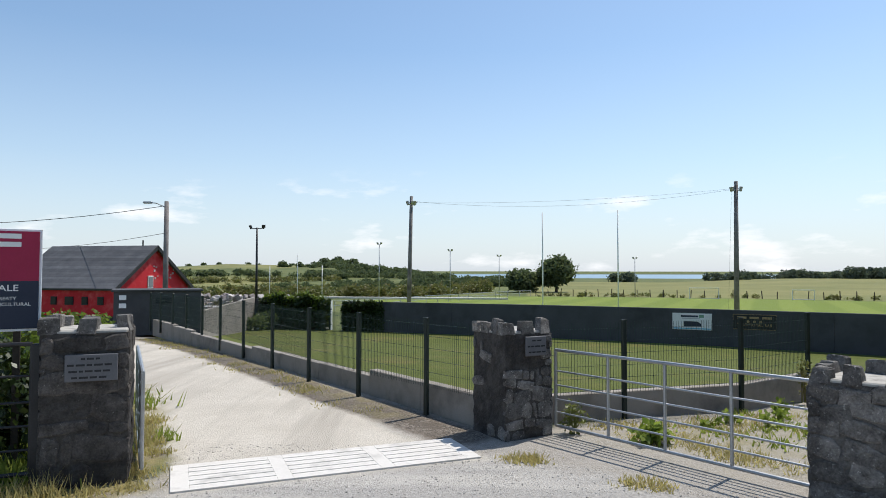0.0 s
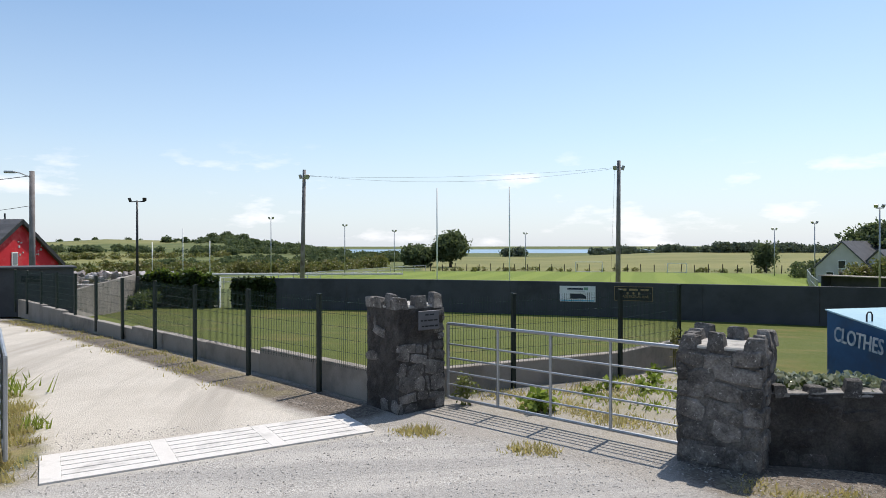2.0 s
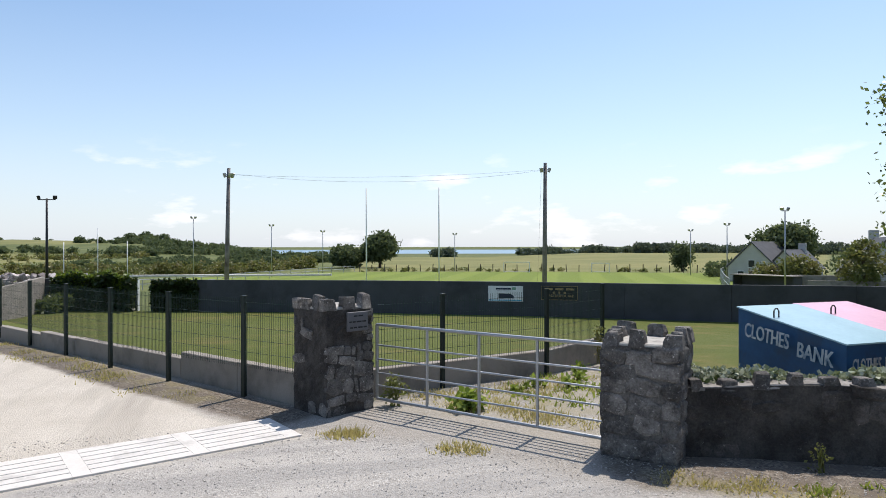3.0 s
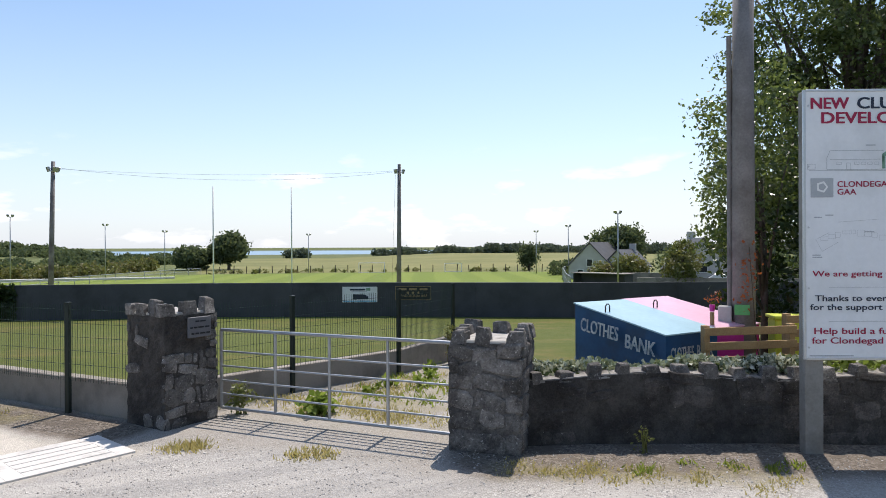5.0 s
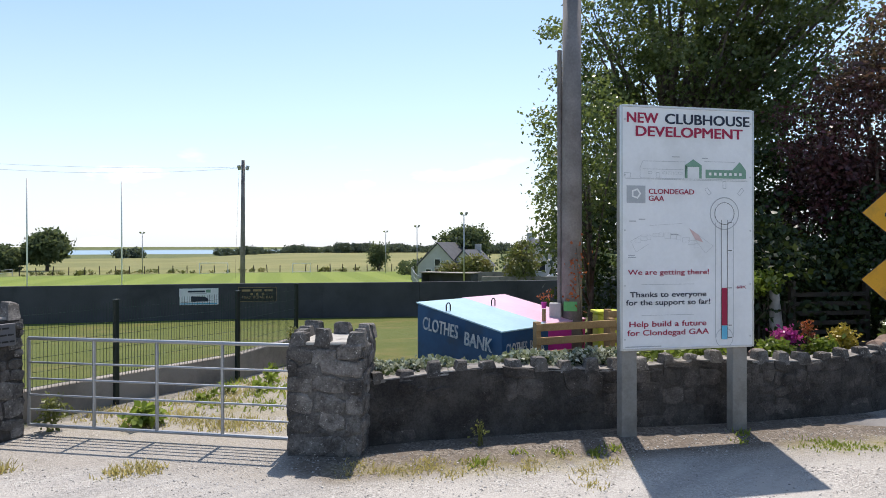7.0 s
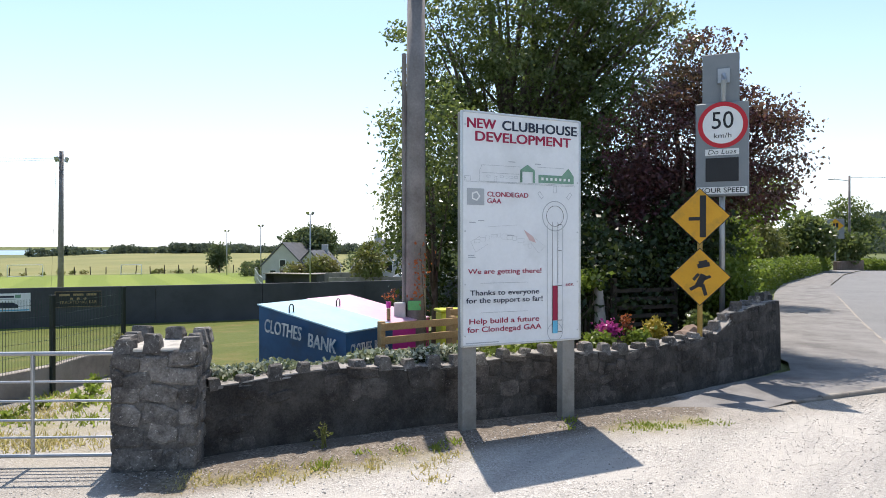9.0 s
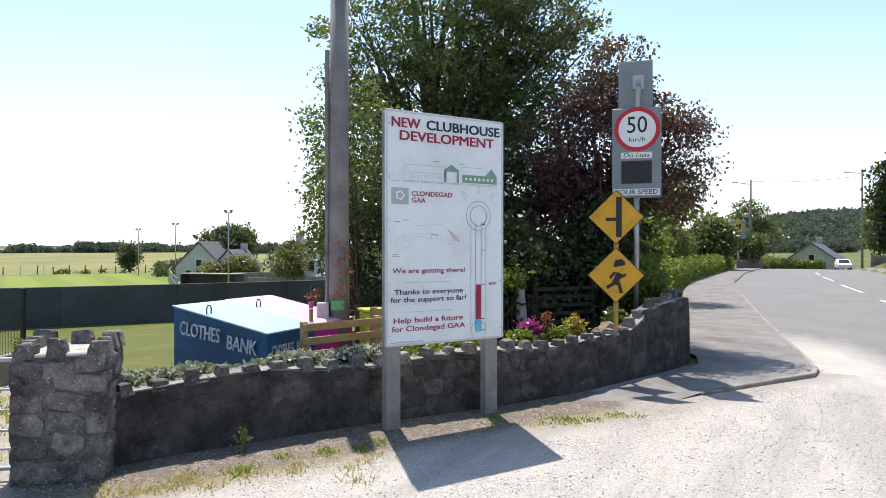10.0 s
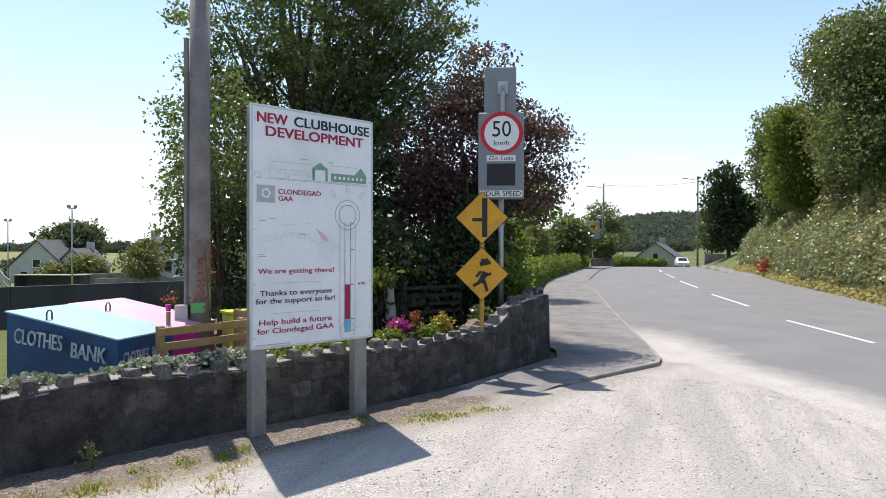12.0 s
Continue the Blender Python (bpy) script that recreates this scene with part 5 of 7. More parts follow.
U = Vector((7.07 - 6.92, 6.68 - 8.44, 0)).normalized()
BANK_A = math.degrees(math.atan2(U.y, U.x))
N = Vector((-U.y, U.x, 0))
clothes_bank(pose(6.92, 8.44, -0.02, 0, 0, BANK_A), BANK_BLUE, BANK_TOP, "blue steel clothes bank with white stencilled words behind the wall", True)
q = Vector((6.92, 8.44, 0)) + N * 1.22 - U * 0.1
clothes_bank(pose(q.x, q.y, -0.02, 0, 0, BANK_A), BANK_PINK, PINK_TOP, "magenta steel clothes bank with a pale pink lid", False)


# ---------------------------------------------------------------- poles and wires
def wood_pole(x, y, top, r, label, heads, lean=0.0, z0=None):
    z0 = h(x, y) if z0 is None else z0
    ob = thing("floodlight_pole", (x, y, z0, 0, 0, 0), label, "pole", "floodlight poles")
    H = top - z0
    part("mast", Shape().tube([(-lean, 0, -0.2), (-lean / 2, 0, H / 2), (0, 0, H)], [r, r * 0.85, r * 0.68], 10), POLE_WOOD, ob, smooth=True)
    for a in heads:
        fl = part("floodlight", Shape().box((0.32, 0, 0), (0.12, 0.42, 0.34), 0.02).box((0.1, 0, 0), (0.3, 0.05, 0.05)), GALV, ob, "grey floodlight head", m=pose(0, 0, H - 0.45, 0, 18, a))
    return ob


wood_pole(-2.5, 51.96, 8.4, 0.19, "weathered timber pole with two floodlights beyond the wall", (200, 20, -60), 0.2)
wood_pole(20.36, 45.7, 8.75, 0.19, "weathered timber pole with floodlights and a hanging cable", (190, -40), 0.08)


def steel_mast(x, y, top, r, label, arms, mat=GALV):
    z0 = h(x, y)
    ob = thing("floodlight_mast", (x, y, z0, 0, 0, 0), label, "pole", "floodlight masts")
    H = top - z0
    part("mast", Shape().tube([(0, 0, -0.2), (0, 0, H)], [r, r * 0.6], 8), mat, ob, smooth=True)
    if arms:
        part("cross_arm", Shape().box((0, 0, H - 0.1), (1.3 * arms, 0.08, 0.08), 0.01), mat, ob, m=pose(0, 0, 0, 0, 0, -15))
        for s in (-1, 1):
            part("floodlight", Shape().box((0, 0, 0), (0.34, 0.14, 0.3), 0.02), mat, ob, "small floodlight head", m=pose(s * 0.6 * arms * 0.966, -s * 0.16 * arms, H + 0.1, 25, 0, -15 + 30 * s))
    return ob


steel_mast(-18.2, 64.48, 6.75, 0.14, "dark steel mast with twin floodlights beyond the wall", 1.2, BLACK_STEEL)
for x, y, top in ((-10.1, 104.5, 6.9), (1.25, 115, 6.2), (10.6, 124.6, 5.5), (36.3, 124.9, 5.1), (70.1, 97.4, 5.3), (62.2, 78.3, 5.6), (47.4, 51.6, 5.95)):
    steel_mast(x, y, top, 0.09, "slim grey floodlight mast beside the pitch", 0.5)
for x, y, top in ((8.81, 58.37, 7.7), (15.13, 57.06, 7.8), (-23.65, 107.4, 5.4), (-19.8, 108.2, 3.5), (-27.9, 106.4, 3.3)):
    single("goal_post", Shape().tube([(0, 0, -0.1), (0, 0, top - h(x, y))], 0.06, 8), WHITE_PAINT, (x, y, h(x, y), 0, 0, 0), "tall slim white goal post on the pitch", "goal post", "goal posts", smooth=True)


def wire(a, b, sag, r, label, name="overhead_wire"):
    pts = [Vector(a).lerp(Vector(b), k / 24) - Vector((0, 0, sag * 4 * (k / 24) * (1 - k / 24))) for k in range(25)]
    return single(name, Shape().tube(pts, r, 5), BLACK_STEEL, Matrix(), label, "cable", "overhead wires")


wire((-2.5, 51.9, 8.0), (20.2, 45.8, 8.2), 0.75, 0.007, "thin sagging cable between two timber poles")
wire((-2.5, 51.9, 7.9), (20.2, 45.8, 8.25), 0.35, 0.006, "thin sagging cable between two timber poles")
wire((20.0, 45.6, 8.15), (19.2, 44.6, -1.4), 0.0, 0.006, "thin cable hanging down beside a pole")


def street_lamp():
    x, y = -15.5, 36.9
    z0 = h(x, y)
    ob = thing("street_lamp", (x, y, z0, 0, 0, 0), "grey timber pole with a street lamp arm by the clubhouse", "street lamp")
    H = 6.35 - z0
    part("mast", Shape().tube([(0, 0, -0.2), (0, 0, H)], [0.16, 0.12], 10), POLE_WOOD, ob, smooth=True)
    part("arm", Shape().tube([(0, 0, H - 0.35), (-0.5, -0.2, H - 0.12), (-0.75, -0.3, H - 0.1)], 0.03, 6), GALV, ob)
    part("lamp_head", Shape().box((-0.9, -0.36, H - 0.1), (0.5, 0.18, 0.12), 0.03), GALV, ob, "grey lamp head")


street_lamp()
wire((-15.6, 36.9, 6.1), (-44, 40, 6.2), 1.0, 0.018, "overhead wire running to the lamp pole")
wire((-15.6, 37.2, 4.6), (-44, 60, 4.6), 0.5, 0.014, "overhead wire running behind the clubhouse")

up = thing("utility_pole", (9.15, 7.05, 0, 0, 0, 0), "thick weathered timber utility pole beside the clothes banks", "pole")
part("mast", Shape().tube([(0, 0, -0.3), (0, 0, 4.5), (0.02, 0, 7.0)], [0.185, 0.165, 0.152], 16), POLE_WOOD, up, smooth=True)
part("steel_tube", Shape().tube([(-0.13, 0.15, 0), (-0.13, 0.15, 5.75)], 0.04, 8), POLE_WOOD, up, "slim weathered stake beside the pole")
part("notice", Shape().box((-0.02, -0.2, 1.42), (0.22, 0.02, 0.16), 0.004), surf("green_notice", (0.1, 0.4, 0.12), (0.14, 0.46, 0.16), 5, 0.5, 0), up, "small green notice", m=pose(0, 0, 0, 0, 0, -52))
part("junction_box", Shape().box((-0.27, -0.12, 1.3), (0.2, 0.14, 0.34), 0.015), HOUSE_WALL, up, "pale grey junction box", m=pose(0, 0, 0, 0, 0, -52))


# ---------------------------------------------------------------- trees and planting
def branch_shape(blobs, height, r, rng, limbs):
    sh = Shape()
    sh.tube([(0, 0, -0.2), (0.03 * height * 0.2, 0, height * 0.3), (0, 0.02 * height * 0.3, height * 0.62)], [r, r * 0.75, r * 0.4], 10)
    for k in range(limbs):
        b = blobs[k % len(blobs)]
        z = height * rng.uniform(0.16, 0.5)
        d = Vector((b[0] + rng.uniform(-0.7, 0.7) * b[3], b[1] + rng.uniform(-0.7, 0.7) * b[4], b[2] + rng.uniform(-0.3, 0.7) * b[5]))
        s = Vector((0, 0, z))
        mid = s.lerp(d, 0.5) + Vector((rng.uniform(-0.3, 0.3), rng.uniform(-0.3, 0.3), rng.uniform(0, 0.4)))
        sh.tube([s, mid, d], [r * 0.42, r * 0.25, r * 0.06], 6)
    return sh


def tree(x, y, blobs, n, leaf, mat, label, r=0.2, seed=1, clump=0.3, name="tree", limbs=14, shell=0.5, group="", per=14, category="tree"):
    """blobs: ellipsoids of the crown, from the foot: x, y, z, rx, ry, rz."""
    z0 = h(x, y)
    rng = random.Random(seed)
    nr = np.random.default_rng(seed)
    top = max(b[2] + b[5] for b in blobs)
    ob = thing(name, (x, y, z0, 0, 0, 0), label, category, group)
    part("trunk", branch_shape(blobs, top, r, rng, limbs), BARK, ob, "rough brown bark", smooth=True)
    me = leaf_cloud(blob_points(blobs, n, nr, shell, clump, per), leaf, rng=nr)
    me.materials.append(mat)
    part("crown", me, mat, ob, "leafy crown")
    return ob


# the big tree behind the notice board, with a darker understorey
tree(17.2, 10.0, [(0.2, -0.2, 6.4, 3.1, 3.1, 3.0), (0.5, -0.6, 10.2, 2.7, 2.7, 2.9), (-1.1, 1.8, 5.5, 1.6, 1.6, 2.5), (-0.9, 1.6, 8.7, 1.6, 1.6, 2.0), (1.1, -2.5, 5.9, 1.9, 1.9, 2.7), (0.8, -2.0, 9.7, 2.0, 1.9, 2.1), (1.5, -3.1, 9.7, 1.9, 1.8, 2.4), (1.9, -3.9, 8.6, 1.0, 1.0, 1.0), (0, 0, 3.2, 3.2, 3.2, 1.7)],
     84000, 0.075, LEAF, "large broad-leaved garden tree with a dense dark green crown", 0.27, 3, 0.3, limbs=64, shell=0.42, per=90)
tree(11.8, 8.65, [(0, 0, 4.6, 0.9, 0.9, 1.5), (-0.3, 0.4, 3.3, 0.8, 0.8, 1.1), (-0.5, 0.4, 2.6, 0.6, 0.6, 0.7)], 5200, 0.06, LEAF, "slender birch with hanging twigs beside the pole", 0.08, 8, 0.2, limbs=10)
tree(16.4, 4.6, [(0, 0, 4.85, 1.8, 1.8, 2.0), (0.1, -0.3, 6.4, 1.05, 1.05, 1.1), (0.2, -1.5, 4.4, 1.2, 1.1, 1.5), (0, 0.85, 3.4, 1.5, 1.5, 1.25)], 36000, 0.06, LEAF_PURPLE, "copper-leaved tree with dark purple foliage behind the signs", 0.15, 4, 0.24, limbs=22, shell=0.42, per=50)
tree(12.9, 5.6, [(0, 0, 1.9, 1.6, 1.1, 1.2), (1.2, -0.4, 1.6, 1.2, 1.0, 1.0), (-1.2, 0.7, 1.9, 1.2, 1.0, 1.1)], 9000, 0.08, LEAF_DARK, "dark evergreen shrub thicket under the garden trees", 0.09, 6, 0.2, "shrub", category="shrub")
# added dark foliage in place of the deep shade below the big tree
tree(15.6, 7.6, [(0, 0, 2.6, 2.2, 1.8, 2.4), (-2.2, 1.4, 2.2, 1.8, 1.6, 2.0), (1.6, -1.6, 2.6, 1.5, 1.3, 2.2)], 13000, 0.09, LEAF_DARK, "dark shrub mass added behind the fence for the deep shade under the trees", 0.1, 11, 0.24, "shrub", category="shrub")
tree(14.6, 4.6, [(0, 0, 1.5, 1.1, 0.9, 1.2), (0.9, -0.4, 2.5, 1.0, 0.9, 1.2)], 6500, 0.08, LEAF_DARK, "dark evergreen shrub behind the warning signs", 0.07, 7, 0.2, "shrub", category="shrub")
tree(14.6, 3.2, [(0, 0, 1.6, 0.75, 0.5, 0.6), (0.6, 0.1, 1.45, 0.6, 0.45, 0.55), (-0.35, 0.25, 1.4, 0.4, 0.35, 0.45)], 4200, 0.07, LEAF_LIGHT, "bright green shrub spilling over the end of the wall", 0.05, 9, 0.12, "shrub", category="shrub")
tree(11.3, 5.3, [(0, 0, 1.75, 0.9, 0.4, 0.12), (0.5, -0.2, 1.85, 0.5, 0.3, 0.12)], 1300, 0.07, LEAF_LIGHT, "climbing shrub with fresh green sprays on the garden fence", 0.03, 10, 0.12, "shrub", category="shrub", limbs=6)


def planting(x, y, z, blobs, n, leaf, mat, label, seed, name="garden_plant", clump=0.06, category="plant", group="flower bed", per=8):
    nr = np.random.default_rng(seed)
    ob = thing(name, (x, y, z, 0, 0, 0), label, category, group)
    me = leaf_cloud(blob_points(blobs, n, nr, 0.3, clump, per), leaf, rng=nr)
    me.materials.append(mat)
    part("foliage", me, mat, ob)
    st = Shape()
    rng = random.Random(seed)
    for b in blobs:
        for k in range(5):
            st.tube([(b[0] * 0.5 + rng.uniform(-0.05, 0.05), b[1] * 0.5, -0.02), (b[0] + rng.uniform(-0.5, 0.5) * b[3], b[1] + rng.uniform(-0.5, 0.5) * b[4], b[2] + 0.3 * b[5])], [0.012, 0.005], 5)
    part("stem", st, LEAF_OLIVE, ob)
    return ob


BED = thing("flower_bed", Matrix(), "raised bed of dark soil behind the roadside wall", "flower bed", kind="structure")
sh = Shape()
bl = along([(8.2, 5.2), (9.5, 4.45), (11.2, 3.65), (12.6, 3.25), (14.0, 2.95)], 14)
for i, p in enumerate(bl):
    for o, z in ((0.0, 0.62), (0.9, 0.72), (1.7, 0.4), (2.2, -0.1)):
        sh.v.append((p[0] + 0.42 * o, p[1] + 0.9 * o, z + 0.05 * math.sin(i * 1.7 + o)))
sh.f = [(i * 4 + j, i * 4 + j + 1, (i + 1) * 4 + j + 1, (i + 1) * 4 + j) for i in range(13) for j in range(3)]
part("soil", sh, surf("dark_soil", (0.03, 0.022, 0.016), (0.06, 0.046, 0.034), 6, 0.95, 0.8, 30), BED)
planting(10.95, 4.3, 0.68, [(0, 0, 0.34, 0.16, 0.15, 0.14)], 520, 0.042, FLOWER_PINK, "clump of magenta flowers in the bed behind the wall", 1)
planting(11.3, 4.1, 0.66, [(0, 0, 0.42, 0.07, 0.07, 0.2)], 150, 0.035, FLOWER_RED, "small dark red shrub among the flowers", 2)
planting(10.55, 4.3, 0.66, [(0, 0, 0.2, 0.3, 0.2, 0.16)], 800, 0.05, LEAF_LIGHT, "low pale green plant in the bed", 3)
planting(11.75, 3.75, 0.66, [(0, 0, 0.28, 0.22, 0.18, 0.24)], 800, 0.04, FLOWER_YELLOW, "yellow-leaved shrub at the foot of the sign posts", 4)
planting(11.2, 3.85, 0.64, [(0, 0, 0.2, 0.25, 0.2, 0.18)], 700, 0.05, LEAF_LIGHT, "low green plant beside the magenta flowers", 5)
planting(12.75, 3.3, 0.62, [(0, 0, 0.32, 0.22, 0.2, 0.28)], 800, 0.05, LEAF, "green leafy plant by the steel pole", 6)
planting(9.3, 4.75, 0.6, [(0, 0, 0.25, 0.4, 0.25, 0.2), (-0.6, 0.3, 0.22, 0.4, 0.25, 0.2)], 1800, 0.05, LEAF_LIGHT, "fresh green plants behind the notice board", 7)
planting(8.2, 5.35, 0.55, [(0, 0, 0.3, 0.35, 0.2, 0.18)], 1000, 0.05, LEAF, "green plants behind the wall by the board post", 8)
# rocks in the bed
for k, (x, y, s) in enumerate(((12.3, 3.3, 0.26), (12.6, 3.2, 0.2), (10.2, 4.4, 0.14), (11.5, 3.85, 0.16), (12.05, 3.35, 0.2))):
    rng = random.Random(k)
    bm = bmesh.new()
    bmesh.ops.create_icosphere(bm, subdivisions=2, radius=s)
    for v in bm.verts:
        v.co *= rng.uniform(0.75, 1.1)
    me = bpy.data.meshes.new("rock")
    bm.to_mesh(me)
    bm.free()
    me.materials.append(surf("reddish_rock", (0.16, 0.11, 0.085), (0.25, 0.18, 0.14), 6, 0.9, 0.6) if k < 1 else bpy.data.materials["reddish_rock"])
    single("rock", me, None, (x, y, 0.72 + 0.3 * s, 0, 0, 40 * k), "rough reddish rock set in the flower bed", "rock", "bed rocks")


# ivy along the wall before the clothes banks
def ivy_run(pts, z, hh, w, n, leaf, mat, label, seed, name="ivy"):
    nr = np.random.default_rng(seed)
    c = along(pts, 40)
    idx = nr.integers(0, 40, n)
    p = np.concatenate([c[idx], np.zeros((n, 1))], 1)
    lump = 0.8 + 0.25 * np.sin(c[idx, 0] * 4.1 + 1.3) * np.sin(c[idx, 0] * 1.7)
    p[:, :2] += nr.normal(size=(n, 2)) * w * 0.45
    p[:, 2] = z + hh * nr.uniform(0, 1, n) ** 0.8 * lump
    me = leaf_cloud(p, leaf, long=1.1, up=-0.2, rng=nr)
    me.materials.append(mat)
    return tagged(new(name, me), label, "ivy", kind="stuff")


ivy_run([(4.9, 7.1), (5.6, 6.7), (7.35, 5.8), (8.6, 5.1)], 0.64, 0.36, 0.2, 11000, 0.058, IVY, "ivy heaped along the back of the stone wall, sun glints in its leaf colour", 21)
# dark copy of the ivy: the shade under its top leaves as colour
ivy_run([(5.0, 7.0), (7.35, 5.85), (8.6, 5.15)], 0.5, 0.4, 0.24, 4000, 0.075, LEAF_DARK, "lower leaves of the ivy behind the wall, coloured dark as shade", 22)


def wall_ivy(a, c, z0, z1, n, leaf, mat, label, seed, out=0.25, bulge=0.3):
    nr = np.random.default_rng(seed)
    u = nr.uniform(0, 1, n)
    d = np.array(c) - np.array(a)
    nrm = np.array((d[1], -d[0])) / np.linalg.norm(d)
    t = nr.uniform(0, 1, n)
    edge = 1 - 0.25 * np.abs(np.sin(u * 9)) * nr.uniform(0, 1, n)
    p = np.zeros((n, 3))
    p[:, :2] = np.array(a) + u[:, None] * d + nrm * (0.12 + out * nr.uniform(0, 1, n) * (0.6 + 0.4 * np.sin(u * 14)))[:, None]
    p[:, 2] = z0 + (z1 - z0 + bulge * np.sin(u * 7) ** 2) * t ** 0.8 * edge
    me = leaf_cloud(p, leaf, rng=nr)
    me.materials.append(mat)
    return tagged(new("ivy", me), label, "ivy", kind="stuff")


# one ivy in two leaf colours: dark for shade, light for the sunlit crest
wall_ivy((-12.6, 46.5), (-7.6, 44.65), -1.5, 0.55, 7000, 0.16, LEAF_DARK, "ivy thick over the top of the field wall, in the shaded leaf colour", 41, 0.5, 0.35)
wall_ivy((-12.4, 46.4), (-8.0, 44.8), -0.2, 0.75, 2200, 0.15, LEAF_LIGHT, "crest of the ivy on the field wall, sunlight in its lighter leaf colour", 42, 0.3, 0.3)
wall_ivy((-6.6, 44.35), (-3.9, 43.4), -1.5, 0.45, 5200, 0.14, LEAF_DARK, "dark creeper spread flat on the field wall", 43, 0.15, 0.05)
planting(-12.4, 43.6, -1.45, [(0, 0, 0.5, 0.7, 0.7, 0.5), (0.5, 1.2, 0.6, 0.7, 0.6, 0.6)], 1600, 0.14, LEAF, "green bush at the foot of the sunlit wall", 44, "bush", 0.15, "bush", "lawn bushes")

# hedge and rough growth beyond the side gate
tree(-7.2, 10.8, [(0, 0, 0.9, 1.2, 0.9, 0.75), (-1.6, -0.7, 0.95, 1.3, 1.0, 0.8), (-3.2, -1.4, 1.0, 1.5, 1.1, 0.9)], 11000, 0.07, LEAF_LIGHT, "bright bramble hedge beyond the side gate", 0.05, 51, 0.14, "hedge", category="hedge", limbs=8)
# added dark mass: its colour and cast shadow blacken the gate's corner
tree(-6.0, 8.2, [(0.4, 0.1, 0.8, 0.7, 0.5, 0.8), (-0.6, -0.3, 0.85, 0.8, 0.5, 0.85), (-1.7, -0.8, 0.8, 0.9, 0.5, 0.8)], 9000, 0.07, LEAF_DARK, "dark hedge added close behind the side gate to deepen the shade", 0.05, 53, 0.14, "hedge", category="hedge", limbs=8)
tree(-11.2, 19.6, [(0, 0, 0.6, 1.3, 1.1, 0.65), (-2.2, -0.5, 0.8, 1.6, 1.2, 0.85)], 7000, 0.09, LEAF_LIGHT, "rounded hedge beside the drive near the clubhouse", 0.06, 52, 0.16, "hedge", category="hedge", limbs=8)


# roadside hedge, bushes and the wooded bank
def hedge_run(pts, k, hgt, width, n, leaf, mat, label, seed, name="hedge", lumps=0.2):
    nr = np.random.default_rng(seed)
    c = along(pts, 80)
    idx = nr.uniform(0, 79, n)
    p = np.stack([np.interp(idx, np.arange(80), c[:, i]) for i in range(2)], 1)
    a = nr.uniform(0, math.pi, n)
    r = 0.75 + 0.3 * nr.uniform(0, 1, n)
    d = np.gradient(c, axis=0)
    d /= np.linalg.norm(d, axis=1)[:, None]
    nn = np.stack([-np.interp(idx, np.arange(80), d[:, 1]), np.interp(idx, np.arange(80), d[:, 0])], 1)
    lump = 1 + lumps * np.sin(p[:, 0] * 0.9 + seed) + lumps * 0.6 * np.sin(p[:, 0] * 2.3)
    q = p + nn * (np.cos(a) * r * width / 2)[:, None]
    z = land(q[:, 0], q[:, 1]) + hgt * (0.02 + 0.98 * np.sin(a) ** 0.6 * r) * lump * nr.uniform(0.35, 1, n) ** 0.35
    me = leaf_cloud(np.column_stack([q, z]), leaf, rng=nr)
    me.materials.append(mat)
    return tagged(new(name, me), label, "hedge", kind="stuff")


hedge_run([(17, 3.75), (22.2, 4.5), (33.5, 6.9), (47, 7.9), (60, 8.2), (80, 8.5)], 60, 1.7, 1.1, 27000, 0.12, LEAF_LIGHT, "clipped bright green hedge along the footpath", 61, lumps=0.05)
hedge_run([(93, 6.9), (98, 6.2), (108, 3.0), (113, -0.5)], 60, 1.5, 1.5, 8000, 0.2, LEAF_LIGHT, "clipped green hedge round the bend of the road", 62, lumps=0.05)
# ivy-clad bank beside the road: its leaf colour is lifted to look sunlit
BANK_LINE = [(14, -11.3), (22, -10.2), (30, -9.3), (38, -8.9), (46.6, -8.3), (60, -7.8), (68, -7.0)]
hedge_run([(x, y - 1.1) for x, y in BANK_LINE], 60, 3.3, 2.4, 52000, 0.14, BANK_IVY, "ivy-covered roadside bank, sunlit gloss in its pale leaf colour", 63, "bank_growth", 0.08)
hedge_run([(x, y - 2.7) for x, y in BANK_LINE], 60, 4.2, 3.4, 30000, 0.16, BRAMBLE, "olive-brown bramble growth on the upper bank", 64, "bank_growth", 0.15)
hedge_run([(x, y - 0.1) for x, y in BANK_LINE], 60, 0.45, 1.2, 7000, 0.12, BLADE, "dry grass verge at the foot of the bank", 65, "verge_grass", 0.3)
planting(56, -8.0, h(56, -8.0), [(0, 0, 0.6, 1.0, 0.6, 0.6)], 700, 0.16, FLOWER_RED, "orange-red flowering bush at the bend", 66, "bush", 0.3, "bush", "roadside bushes")
tree(44, -12.6, [(0, 0, 7.6, 3.4, 3.4, 3.4), (1, 0.8, 11.4, 2.8, 2.8, 2.8), (-1.5, 0.4, 5.6, 3, 2.6, 2.2), (2.5, 1.0, 6.0, 2.4, 2.2, 2.2)], 36000, 0.15, LEAF, "tall roadside tree with dark foliage on the bank", 0.3, 71, 0.45, limbs=14, group="bank trees")
tree(50, -12.6, [(0, 0, 8.0, 3.2, 3.2, 3.6), (0.5, 1.0, 12.4, 2.6, 2.6, 3.0), (-1.5, 0.6, 5.2, 2.6, 2.4, 1.9)], 36000, 0.14, LEAF_OLIVE, "tall ivy-hung tree on the roadside bank", 0.28, 72, 0.45, limbs=14, group="bank trees")
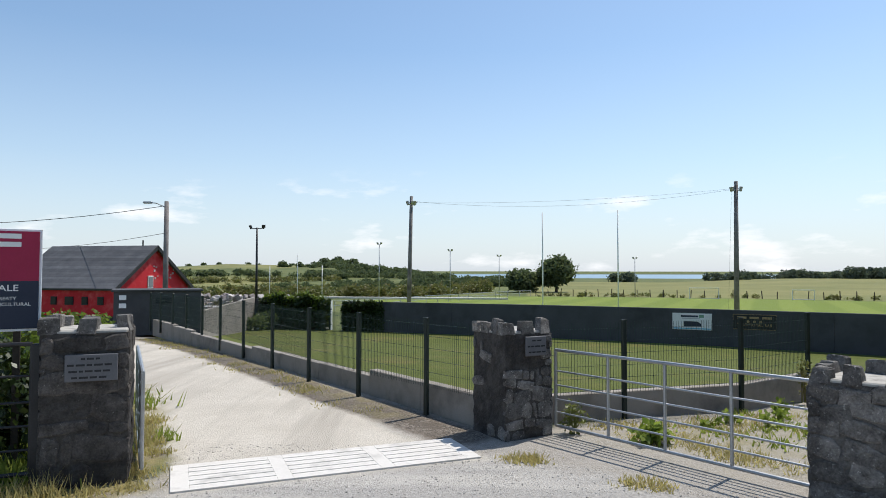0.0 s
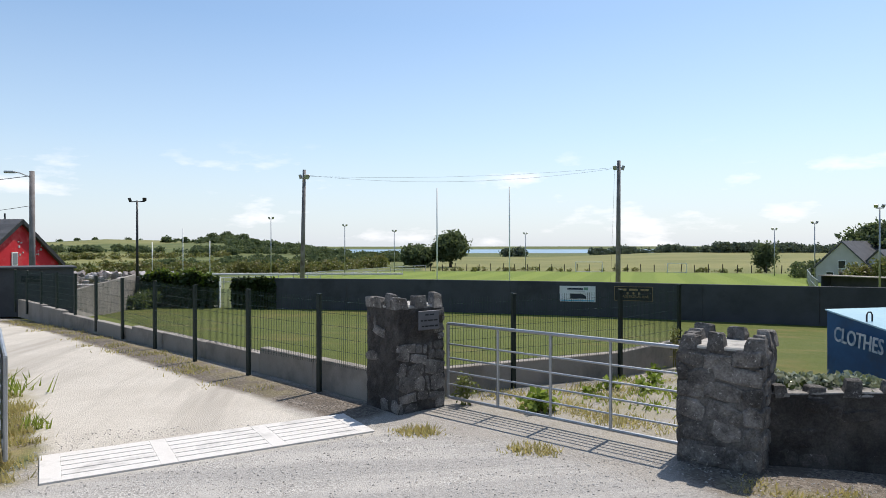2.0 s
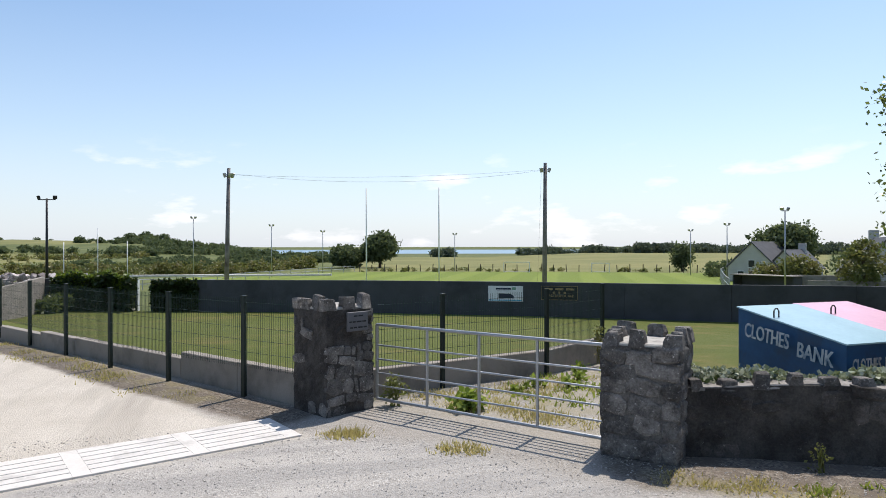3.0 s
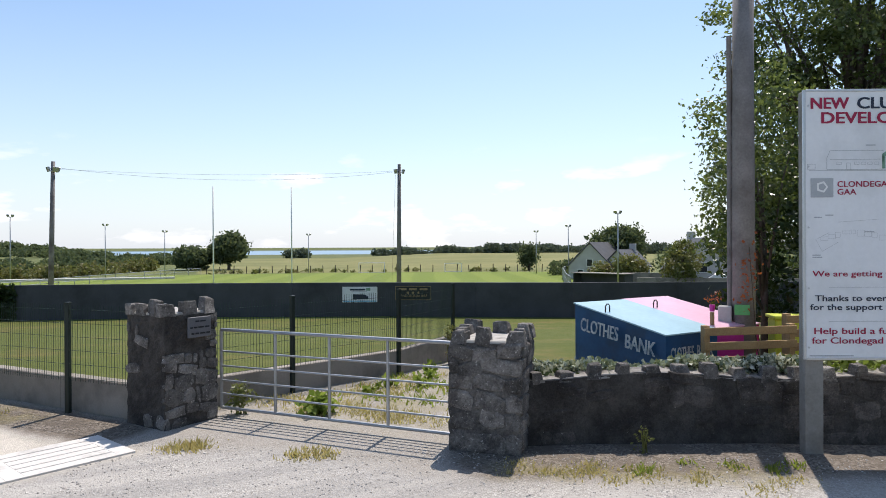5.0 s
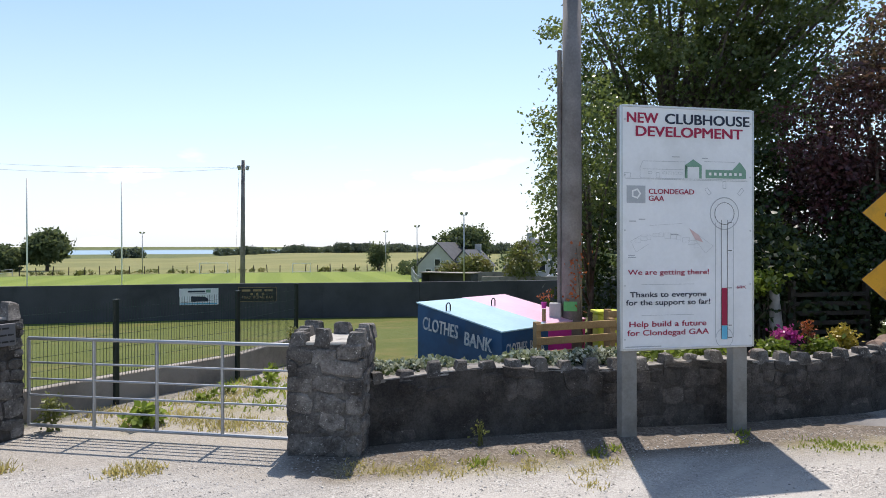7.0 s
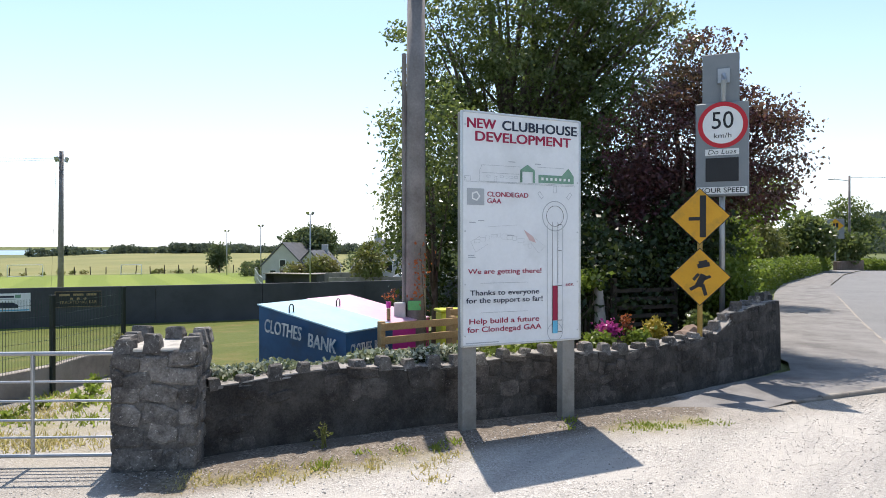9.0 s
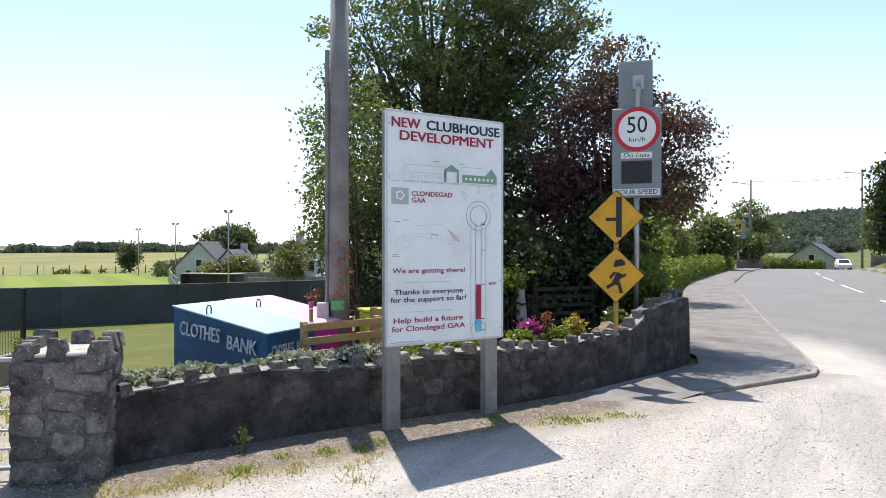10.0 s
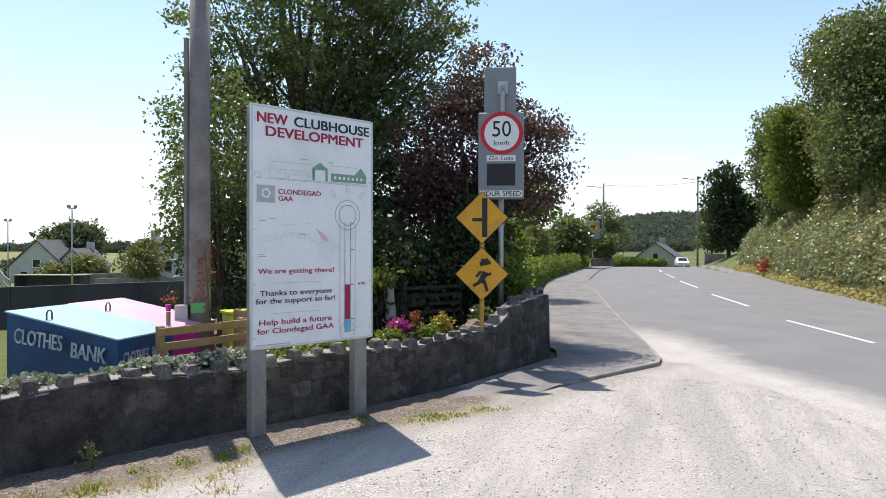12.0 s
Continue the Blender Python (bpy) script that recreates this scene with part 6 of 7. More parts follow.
tree(55, -10.6, [(0, 0.5, 6.6, 2.4, 2.4, 2.6), (-0.3, 1.2, 9.2, 1.9, 1.9, 2.1), (0.5, 0.9, 4.8, 2.2, 2.0, 1.5)], 24000, 0.14, LEAF_LIGHT, "yellow-green broad-leaved tree leaning over the bank", 0.2, 73, 0.4, limbs=12, group="bank trees")
tree(30, -14.6, [(0, 0, 6.5, 3.0, 3.0, 3.0), (1, 0.2, 9.6, 2.6, 2.6, 2.6)], 14000, 0.18, LEAF_DARK, "dark tree crowding the roadside bank", 0.25, 74, 0.4, limbs=12, group="bank trees")
tree(63, -10.2, [(0, 0.5, 7.2, 2.5, 2.5, 3.0), (0.2, 0.8, 10.2, 2.0, 2.0, 2.2), (0, 0, 4.4, 2.4, 2.2, 1.8)], 14000, 0.16, LEAF, "dark green tree on the bank near the bend", 0.22, 75, 0.4, limbs=10, group="bank trees")
tree(84, -7.6, [(0, 0.3, 6.2, 2.6, 2.6, 2.6), (-0.3, 0.6, 9.0, 1.9, 1.9, 2.0), (0, -0.2, 2.8, 2.6, 2.7, 2.2), (0.4, -1.6, 5.0, 2.0, 2.0, 2.4)], 9000, 0.26, LEAF_DARK, "dark yew-like tree at the bend of the road", 0.25, 76, 0.4, limbs=10, group="bend trees")
tree(93, -6.4, [(0, 0, 3.6, 1.8, 1.8, 2.2), (0, 0, 6.2, 1.2, 1.2, 1.4)], 3000, 0.26, LEAF, "thin roadside tree at the bend", 0.15, 77, 0.4, limbs=8, group="bend trees")
tree(25.0, 6.6, [(0, 0, 2.7, 1.6, 1.5, 1.8), (1.6, 0.5, 2.6, 1.4, 1.3, 1.8)], 6500, 0.1, LEAF_LIGHT, "lime-green garden bush over the hedge", 0.1, 78, 0.25, "bush", category="bush", group="garden bushes")
tree(31, 7.6, [(0, 0, 2.8, 2.0, 1.6, 1.7), (2, 0.3, 2.4, 1.8, 1.5, 1.5), (-0.6, -0.4, 4.4, 1.3, 1.2, 1.2), (-1.1, -2.1, 4.4, 1.6, 1.3, 0.9)], 11000, 0.13, LEAF_LIGHT, "pale green garden bush over the hedge", 0.1, 79, 0.3, "bush", category="bush", group="garden bushes")
tree(54, 10.0, [(0, 0, 2.7, 2.4, 1.5, 1.9), (3, 0.0, 2.3, 2.0, 1.3, 1.5)], 5500, 0.16, LEAF_OLIVE, "grey-green garden bush over the hedge", 0.1, 80, 0.3, "bush", category="bush", group="garden bushes")
tree(74, 9.6, [(0, 0, 3.2, 2.6, 2.6, 2.2), (1, 0, 4.6, 1.6, 1.6, 1.4)], 6000, 0.24, LEAF, "round green tree behind the hedge at the bend", 0.2, 81, 0.4, limbs=8, group="bend trees")
tree(106, 9.0, [(0, 0, 6.6, 3.0, 3.0, 3.4), (-1, 0.5, 4.4, 3.2, 3.2, 2.6), (1.2, -2.4, 5.2, 2.4, 2.4, 2.8)], 9000, 0.22, LEAF, "feathery green trees beyond the far hedge", 0.22, 83, 0.4, limbs=10, group="bend trees")
tree(88, 7.8, [(0, 0, 2.8, 2.6, 2.6, 2.0)], 3500, 0.26, LEAF, "round green tree behind the far hedge", 0.2, 82, 0.4, limbs=8, group="bend trees")


# ---------------------------------------------------------------- far planting
def belt(az0, az1, r0, r1, hgt, n, lumps, leaf, mat, label, seed, name="far_hedgerow"):
    nr = np.random.default_rng(seed)
    a = np.radians(nr.uniform(az0, az1, lumps))
    t = (np.degrees(a) - az0) / max(az1 - az0, 1e-3)
    r = r0 + (r1 - r0) * t + nr.normal(size=lumps) * 0.02 * r0
    x, y = np.sin(a) * r, np.cos(a) * r
    z = land(x, y)
    s = hgt * nr.uniform(0.45, 1.1, lumps)
    blobs = np.column_stack([x, y, z + s * 0.45, s * 0.75, s * 0.75, s * 0.55])
    leaf *= 0.7
    me = leaf_cloud(blob_points(blobs, n * 2, nr, 0.6, leaf * 0.7, 6), leaf, long=1.0, rng=nr)
    me.materials.append(mat)
    return tagged(new(name, me), label, "trees", kind="stuff")


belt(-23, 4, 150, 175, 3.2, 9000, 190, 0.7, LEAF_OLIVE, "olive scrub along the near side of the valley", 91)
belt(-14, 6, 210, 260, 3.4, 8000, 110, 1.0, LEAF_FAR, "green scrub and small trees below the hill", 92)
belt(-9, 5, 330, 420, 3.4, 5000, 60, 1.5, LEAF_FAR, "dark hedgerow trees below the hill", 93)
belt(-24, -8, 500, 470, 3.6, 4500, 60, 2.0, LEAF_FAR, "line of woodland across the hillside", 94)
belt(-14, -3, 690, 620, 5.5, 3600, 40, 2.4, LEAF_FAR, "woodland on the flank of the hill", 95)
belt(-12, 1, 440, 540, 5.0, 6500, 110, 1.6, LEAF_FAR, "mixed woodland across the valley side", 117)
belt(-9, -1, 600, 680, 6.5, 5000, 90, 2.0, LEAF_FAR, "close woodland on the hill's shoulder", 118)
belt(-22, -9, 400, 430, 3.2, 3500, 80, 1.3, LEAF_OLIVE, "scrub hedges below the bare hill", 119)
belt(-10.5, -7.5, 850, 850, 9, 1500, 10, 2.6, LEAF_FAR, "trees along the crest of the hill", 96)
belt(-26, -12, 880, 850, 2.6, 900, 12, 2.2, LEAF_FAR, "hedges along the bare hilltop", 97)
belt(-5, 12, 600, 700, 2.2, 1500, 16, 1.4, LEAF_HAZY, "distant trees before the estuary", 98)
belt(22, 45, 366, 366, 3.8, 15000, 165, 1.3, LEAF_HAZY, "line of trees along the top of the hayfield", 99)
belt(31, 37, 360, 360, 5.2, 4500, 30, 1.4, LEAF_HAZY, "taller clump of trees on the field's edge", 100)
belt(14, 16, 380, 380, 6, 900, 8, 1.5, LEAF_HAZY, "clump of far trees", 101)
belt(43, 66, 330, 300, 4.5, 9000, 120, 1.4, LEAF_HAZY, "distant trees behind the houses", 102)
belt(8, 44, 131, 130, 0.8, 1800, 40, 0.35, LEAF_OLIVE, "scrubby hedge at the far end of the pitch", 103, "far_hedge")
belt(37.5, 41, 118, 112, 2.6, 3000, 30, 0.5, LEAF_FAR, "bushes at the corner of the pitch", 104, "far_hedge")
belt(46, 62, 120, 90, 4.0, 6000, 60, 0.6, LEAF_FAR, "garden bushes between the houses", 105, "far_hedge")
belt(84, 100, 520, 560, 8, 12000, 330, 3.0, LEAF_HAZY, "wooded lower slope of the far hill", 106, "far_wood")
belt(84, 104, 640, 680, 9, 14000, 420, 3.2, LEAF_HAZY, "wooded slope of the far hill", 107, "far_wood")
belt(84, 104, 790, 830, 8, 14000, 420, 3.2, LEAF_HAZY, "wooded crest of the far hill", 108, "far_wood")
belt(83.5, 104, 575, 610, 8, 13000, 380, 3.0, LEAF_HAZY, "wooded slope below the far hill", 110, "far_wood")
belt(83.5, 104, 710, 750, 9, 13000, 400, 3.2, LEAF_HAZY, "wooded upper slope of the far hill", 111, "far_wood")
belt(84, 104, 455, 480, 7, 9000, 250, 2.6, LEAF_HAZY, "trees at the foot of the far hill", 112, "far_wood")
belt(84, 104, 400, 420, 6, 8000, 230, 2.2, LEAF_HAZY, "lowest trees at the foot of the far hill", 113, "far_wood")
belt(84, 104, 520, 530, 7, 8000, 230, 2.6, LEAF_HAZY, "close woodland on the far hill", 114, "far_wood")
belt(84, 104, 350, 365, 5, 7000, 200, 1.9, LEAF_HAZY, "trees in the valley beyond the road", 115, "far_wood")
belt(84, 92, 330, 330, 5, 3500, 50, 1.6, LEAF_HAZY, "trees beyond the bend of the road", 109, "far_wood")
tree(28.7, 167.5, [(0, 0, 5.0, 4.6, 4.6, 3.2), (1, 0, 7.4, 2.8, 2.8, 2.0), (-2.2, 0, 3.6, 2.2, 2.2, 2.0)], 6000, 0.5, LEAF_FAR, "round-headed field tree beside the hayfield", 0.4, 111, 0.6, limbs=10, group="field trees")
tree(20.0, 168.0, [(0, 0, 3.0, 3.8, 3.8, 2.4), (2, 0, 2.6, 2.6, 2.6, 2.0)], 4500, 0.5, LEAF_FAR, "lower spreading tree beside the field tree", 0.3, 112, 0.6, limbs=8, group="field trees")
tree(73.7, 80.5, [(0, 0, 5.0, 4.4, 4.4, 2.8), (0.5, -1, 6.6, 3.0, 3.0, 1.6), (-1, 2, 3.4, 3.2, 3.2, 2.0)], 8000, 0.34, LEAF_FAR, "round dark tree beside the white house", 0.35, 113, 0.5, limbs=10, group="field trees")
tree(53.5, 63.5, [(1.3, -0.8, 1.5, 1.3, 1.3, 1.4), (3.6, -3.4, 2.0, 1.9, 1.9, 1.6)], 6000, 0.2, LEAF_OLIVE, "garden shrubs before the houses", 0.15, 114, 0.4, "shrub", category="shrub", group="garden shrubs")
tree(51.0, 46.5, [(0, 0, 2.6, 1.9, 1.9, 2.2), (0.4, 0.4, 4.2, 1.2, 1.2, 1.0)], 3000, 0.2, LEAF_OLIVE, "reddish garden tree before the far house", 0.12, 115, 0.3, "tree", group="garden trees")
tree(81.6, 116.2, [(0, 0, 3.2, 1.7, 1.7, 2.4)], 2400, 0.32, LEAF_FAR, "single tall hedge tree beyond the pitch", 0.25, 116, 0.6, limbs=6, group="field trees")


# ---------------------------------------------------------------- tufts, weeds and pebbles
def tufts(pts_fn, n, hgt, mat, label, seed, name="dry_grass", wid=0.012):
    nr = np.random.default_rng(seed)
    p = pts_fn(nr, n)
    lean = nr.normal(size=(n, 2)) * 0.45
    hh = hgt * nr.uniform(0.35, 1.2, n)
    z = land(p[:, 0], p[:, 1])
    a = nr.uniform(0, math.pi, n)
    dx, dy = np.cos(a) * wid, np.sin(a) * wid
    base = np.column_stack([p, z - 0.01])
    tip = base + np.column_stack([lean * hh[:, None], hh])
    v = np.stack([base + np.column_stack([dx, dy, 0 * dx]), base - np.column_stack([dx, dy, 0 * dx]), tip], 1).reshape(-1, 3)
    me = bpy.data.meshes.new(name)
    me.from_pydata(v.tolist(), [], np.arange(3 * n).reshape(-1, 3).tolist())
    me.materials.append(mat)
    return tagged(new(name, me), label, "grass", kind="stuff")


def scattered(line_pts, width, clumps, spread):
    def fn(nr, n):
        c = along(line_pts, 200)
        i = nr.integers(0, 200, clumps)
        cc = c[i] + nr.normal(size=(clumps, 2)) * width
        return cc[nr.integers(0, clumps, n)] + nr.normal(size=(n, 2)) * spread
    return fn


tufts(scattered([(4.1, 6.0), (4.8, 5.45), (5.8, 4.85), (6.3, 4.3)], 0.2, 20, 0.08), 1000, 0.06, BLADE, "sparse dry grass at the foot of the roadside wall", 1)
tufts(scattered([(4.8, 5.6), (7.2, 4.5), (9.0, 3.3)], 0.16, 8, 0.07), 260, 0.075, BLADE_GREEN, "small green weeds at the foot of the wall", 2, "weeds", 0.018)
tufts(scattered([(8.7, 3.1), (9.7, 2.5)], 0.15, 14, 0.09), 600, 0.05, BLADE_GREEN, "short green weeds by the end of the kerb", 12, "weeds", 0.012)
tufts(scattered([(0.9, 8.55), (1.15, 8.45)], 0.06, 5, 0.1), 420, 0.09, BLADE, "dry grass tuft before the gate pillar", 13)
tufts(scattered([(2.1, 7.65), (2.5, 7.45)], 0.06, 6, 0.1), 300, 0.09, BLADE, "dry grass tufts on the gravel by the pillar", 3)
tufts(scattered([(2.7, 10.0), (4.4, 8.1)], 0.25, 24, 0.12), 900, 0.1, BLADE, "rough dry grass behind the field gate", 4)
tufts(scattered([(3.4, 10.4), (5.8, 10.9)], 0.5, 24, 0.13), 1000, 0.1, BLADE, "rough dry grass behind the field gate", 5)
tufts(scattered([(3.2, 9.9), (5.2, 9.6), (6.0, 11.2)], 0.5, 18, 0.14), 700, 0.12, BLADE_GREEN, "green weeds among the dry grass behind the gate", 6, "weeds", 0.02)
tufts(scattered([(-4.5, 6.95), (-3.5, 7.3), (-3.72, 8.3), (-4.3, 9.8), (-5.2, 11.6)], 0.14, 40, 0.1), 2000, 0.1, BLADE, "tall dry grass round the pillar and gate", 7)
tufts(scattered([(-4.8, 6.85), (-4.0, 7.12)], 0.1, 14, 0.08), 320, 0.26, BLADE, "tall dry stalks before the pillar", 8, wid=0.008)
tufts(scattered([(-3.95, 9.5), (-4.1, 9.8)], 0.06, 5, 0.06), 60, 0.16, BLADE_GREEN, "bright green blades beside the open gate", 9, "weeds", 0.018)
tufts(scattered([(-1.2, 11.3), (-4.4, 16.0), (-8.4, 22.0), (-12.0, 26.7)], 0.25, 60, 0.16), 2200, 0.09, BLADE, "dry grass along the foot of the drive fence", 10)
tufts(scattered([(-10, 9), (-7, 8.2), (-5.5, 8.2), (-7, 12)], 0.7, 60, 0.3), 5000, 0.3, BLADE_GREEN, "rank green grass beyond the side gate", 11, "long_grass", 0.02)
planting(2.95, 9.35, 0.0, [(0, 0, 0.14, 0.22, 0.17, 0.1)], 220, 0.085, WEED, "bright green weed growing behind the field gate", 121, "weed", 0.05, "weed", "weeds by the gate")
planting(1.95, 9.9, 0.0, [(0, 0, 0.25, 0.16, 0.14, 0.22)], 300, 0.04, LEAF_OLIVE, "straggly brown-green weed by the pillar", 122, "weed", 0.05, "weed", "weeds by the gate")
for k, (x, y) in enumerate(((4.1, 10.3), (4.6, 10.6), (5.1, 10.4), (5.5, 10.9), (5.9, 11.6))):
    planting(x, y, 0.0, [(0, 0, 0.1, 0.15, 0.15, 0.07)], 60, 0.065, WEED, "leafy weed on the gravel behind the gate", 130 + k, "weed", 0.06, "weed", "weeds by the gate")
planting(6.75, 12.4, 0.0, [(0, 0, 0.5, 0.12, 0.1, 0.4)], 140, 0.04, LEAF_OLIVE, "tall dry dock plant by the plinth", 140, "weed", 0.06, "weed", "weeds by the gate")
planting(5.75, 5.75, 0.0, [(0, 0, 0.2, 0.07, 0.07, 0.2)], 70, 0.026, LEAF_OLIVE, "thin weed growing against the stone wall", 141, "weed", 0.05, "weed", "weeds by the gate")


def pebbles(n, seed):
    nr = np.random.default_rng(seed)
    x, y = nr.uniform(-3.5, 14, n), nr.uniform(-3, 9.5, n)
    az = np.degrees(np.arctan2(x, y))
    r = np.hypot(x, y)
    ok = (r > 4.5) & (az > -30) & (az < 110) & (y < 9.2 - 0.62 * np.maximum(x, 0) + 0.1) & (r < 13)
    x, y = x[ok], y[ok]
    s = 0.004 + 0.013 * nr.uniform(0, 1, len(x)) ** 5
    oct_ = np.array([(1, 0, 0), (0, 1, 0), (-1, 0, 0), (0, -1, 0), (0, 0, 0.6), (0, 0, -0.6)])
    fa = np.array([(0, 1, 4), (1, 2, 4), (2, 3, 4), (3, 0, 4), (1, 0, 5), (2, 1, 5), (3, 2, 5), (0, 3, 5)])
    a = nr.uniform(0, 6.28, len(x))
    o = oct_[None] * nr.uniform(0.6, 1.3, (len(x), 6, 1))
    rx = o[..., 0] * np.cos(a)[:, None] - o[..., 1] * np.sin(a)[:, None]
    ry = o[..., 0] * np.sin(a)[:, None] + o[..., 1] * np.cos(a)[:, None]
    v = np.stack([x[:, None] + rx * s[:, None], y[:, None] + ry * s[:, None], 0.004 + o[..., 2] * s[:, None]], -1).reshape(-1, 3)
    f = (fa[None] + 6 * np.arange(len(x))[:, None, None]).reshape(-1, 3)
    me = bpy.data.meshes.new("gravel")
    me.from_pydata(v.tolist(), [], f.tolist())
    me.materials.append(surf("loose_stone", (0.28, 0.262, 0.24), (0.5, 0.475, 0.44), 30, 0.9, 0.2, 60, island=0.4))
    return tagged(new("gravel", me), "loose pale gravel chips scattered over the yard", "gravel", kind="stuff")


pebbles(70000, 77)


# ---------------------------------------------------------------- clubhouse and annex
def clubhouse():
    ob = thing("clubhouse", (-18.8, 43.0, h(-18.8, 43) - 0.1, 0, 0, 167.5), "red painted clubhouse with a grey slate gable roof", "building")
    L, Wd, eave = 7.6, 7.4, 2.75
    rise = 2.55
    w = Wd / 2
    body = Shape().add([(0, -w, 0), (0, w, 0), (0, w, eave), (0, 0, eave + rise), (0, -w, eave), (L, -w, 0), (L, w, 0), (L, w, eave), (L, 0, eave + rise), (L, -w, eave)],
                       [(0, 1, 2, 3, 4), (5, 9, 8, 7, 6), (0, 4, 9, 5), (1, 6, 7, 2), (0, 5, 6, 1)])
    part("wall", body, RED_WALL, ob, "bright red painted wall")
    for s in (-1, 1):
        roof = part("roof", Shape().box((L / 2, 0, 0), (L + 0.5, math.hypot(w, rise) + 0.35, 0.12), 0.01), SLATE, ob, "grey slate roof slope",
                    m=pose(0, s * (w / 2 + 0.1), eave + rise / 2 + 0.02, -s * math.degrees(math.atan2(rise, w)), 0, 0))
        n = 16
        for k in range(n):
            yy = -(math.hypot(w, rise) + 0.3) / 2 + (k + 0.5) * (math.hypot(w, rise) + 0.3) / n
            part("slate_course", Shape().box((L / 2, yy, 0.075), (L + 0.5, 0.3, 0.02), 0.004), SLATE, roof)
        part("barge_board", Shape().box((-0.26, 0, 0.0), (0.04, math.hypot(w, rise) + 0.35, 0.24), 0.006), BLACK_STEEL, ob, m=pose(0, s * (w / 2 + 0.1), eave + rise / 2 - 0.02, -s * math.degrees(math.atan2(rise, w)), 0, 0))
    win = part("window", Shape().box((-0.02, 0.4, eave + 0.35), (0.08, 0.5, 0.8), 0.01), WHITE_PAINT, ob, "small white gable window")
    part("pane", Shape().box((-0.065, 0.4, eave + 0.35), (0.02, 0.38, 0.66)), GREY_PAINT, win)
    for k in range(6):
        x = 0.9 + 1.1 * k
        ww = part("window", Shape().box((x, w + 0.02, eave - 0.75), (0.6 if k == 2 else 0.42, 0.08, 0.5), 0.01), BLACK_STEEL, ob, "small dark window in the long wall")
        part("pane", Shape().box((x, w + 0.065, eave - 0.75), (0.5 if k == 2 else 0.34, 0.02, 0.42)), GLASS_DARK, ww)
    part("plinth_band", Shape().box((L / 2, w + 0.015, 0.55), (L, 0.05, 1.1)), BLACK_STEEL, ob, "black painted lower wall")
    part("vent_pipe", Shape().tube([(2.0, -1.5, eave + rise - 1.2), (2.0, -1.5, eave + rise + 0.6)], 0.05, 8), BLACK_STEEL, ob)
    rng = random.Random(4)
    for k in range(14):
        y, z = rng.uniform(-1.5, 0.8), rng.uniform(0.5, 1.5)
        part("flaked_patch", Shape().box((-0.012, y - 0.6, eave + z), (0.03, rng.uniform(0.05, 0.16), rng.uniform(0.05, 0.16)), 0.005), HOUSE_WALL, ob, "flaked white patch in the paint")


clubhouse()


def annex():
    ob = thing("annex", (-14.0, 28.1, -0.35, 0, 0, 24), "flat-roofed dark grey rendered block beside the clubhouse", "building")
    part("wall", Shape().box((1.75, 1.2, 0.95), (3.5, 2.4, 1.9), 0.02), RENDER, ob)
    part("roof_slab", Shape().box((1.75, 1.2, 1.94), (3.7, 2.6, 0.09), 0.015), RENDER, ob, "thin flat roof edge")
    part("window", Shape().box((2.0, -0.01, 1.5), (0.7, 0.06, 0.25), 0.01), GLASS_DARK, ob, "narrow dark window slot")
    for z in (1.65, 1.3):
        part("notice", Shape().box((0.35, -0.01, z), (0.28, 0.02, 0.2), 0.003), WHITE, ob, "small white notice")


annex()

# pale terrace and stored rubble beyond the sunlit wall
single("terrace", Shape().box((0, 0, 0), (14, 1.4, 0.3), 0.03), PALE_CONC, (-18.0, 55.0, -0.6, 0, 0, -14), "pale concrete terrace edge behind the wall", "terrace")
single("terrace", Shape().box((0, 0, 0), (26, 1.0, 0.25), 0.03), PALE_CONC, (-4.0, 92.0, -1.2, 0, 0, -8), "pale concrete path edge beside the pitch", "terrace")
nr = random.Random(8)
sh = Shape()
for k in range(150):
    x, y = -24 + nr.uniform(-9, 9), 78 + nr.uniform(-4, 4)
    s = nr.uniform(0.3, 1.0)
    sh.box((0, 0, 0), (s, s * nr.uniform(0.5, 1), s * nr.uniform(0.5, 1.2)), 0.05, pose(x, y, h(x, y) + 0.4 + nr.uniform(0, 1.0), nr.uniform(-30, 30), nr.uniform(-30, 30), nr.uniform(0, 180)))
single("rubble_heap", sh, surf("mixed_rubble", (0.12, 0.07, 0.06), (0.6, 0.56, 0.53), 0.9, 0.9, 0.3, 10, island=0.6), Matrix(), "heap of mixed rubble and broken concrete", "rubble", kind="stuff")


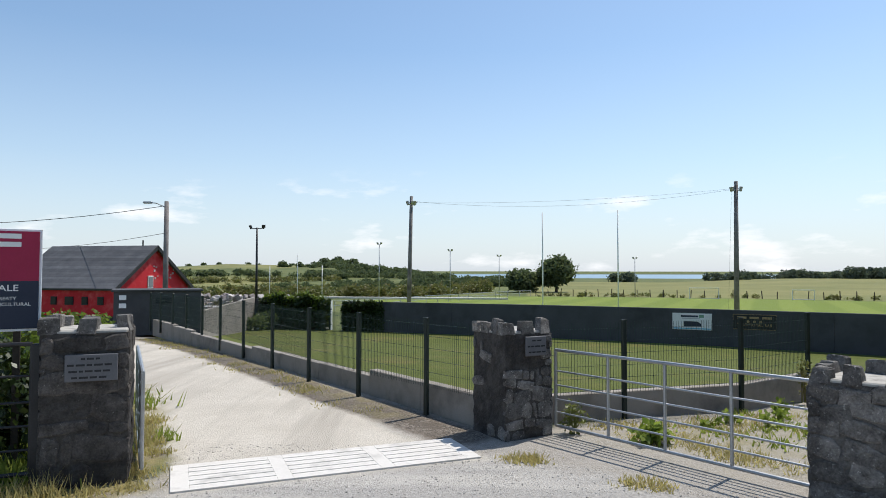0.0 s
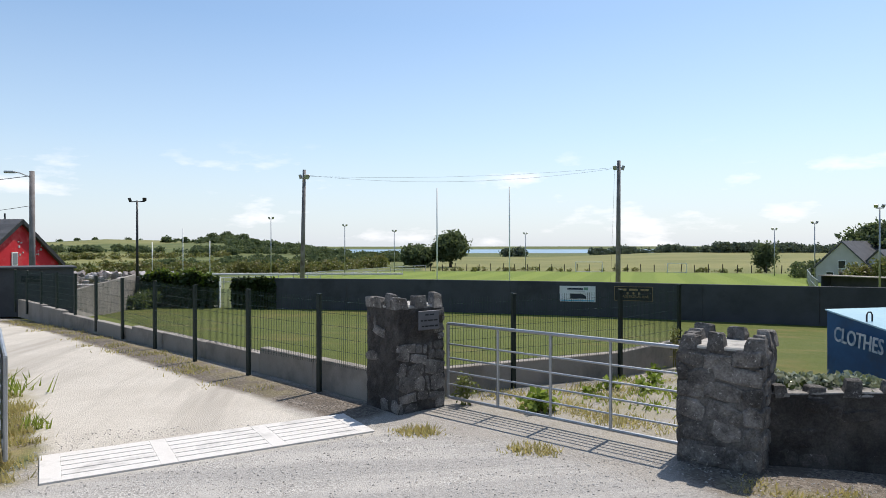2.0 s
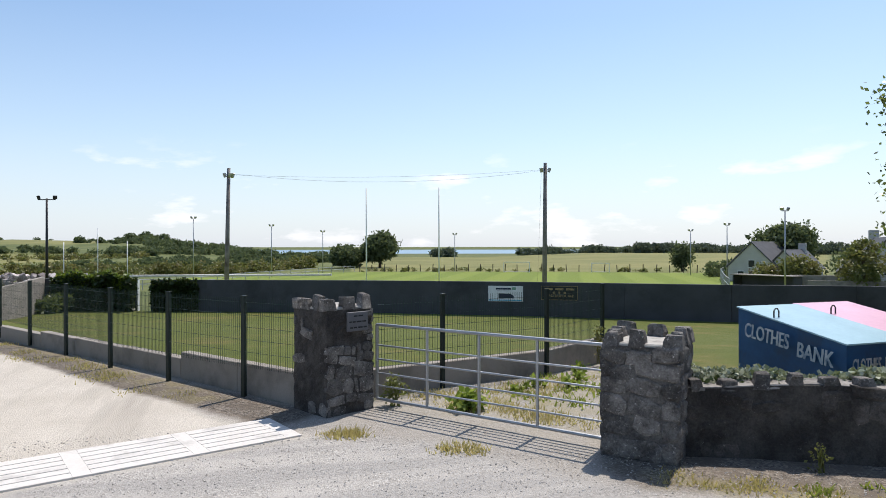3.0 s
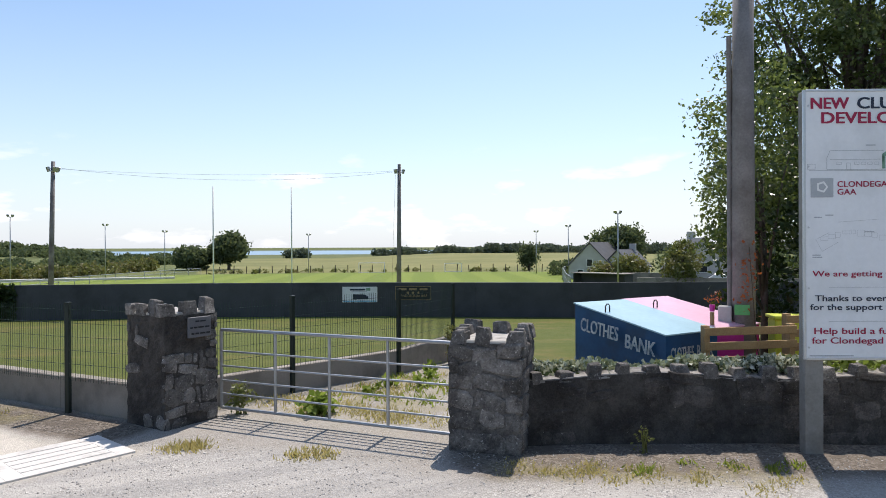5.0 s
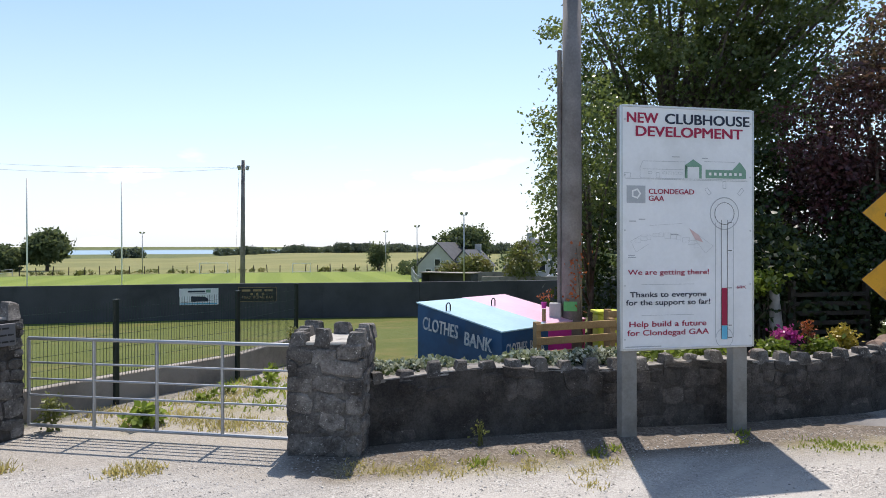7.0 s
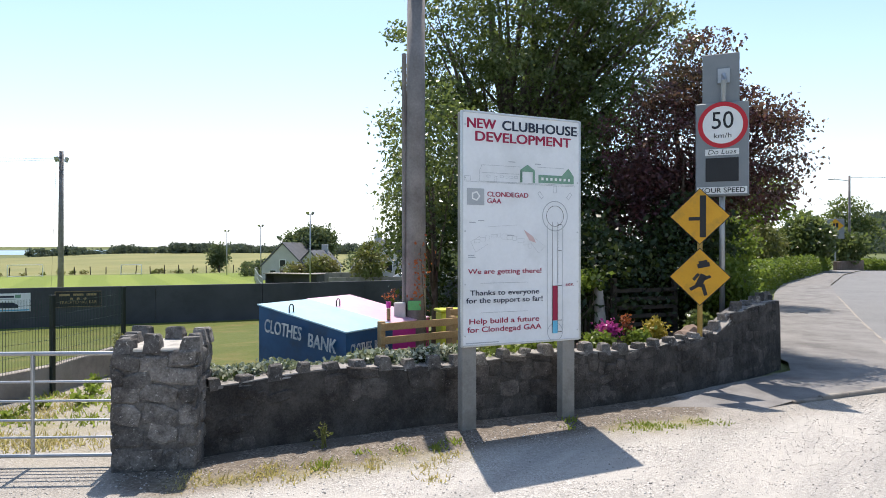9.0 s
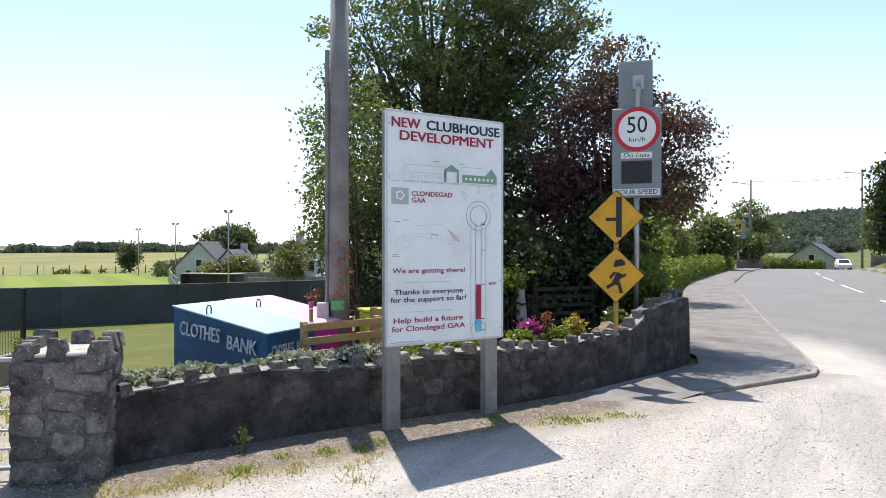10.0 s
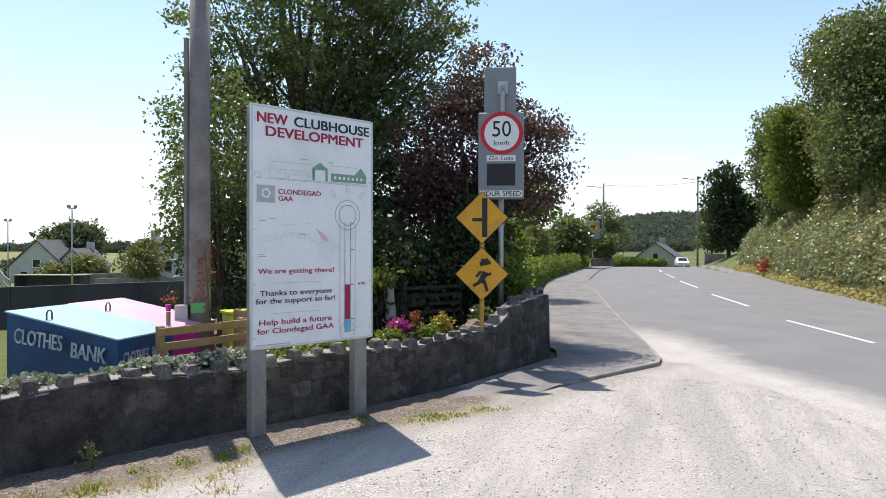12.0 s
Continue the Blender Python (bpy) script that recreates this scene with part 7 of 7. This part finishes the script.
# ---------------------------------------------------------------- for-sale board
def sale_board():
    ob = thing("sale_board", (-4.93, 8.12, 0, 0, 0, 210), "crimson and navy property sale board on posts behind the gate", "sign board")
    m = pose(0, 0, 0, 0, 0, 180)
    W, z0, z1 = 1.25, 1.68, 2.92
    part("frame", Shape().box((-W / 2, 0.02, (z0 + z1) / 2), (W, 0.03, z1 - z0), 0.005), WHITE, ob, "white edged sheet", m=m)
    zm = z0 + (z1 - z0) * 0.49
    t = 0.03
    part("upper_panel", Shape().box((-W / 2, 0.0, (zm + z1 - t) / 2), (W - 2 * t, 0.012, z1 - t - zm)), CRIMSON, ob, "crimson upper half", m=m)
    low = part("lower_panel", Shape().box((-W / 2, 0.0, (zm + z0 + t) / 2), (W - 2 * t, 0.012, zm - z0 - t)), NAVY, ob, "dark navy lower half", m=m)
    for z, w in ((z1 - 0.12, 0.55), (z1 - 0.22, 0.5)):
        part("name_bar", rect(Shape(), -0.22 - w, z, -0.22, z + 0.06, -0.009), WHITE_PAINT, ob, "plain pale bar", m=m)
    for body, z, hh, x1, ww in (("SALE", zm - 0.12, 0.075, -0.24, 0.26), ("TREATY", zm - 0.23, 0.04, -0.26, 0.21), ("AGRICULTURAL", zm - 0.3, 0.04, -0.11, 0.44)):
        lettering(body, hh, WHITE_PAINT, ob, m @ pose(x1 - ww, -0.009, z, 90, 0, 0), 0.005, ww)
    for x in (-0.25, -1.0):
        part("post", Shape().box((x, 0.07, 1.3), (0.08, 0.06, 3.0), 0.005), DARK_TIMBER, ob, "dark timber post", m=m)


sale_board()


# ---------------------------------------------------------------- signs on the field wall
def wall_sign(a, c, z0, z1, mat, label, build):
    d = Vector((c[0] - a[0], c[1] - a[1], 0))
    ob = thing("wall_sign", (a[0], a[1], 0, 0, 0, math.degrees(math.atan2(d.y, d.x))), label, "sign", "signs on the wall")
    W = d.length
    part("sheet", Shape().box((W / 2, 0, (z0 + z1) / 2), (W, 0.03, z1 - z0), 0.004), mat, ob)
    build(ob, W, z0, z1)


def white_sign(ob, W, z0, z1):
    hh = z1 - z0
    part("title_bar", rect(Shape(), 0.22 * W, z0 + 0.76 * hh, 0.66 * W, z0 + 0.87 * hh, -0.018), NAVY, ob, "plain dark bar")
    part("badge", rect(Shape(), 0.68 * W, z0 + 0.74 * hh, 0.8 * W, z0 + 0.92 * hh, -0.018), GREEN_PRINT, ob, "small green badge")
    part("small_bar", rect(Shape(), 0.25 * W, z0 + 0.66 * hh, 0.7 * W, z0 + 0.7 * hh, -0.018), GREY_PRINT, ob)
    van = Shape()
    van.add([(0.3 * W, -0.018, z0 + 0.2 * hh), (0.74 * W, -0.018, z0 + 0.2 * hh), (0.74 * W, -0.018, z0 + 0.36 * hh), (0.64 * W, -0.018, z0 + 0.5 * hh), (0.3 * W, -0.018, z0 + 0.52 * hh)], [(0, 1, 2, 3, 4)])
    part("vehicle_shape", van, NAVY, ob, "dark blue vehicle shape")
    part("foot_bar", rect(Shape(), 0.03 * W, z0 + 0.04 * hh, 0.97 * W, z0 + 0.11 * hh, -0.018), BLUE_PRINT, ob)


def pub_sign(ob, W, z0, z1):
    hh = z1 - z0
    gold = surf("dull_gold_print", (0.3, 0.22, 0.1), (0.36, 0.27, 0.13), 4, 0.5, 0)
    part("border", outline_rect(Shape(), 0.01, z0 + 0.01, W - 0.01, z1 - 0.01, 0.02, -0.018), gold, ob)
    for k in range(3):
        x = (0.1 + 0.29 * k) * W
        part("name_bar", rect(Shape(), x, z0 + 0.7 * hh, x + 0.22 * W, z0 + 0.84 * hh, -0.018), gold, ob)
    for k in (-1, 0, 1):
        part("emblem", disc(Shape(), W / 2 + k * 0.3, z0 + 0.52 * hh, 0.07, -0.018, 12), gold, ob)
    lettering("TRADITIONAL BAR", 0.14, gold, ob, pose(0.1 * W, -0.02, z0 + 0.22 * hh, 90, 0, 0), 0.005, 0.8 * W)


wall_sign((12.55, 36.2), (14.33, 35.27), -0.68, 0.21, WHITE, "white advertising sheet with a dark vehicle on the field wall", white_sign)
wall_sign((15.2, 34.72), (16.95, 33.62), -0.55, 0.25, BLACK, "black painted bar sign with gold lettering on the field wall", pub_sign)


# ---------------------------------------------------------------- goals, field fence, dugout
def portable_goal(x, y, a, w, hh):
    ob = thing("portable_goal", (x, y, h(x, y), 0, 0, a), "white portable goal frame at the end of the pitch", "goal", "portable goals")
    for s in (-1, 1):
        part("upright", Shape().tube([(s * w / 2, 0, 0), (s * w / 2, 0, hh)], 0.07, 6), WHITE_PAINT, ob)
        part("stay", Shape().tube([(s * w / 2, 0, hh), (s * w / 2, 1.6, 0)], 0.05, 6), WHITE_PAINT, ob)
    part("crossbar", Shape().tube([(-w / 2, 0, hh), (w / 2, 0, hh)], 0.07, 6), WHITE_PAINT, ob)
    part("ground_bar", Shape().tube([(-w / 2, 1.6, 0.05), (w / 2, 1.6, 0.05)], 0.05, 6), WHITE_PAINT, ob)


portable_goal(45.8, 116.0, -21, 4.8, 1.9)
portable_goal(60.5, 111.0, -28, 3.2, 1.7)
ff = thing("field_fence", Matrix(), "timber stakes and wire at the far pitch end", "fence")
for k in range(34):
    a = radians(8 + 34.5 * k / 33)
    x, y = math.sin(a) * 129.5, math.cos(a) * 129.5
    part("stake", Shape().tube([(0, 0, -0.2), (0, 0, 1.25 + 0.3 * random.Random(k).random())], 0.08, 6), DARK_TIMBER, ff, m=pose(x, y, h(x, y), random.Random(k).uniform(-4, 4), random.Random(k + 50).uniform(-5, 5), 0))


def rail_line(pts, step_m, hgt, label, mat):
    ob = thing("pitch_rail", Matrix(), label, "fence", "pitch rails")
    p = np.array(pts, float)
    L = float(np.sum(np.linalg.norm(np.diff(p, axis=0), axis=1)))
    c = along(pts, int(L / step_m) + 1)
    for x, y in c:
        part("post", Shape().tube([(0, 0, -0.1), (0, 0, hgt)], 0.05, 6), mat, ob, m=pose(x, y, h(x, y), 0, 0, 0))
    for z in (hgt, hgt * 0.55):
        part("rail", Shape().tube([(x, y, h(x, y) + z) for x, y in c], 0.035, 5), mat, ob)


rail_line([(-14, 72), (-6, 90), (4, 112), (17, 128)], 4.0, 1.1, "grey steel rail along the side of the pitch", GALV)
rail_line([(78, 98), (64, 82), (52, 66), (44, 55)], 2.6, 1.5, "grey steel fence along the far side of the pitch", GALV)


def dugout():
    ob = thing("dugout", (49.0, 60.3, h(49, 60) - 0.05, 0, 0, -75), "low dark dugout shelter with a pale flat roof", "shelter")
    part("wall", Shape().box((3.4, 0.9, 0.85), (6.8, 0.12, 1.7), 0.02).box((0.06, 0.2, 0.85), (0.12, 1.5, 1.7), 0.02).box((6.74, 0.2, 0.85), (0.12, 1.5, 1.7), 0.02), RENDER, ob)
    part("roof", Shape().box((3.4, 0.2, 1.78), (7.1, 1.9, 0.1), 0.02), CONCRETE, ob, "pale flat roof", m=pose(0, 0, 0, 0, 0, 0))
    part("bench", Shape().box((3.4, 0.5, 0.45), (6.2, 0.35, 0.06), 0.01), TIMBER, ob)


dugout()


# ---------------------------------------------------------------- houses
def house(x, y, rz, L, Wd, eave, rise, label, z=None, porch=False, wall=HOUSE_WALL):
    ob = thing("house", (x, y, h(x, y) - 0.1 if z is None else z, 0, 0, rz), label, "house", "houses")
    w = Wd / 2
    part("wall", Shape().add([(0, -w, 0), (0, w, 0), (0, w, eave), (0, 0, eave + rise), (0, -w, eave), (L, -w, 0), (L, w, 0), (L, w, eave), (L, 0, eave + rise), (L, -w, eave)],
                             [(0, 1, 2, 3, 4), (5, 9, 8, 7, 6), (0, 4, 9, 5), (1, 6, 7, 2), (0, 5, 6, 1)]), wall, ob)
    sl = math.hypot(w, rise)
    for s in (-1, 1):
        part("roof", Shape().box((L / 2, 0, 0), (L + 0.5, sl + 0.4, 0.16), 0.02), SLATE, ob, "dark slate roof slope", m=pose(0, s * (w / 2 + 0.08), eave + rise / 2 + 0.05, -s * math.degrees(math.atan2(rise, w)), 0, 0))
    for yy, zz in ((-w * 0.45, 1.5), (w * 0.45, 1.5), (0, eave + 0.4)):
        f = part("window", Shape().box((-0.02, yy, zz), (0.1, 0.95, 1.1), 0.01), WHITE_PAINT, ob, "white framed window")
        part("pane", Shape().box((-0.075, yy, zz), (0.02, 0.8, 0.95)), GLASS_DARK, f)
    for k in range(3):
        for s in (-1, 1):
            f = part("window", Shape().box((L * (k + 0.6) / 3.2, s * (w + 0.02), 1.5), (1.1, 0.1, 1.1), 0.01), WHITE_PAINT, ob, "white framed window")
            part("pane", Shape().box((L * (k + 0.6) / 3.2, s * (w + 0.075), 1.5), (0.95, 0.02, 0.95)), GLASS_DARK, f)
    part("chimney", Shape().box((L * 0.85, 0, eave + rise + 0.4), (0.6, 0.9, 1.3), 0.02), wall, ob, "rendered chimney stack")
    return ob


house(63.3, 74.8, 28, 11, 6.4, 2.6, 3.2, "white-rendered house with steep dark slate roofs beyond the pitch", -2.8)
house(65.5, 71.5, 28, 8, 4.4, 2.4, 2.3, "gabled return wing of the white-rendered house", -2.8)
house(57.4, 49.5, 50, 10, 6.2, 2.4, 3.4, "pale gabled bungalow behind garden trees", -2.6)
house(119, 0.8, -8, 9, 7.0, 2.3, 2.6, "sage green gabled bungalow beyond the bend of the road", -1.9, wall=surf("sage_render", (0.34, 0.36, 0.28), (0.4, 0.42, 0.33), 1, 0.85, 0.1, 20))

# low grey yard walls, headstones and parked cars between the houses
yw = thing("wall_yard", Matrix(), "low grey yard wall beside the far houses", "wall", kind="structure")
wall_run([(47, 48.5), (52, 44), (58, 38), (62, 33)], -1.8, -0.55, 0.2, CONCRETE, yw)
wall_run([(52, 56), (58, 50.5)], -1.8, -0.4, 0.2, CONCRETE, yw)


def car(x, y, a, paint, label, z=None):
    ob = thing("parked_car", (x, y, h(x, y) if z is None else z, 0, 0, a), label, "car", "parked cars")
    prof = [(-2.0, 0.35), (2.05, 0.35), (2.1, 0.75), (1.2, 0.95), (0.5, 1.42), (-1.2, 1.45), (-1.9, 0.95), (-2.05, 0.7)]
    sh = Shape()
    for yy, k in ((-0.82, 0.96), (-0.7, 1.0), (0.7, 1.0), (0.82, 0.96)):
        sh.v += [(px, yy if pz < 1.0 else yy * 0.85, pz * k) for px, pz in prof]
    n = len(prof)
    for i in range(3):
        sh.f += [(i * n + j, i * n + (j + 1) % n, (i + 1) * n + (j + 1) % n, (i + 1) * n + j) for j in range(n)]
    sh.f += [tuple(range(n)), tuple(range(3 * n, 4 * n))]
    part("body", sh, paint, ob)
    part("windscreen", Shape().add([(1.22, -0.62, 0.99), (1.22, 0.62, 0.99), (0.56, 0.55, 1.4), (0.56, -0.55, 1.4)], [(0, 1, 2, 3)]), GLASS_DARK, ob)
    for sx in (-1.25, 1.3):
        for s in (-1, 1):
            tyre = part("wheel", Shape().tube([(sx, s * 0.68, 0.32), (sx, s * 0.86, 0.32)], 0.32, 14), RUBBER, ob)
            part("rim", Shape().tube([(sx, s * 0.865, 0.32), (sx, s * 0.875, 0.32)], 0.2, 10), ALU, tyre)
    for s in (-1, 1):
        part("headlight", Shape().box((2.06, s * 0.58, 0.68), (0.06, 0.34, 0.14), 0.01), WHITE_PAINT, ob)


car(103, -3.0, 185, CAR_WHITE, "white car at the bend of the road")
car(56.5, 46.6, 130, CAR_WHITE, "white car parked beside the yard wall", -1.75)
car(59.5, 45.0, 120, GREY_PAINT, "grey car parked beside the yard wall", -1.75)

# ---------------------------------------------------------------- along the road
for x, y, top, lb in ((88, 7.0, 10.6, "slim timber pole beside the hedge at the bend"), (100, -5.0, 12.4, "timber pole with a lamp arm at the bend")):
    z0 = h(x, y)
    ob = thing("roadside_pole", (x, y, z0, 0, 0, 0), lb, "pole", "roadside poles")
    part("mast", Shape().tube([(0, 0, -0.2), (0, 0, top - z0)], [0.15, 0.11], 8), POLE_WOOD, ob, smooth=True)
    if x > 70:
        part("lamp_arm", Shape().tube([(0, 0, top - z0 - 0.6), (-0.4, 1.4, top - z0 - 0.35)], 0.04, 6), GALV, ob)
        part("lamp_head", Shape().box((-0.5, 1.7, top - z0 - 0.33), (0.25, 0.7, 0.14), 0.03), GALV, ob)
wire((88, 7.0, 10.4), (100, -5.0, 11.6), 0.35, 0.02, "wire strung across the road between poles")
wire((100, -5.0, 11.8), (125, -26, 13.5), 0.3, 0.02, "wire running on past the trees")

sc = thing("school_sign", pose(85.2, 8.1, -1.6, 0, 0, -84) @ Matrix.Scale(1.72, 4), "grey and yellow warning sign on a pole above the hedge", "road sign")
part("pole", Shape().tube([(0, 0.06, -0.1), (0, 0.06, 4.3)], 0.05, 8), GALV, sc)
part("panel", Shape().box((0, 0, 3.55), (1.0, 0.06, 1.3), 0.02), GREY_PAINT, sc, "grey backing panel")
part("diamond", diamond_plate(0.46, 0.01), SIGN_YELLOW, sc, "yellow diamond", m=pose(0, -0.035, 3.75, 90, 0, 0))
part("symbol", Shape().box((-0.07, 0, 0), (0.12, 0.012, 0.3), 0.0, pose(0, -0.05, 3.75, 0, 0, 0)).box((0.1, 0, 0), (0.12, 0.012, 0.34), 0.0, pose(0, -0.05, 3.75, 0, 0, 0)), BLACK, sc, "two dark bars")

yg = thing("wall_bend", Matrix(), "grey blockwork entrance wall at the bend of the road", "wall", kind="structure")
wall_run([(90, -5.3), (90.5, -7.8)], -0.3, 1.5, 0.3, CONCRETE, yg, "segment")
rock_wall = thing("wall_garden", Matrix(), "low brown stone garden wall at the bend", "wall", kind="structure")
wall_run([(81.5, 7.75), (92.5, 6.1)], -0.3, 0.95, 0.4, surf("brown_stone", (0.13, 0.09, 0.07), (0.22, 0.16, 0.12), 2.0, 0.9, 0.8, 12), rock_wall, "segment")


# ---------------------------------------------------------------- garden fence, timber rails, pots
def garden_fence():
    ob = thing("garden_fence", (10.4, 6.3, 0.3, 0, 0, -32), "dark stained garden fence of slats and pickets under the trees", "fence")
    for k in range(7):
        part("slat", Shape().box((0.75, 0, 0.35 + 0.17 * k), (1.5, 0.03, 0.09), 0.004), DARK_TIMBER, ob)
    for x in (0.0, 1.5, 2.7, 4.2):
        part("post", Shape().box((x, 0.04, 0.7), (0.1, 0.1, 1.6), 0.006), DARK_TIMBER, ob)
    for k in range(11):
        part("picket", Shape().box((1.62 + 0.1 * k, 0, 0.65), (0.05, 0.03, 1.0), 0.004), DARK_TIMBER, ob)
    for z in (0.35, 0.95):
        part("rail", Shape().box((2.1, 0.03, z), (1.2, 0.04, 0.07), 0.004), DARK_TIMBER, ob)
    for k in range(6):
        part("slat", Shape().box((3.45, 0, 0.4 + 0.17 * k), (1.5, 0.03, 0.08), 0.004), DARK_TIMBER, ob)
    return ob


garden_fence()
single("bleached_post", Shape().tube([(0, 0, -0.1), (0.02, 0, 0.5), (-0.03, 0, 1.0), (-0.02, 0, 1.25)], [0.14, 0.12, 0.09, 0.07], 10), surf("bleached_wood", (0.36, 0.34, 0.31), (0.5, 0.48, 0.45), 4, 0.85, 0.5, 20), (12.35, 5.05, 0.55, 0, 0, 0), "pale bleached stump of wood in the garden", "stump", smooth=True)


def timber_rail(p0, p1, z, hh, label):
    d = Vector((p1[0] - p0[0], p1[1] - p0[1], 0))
    L = d.length
    ob = thing("timber_rail_fence", (p0[0], p0[1], z, 0, 0, math.degrees(math.atan2(d.y, d.x))), label, "fence", "timber rail fences")
    for k in range(int(L / 0.75) + 1):
        x = L * k / int(L / 0.75)
        part("post", Shape().box((x, 0.04, hh / 2), (0.09, 0.09, hh), 0.006), TIMBER, ob)
    for j in range(4):
        part("rail", Shape().box((L / 2, -0.02, hh - 0.08 - 0.2 * j), (L + 0.1, 0.035, 0.11), 0.005), TIMBER, ob)


timber_rail((7.5, 6.35), (8.75, 5.95), 0.0, 1.32, "new pale timber rail fence beside the clothes banks")
timber_rail((8.95, 6.15), (10.0, 5.95), 0.05, 1.38, "new pale timber rail fence below the utility pole")
for k, (x, y, z, mat, lb) in enumerate(((9.0, 6.6, 1.25, FLOWER_PINK, "magenta hanging planter with a sprouting plant"),)):
    pot = thing("planter", (x - 0.6, y + 0.42, 0.12, 0, 0, 0), lb, "planter")
    part("stand", Shape().box((0, 0, 0.58), (0.05, 0.05, 1.42), 0.005), TIMBER, pot)
    part("pot", Shape().tube([(0, 0, 1.3), (0, 0, 1.4)], [0.035, 0.045], 12), BANK_PINK, pot, "magenta plastic pot")
    me = leaf_cloud(blob_points([(0, 0, 1.54, 0.14, 0.12, 0.09)], 60, np.random.default_rng(5), 0.3, 0.05, 6), 0.022)
    me.materials.append(FLOWER_RED)
    part("plant", me, FLOWER_RED, pot, "thin reddish plant")
for x, y, w, mat, lb in ((9.6, 6.6, 0.5, surf("lime_paint", (0.5, 0.55, 0.04), (0.58, 0.62, 0.06), 4, 0.5, 0.05), "lime yellow box standing behind the timber rails"),):
    single("storage_box", Shape().box((0, 0, 0.65), (w, 0.35, 1.3), 0.03).box((0, 0, 1.32), (w + 0.05, 0.4, 0.05), 0.01), mat, (x, y, 0, 0, 0, -35), lb, "box", "boxes by the pole")
me = leaf_cloud(np.random.default_rng(9).normal(size=(80, 3)) * np.array([0.09, 0.09, 0.3]) + np.array([0, 0, 1.9]), 0.04)
me.materials.append(FLOWER_RED)
cr = thing("climber", (9.0, 6.83, 0, 0, 0, 0), "thin reddish climbing plant on the utility pole", "plant")
part("foliage", me, FLOWER_RED, cr)
part("stem", Shape().tube([(0.1, -0.25, 0), (0.03, -0.1, 0.9), (0, 0, 2.4)], [0.012, 0.01, 0.005], 5), BARK, cr)
